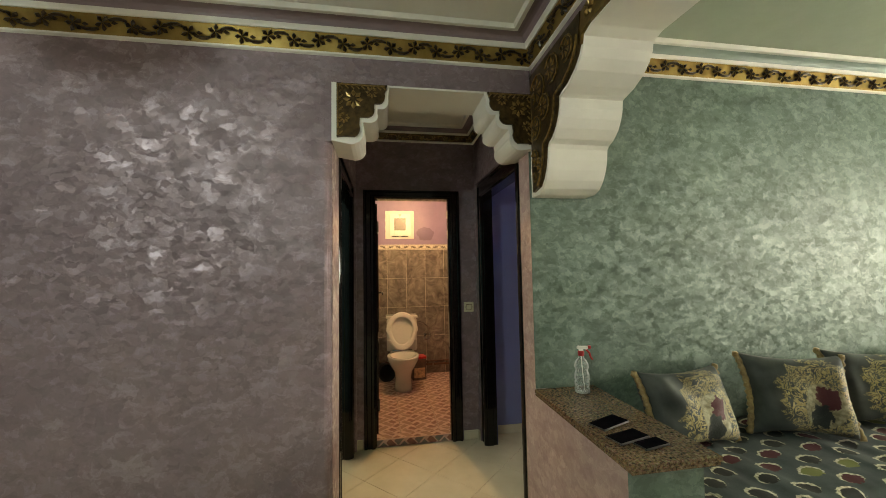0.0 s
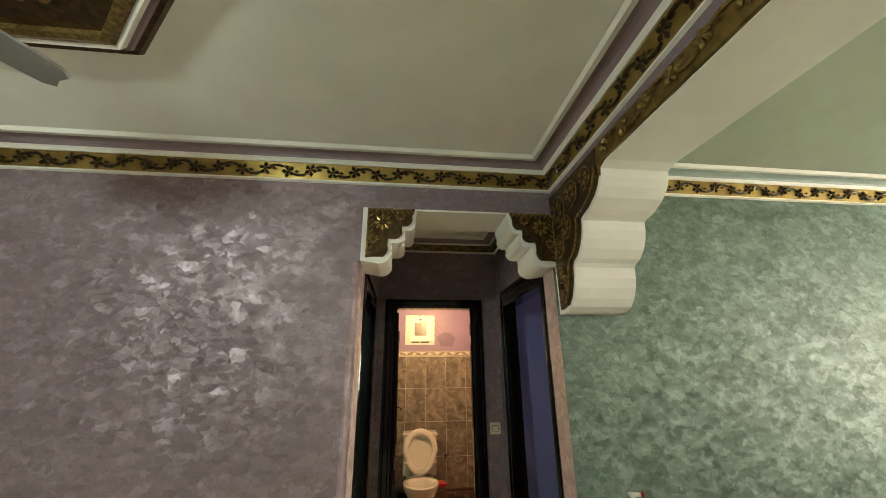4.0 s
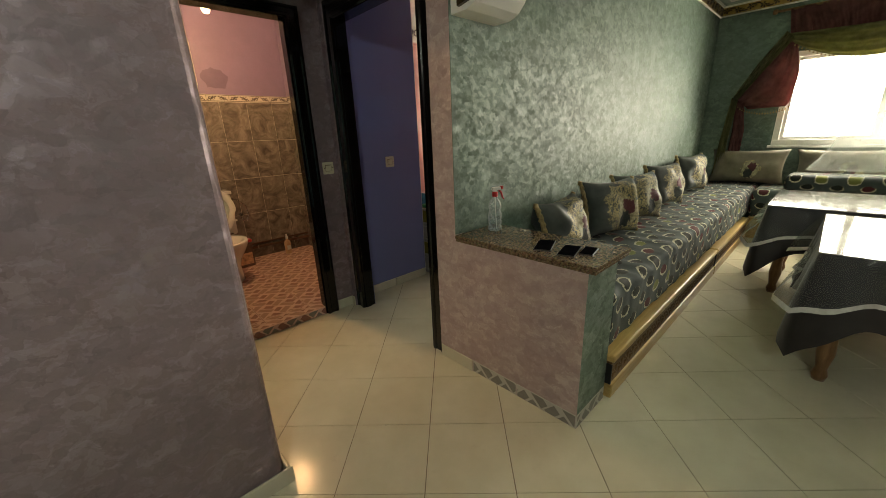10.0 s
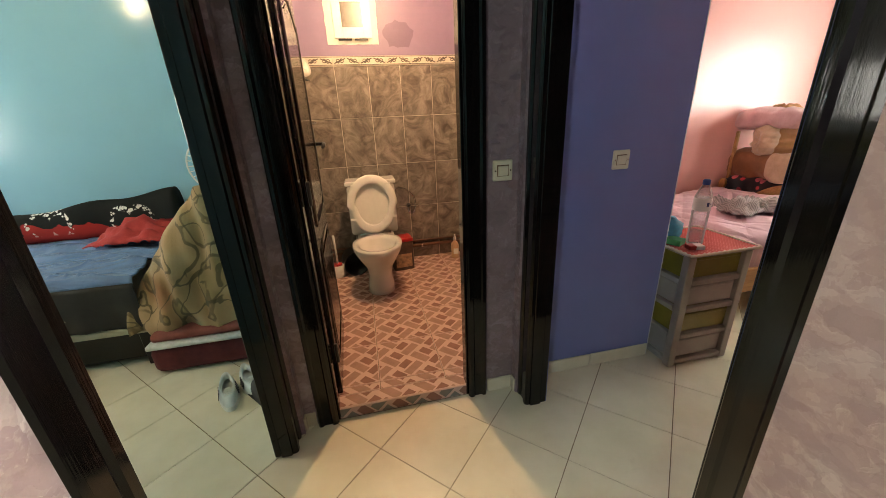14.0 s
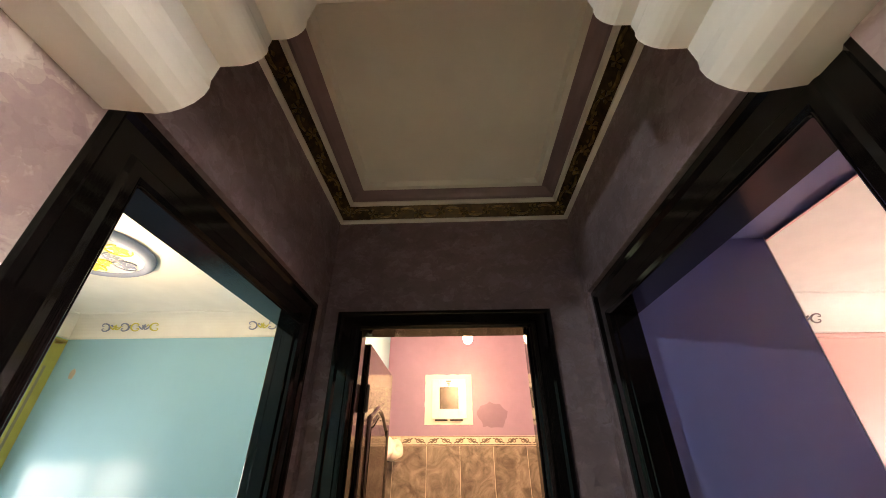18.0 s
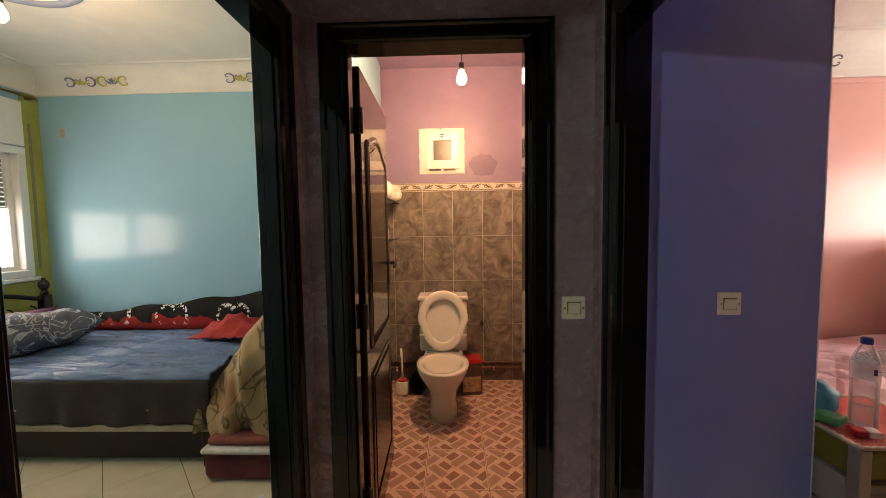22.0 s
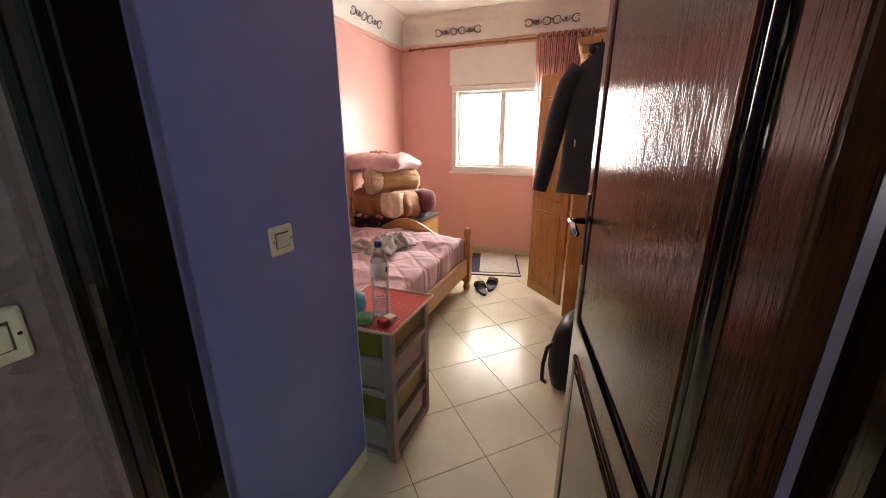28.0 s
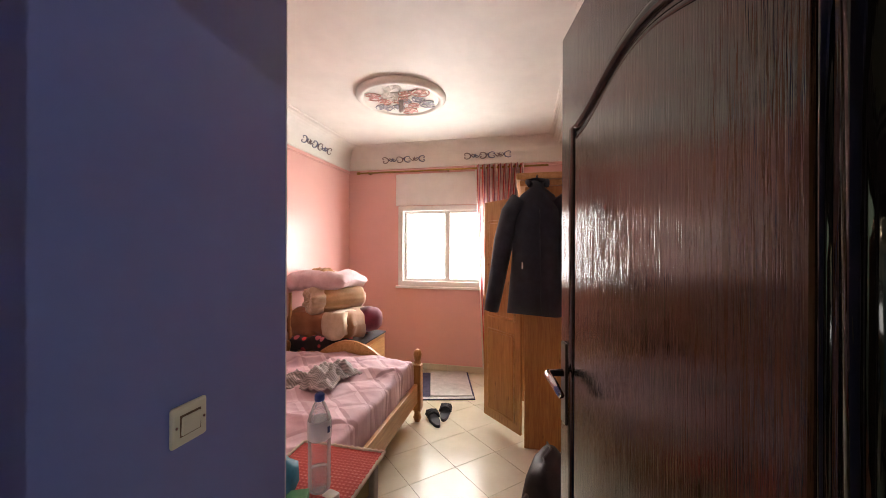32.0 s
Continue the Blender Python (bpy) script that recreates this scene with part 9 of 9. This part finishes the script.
part("stripe", boxed(-0.375, -0.325, -0.26, 0.26, 0.0125, 0.016, 0.002, 1), RUG, rug)
rug.matrix_world = pose(4.68, 1.42, 0, 0, 0, 14.5)


def slipper(place, turn, label):
    root = thing("slipper", place, label, "slipper", turn, "grey slippers on the floor")
    SL = plain("dark_grey_rubber", (0.045, 0.045, 0.055), 0.6, 0, 0.1, 40, 0.1)
    pts = [(0.045 * math.cos(a) * (1.0 if math.sin(a) > 0 else 0.85), 0.13 * math.sin(a)) for a in lin(0, 2 * math.pi, 24, endpoint=False)]
    bm = bmesh.new()
    extrude_poly(bm, pts, "z", 0.0, 0.025)
    part("sole", bm, SL, root)
    for k, y in enumerate((0.02, 0.055, 0.09)):
        bm = bmesh.new()
        tube(bm, [(-0.047, y, 0.02), (-0.038, y + 0.004, 0.052), (0.0, y + 0.008, 0.066 - 0.006 * k), (0.038, y + 0.004, 0.052), (0.047, y, 0.02)], 0.012, 7)
        part("strap", bm, SL, root, "grey strap", True)


slipper((3.88, 1.35, 0), -60, "dark grey rubber slipper with open straps")
slipper((4.01, 1.285, 0), -84, "dark grey rubber slipper beside its pair")

# ---- tiles, last ----
FLOOR_P, FLOOR_AX, FLOOR_AY = 0.246, 0.573, 0.805
HALF = FLOOR_P - 0.0027


def diamond_mesh(name, pts):
    bm = bmesh.new()
    top_f = [bm.verts.new((p[0], p[1], 0.0)) for p in pts]
    c = (sum(p[0] for p in pts) / len(pts), sum(p[1] for p in pts) / len(pts))
    mid = [bm.verts.new((p[0] + 0.0005 * (1 if p[0] > c[0] else -1), p[1] + 0.0005 * (1 if p[1] > c[1] else -1), -0.002)) for p in pts]
    low_f = [bm.verts.new((p[0], p[1], -0.006)) for p in pts]
    bm.faces.new(top_f)
    n = len(pts)
    for a, b in ((top_f, mid), (mid, low_f)):
        for i in range(n):
            bm.faces.new([a[i], b[i], b[(i + 1) % n], a[(i + 1) % n]])
    bmesh.ops.recalc_face_normals(bm, faces=bm.faces)
    return mesh_of(name, bm, FLOOR_TILE)


whole = diamond_mesh("floor_tile", [(HALF, 0), (0, HALF), (-HALF, 0), (0, -HALF)])
ROOMS = ((HALL_X0, SALON_X1, HALL_Y0, 0.0), (0.0, 1.01, 0.0, 1.26), (1.01, PINK_X0, 0.15, 1.30), (PINK_X0, PINK_X1, 0.15, PINK_Y1), (CYAN_X0, -0.0, 0.16, CYAN_Y1), (1.02, SALON_X1, 0.0, 0.05))
floor_ob = bpy.data.objects["floor"]
rest = bmesh.new()
made = 0
for i in range(-22, 26):
    for j in range(-22, 12):
        if (i + j) % 2:
            continue
        cx, cy = FLOOR_AX + FLOOR_P * i, FLOOR_AY + FLOOR_P * j
        # tile centres sit one half diagonal beside the joint crossings
        cx += FLOOR_P
        diamond = [(cx + HALF, cy), (cx, cy + HALF), (cx - HALF, cy), (cx, cy - HALF)]
        for room, (x0, x1, y0, y1) in enumerate(ROOMS):
            cut = clip_poly(diamond, x0, x1, y0, y1)
            if len(cut) < 3:
                continue
            near = -1.5 < cx < 4.2 and cy > -2.1 and made < 300 and room in (0, 1, 2, 3)
            inside = all(x0 <= p[0] <= x1 and y0 <= p[1] <= y1 for p in diamond)
            if near and inside:
                o = new("floor_tile", whole)
                o.parent = floor_ob
                o.location = (cx, cy, 0.0)
                made += 1
            elif near:
                o = new("floor_tile", diamond_mesh("cut_floor_tile", [(p[0] - cx, p[1] - cy) for p in cut]))
                o.parent = floor_ob
                o.location = (cx, cy, 0.0)
                made += 1
            else:
                vs = [rest.verts.new((p[0], p[1], 0.0)) for p in cut]
                ws = [rest.verts.new((p[0], p[1], -0.006)) for p in cut]
                rest.faces.new(vs)
                for k in range(len(vs)):
                    rest.faces.new([vs[k], ws[k], ws[(k + 1) % len(vs)], vs[(k + 1) % len(vs)]])
bmesh.ops.recalc_face_normals(rest, faces=rest.faces)
tagged(part("floor_tiles_rest", rest, FLOOR_TILE, floor_ob), kind="stuff")

# patterned tiles of the toilet floor
wcf = bpy.data.objects["floor_toilet"]
T = 0.333
tile_mesh = printed_tile_mesh("printed_floor_tile", -T / 2 + 0.0015, T / 2 - 0.0015, -T / 2 + 0.0015, T / 2 - 0.0015, [PRINT_BASE, PRINT_MID, PRINT_DARK], 0.0006)
for i in range(-2, 5):
    for j in range(0, 6):
        x0, x1 = max(WC_X0, 0.35 + T * i) + 0.0015, min(WC_X1, 0.35 + T * (i + 1)) - 0.0015
        y0, y1 = max(1.346, 1.40 + T * (j - 1)) + 0.0015, min(WC_Y1, 1.40 + T * j) - 0.0015
        if x1 - x0 < 0.02 or y1 - y0 < 0.02:
            continue
        full = x1 - x0 > T - 0.01 and y1 - y0 > T - 0.01
        cx, cy = 0.35 + T * (i + 0.5), 1.40 + T * (j - 0.5)
        o = new("floor_tile", tile_mesh if full else printed_tile_mesh("cut_printed_tile", x0 - cx, x1 - cx, y0 - cy, y1 - cy, [PRINT_BASE, PRINT_MID, PRINT_DARK], 0.0006))
        o.parent = wcf
        o.location = (cx, cy, WCF)
o = new("floor_tile", printed_tile_mesh("threshold_tile", WC_DOOR[0], WC_DOOR[1], 1.266, 1.3445, [PRINT_BASE, PRINT_MID, PRINT_DARK], 0.0006))
o.parent, o.location = wcf, (0, 0, WCF)
# patterned riser of the toilet step
riser = tagged(new("trim_threshold", printed_tile_mesh("threshold_riser", WC_DOOR[0], WC_DOOR[1], 0.0, 0.058, [PRINT_BASE, GREY_MID, PRINT_DARK])), "patterned tile edge of the toilet step", "threshold", "", "structure")
riser.matrix_world = Matrix(((1, 0, 0, 0), (0, 0, -1, 1.262), (0, 1, 0, 0.0), (0, 0, 0, 1)))

# grey wall tiles and their border
TW, TH = 0.2525, 0.381


BORDER = plain("cream_border_tile", (0.64, 0.58, 0.48), 0.2, 0, 0.06, 20, 0.0)
BORDER_INK = plain("dark_border_scrolls", (0.11, 0.08, 0.06), 0.3, 0, 0.2, 30, 0.0)


def border_tile_mesh(w):
    """A cream strip tile with raised dark scrolls between two lines, facing -y."""
    bm = boxed(-w, w, -0.010, 0.0, -0.033, 0.033, 0.003, 1)
    ground = set(bm.faces)
    for z in (-0.027, 0.027):
        box(bm, -w, w, -0.0112, -0.0095, z - 0.0022, z + 0.0022)
    n = max(1, round(2 * w / 0.1))
    for k in range(n):
        c, s = -w + (k + 0.5) * 2 * w / n, (-1) ** k
        for e in (-1, 1):
            spiral = [(c + e * (0.016 + 0.017 * (1 - 0.6 * f) * math.cos(f * 7.5 + 1.5)), -0.010, s * e * 0.015 * (1 - 0.6 * f) * math.sin(f * 7.5 + 1.5)) for f in lin(0, 1, 13)]
            tube(bm, spiral, [0.0042 - 0.0022 * f for f in lin(0, 1, 13)], 4)
        tube(bm, [(c - 0.042, -0.010, -s * 0.017), (c - 0.015, -0.010, -s * 0.005), (c + 0.015, -0.010, s * 0.005), (c + 0.042, -0.010, s * 0.017)], 0.004, 4)
    for f in bm.faces:
        f.material_index = 0 if f in ground else 1
    return mesh_of("border_tile", bm, [BORDER, BORDER_INK])


def tile_wall(name, axis, face, inward, u0, u1, anchor):
    base = bpy.data.objects[name]
    shared = {}
    k0, k1 = math.floor((u0 - anchor) / TW), math.ceil((u1 - anchor) / TW)
    for k in range(k0, k1):
        a, b = max(u0, anchor + k * TW) + 0.002, min(u1, anchor + (k + 1) * TW) - 0.002
        if b - a < 0.01:
            continue
        for r in range(5):
            c, d = max(WCF, 1.700 - TH * (r + 1)) + 0.002, 1.700 - TH * r - 0.002
            key = (round(b - a, 4), round(d - c, 4))
            if key not in shared:
                w, h = (b - a) / 2, (d - c) / 2
                bm = boxed(-w, w, -0.008, 0.0, -h, h, 0.002, 1)
                shared[key] = mesh_of("wall_tile", bm, WALL_TILE)
            o = new("wall_tile", shared[key])
            o.parent = base
            o.matrix_world = pose(0, 0, 0, 0, 0, {("y", -1): 0, ("y", 1): 180, ("x", 1): 90, ("x", -1): -90}[(axis, inward)])
            m_ = (a + b) / 2
            o.matrix_world.translation = (m_, face, (c + d) / 2) if axis == "y" else (face, m_, (c + d) / 2)
    j0, j1 = math.floor((u0 - anchor) / 0.2), math.ceil((u1 - anchor) / 0.2)
    for k in range(j0, j1):
        a, b = max(u0, anchor + k * 0.2) + 0.0015, min(u1, anchor + (k + 1) * 0.2) - 0.0015
        if b - a < 0.01:
            continue
        w = (b - a) / 2
        if ("border", round(w, 4)) not in shared:
            shared[("border", round(w, 4))] = border_tile_mesh(w)
        o = new("border_tile", shared[("border", round(w, 4))])
        o.parent = base
        o.matrix_world = pose(0, 0, 0, 0, 0, {("y", -1): 0, ("y", 1): 180, ("x", 1): 90, ("x", -1): -90}[(axis, inward)])
        o.matrix_world.translation = ((a + b) / 2, face, 1.735) if axis == "y" else (face, (a + b) / 2, 1.735)


TILE_GROUT = paint("pale_tile_grout", (0.62, 0.55, 0.45), 0.8, 0.05)
for nm, b in (("trim_tile_bed", (WC_X0 + 0.001, WC_X1 - 0.001, WC_Y1 - 0.0025, WC_Y1 - 0.0003)), ("trim_tile_bed", (WC_X0 + 0.0003, WC_X0 + 0.0025, 1.3465, WC_Y1 - 0.003)), ("trim_tile_bed", (WC_X1 - 0.0025, WC_X1 - 0.0003, 1.3465, WC_Y1 - 0.003))):
    structure(nm, boxed(*b, WCF, 1.768), TILE_GROUT, "pale grout between the toilet wall tiles", "trim")
tile_wall("wall_toilet_back", "y", WC_Y1 - 0.0005, -1, WC_X0, WC_X1, 0.263)
tile_wall("wall_toilet_left", "x", WC_X0 + 0.0005, 1, 1.35, WC_Y1 - 0.009, WC_Y1 - 0.009 - 7 * TW)
tile_wall("wall_toilet_right", "x", WC_X1 - 0.0005, -1, 1.35, WC_Y1 - 0.009, WC_Y1 - 0.009 - 7 * TW)
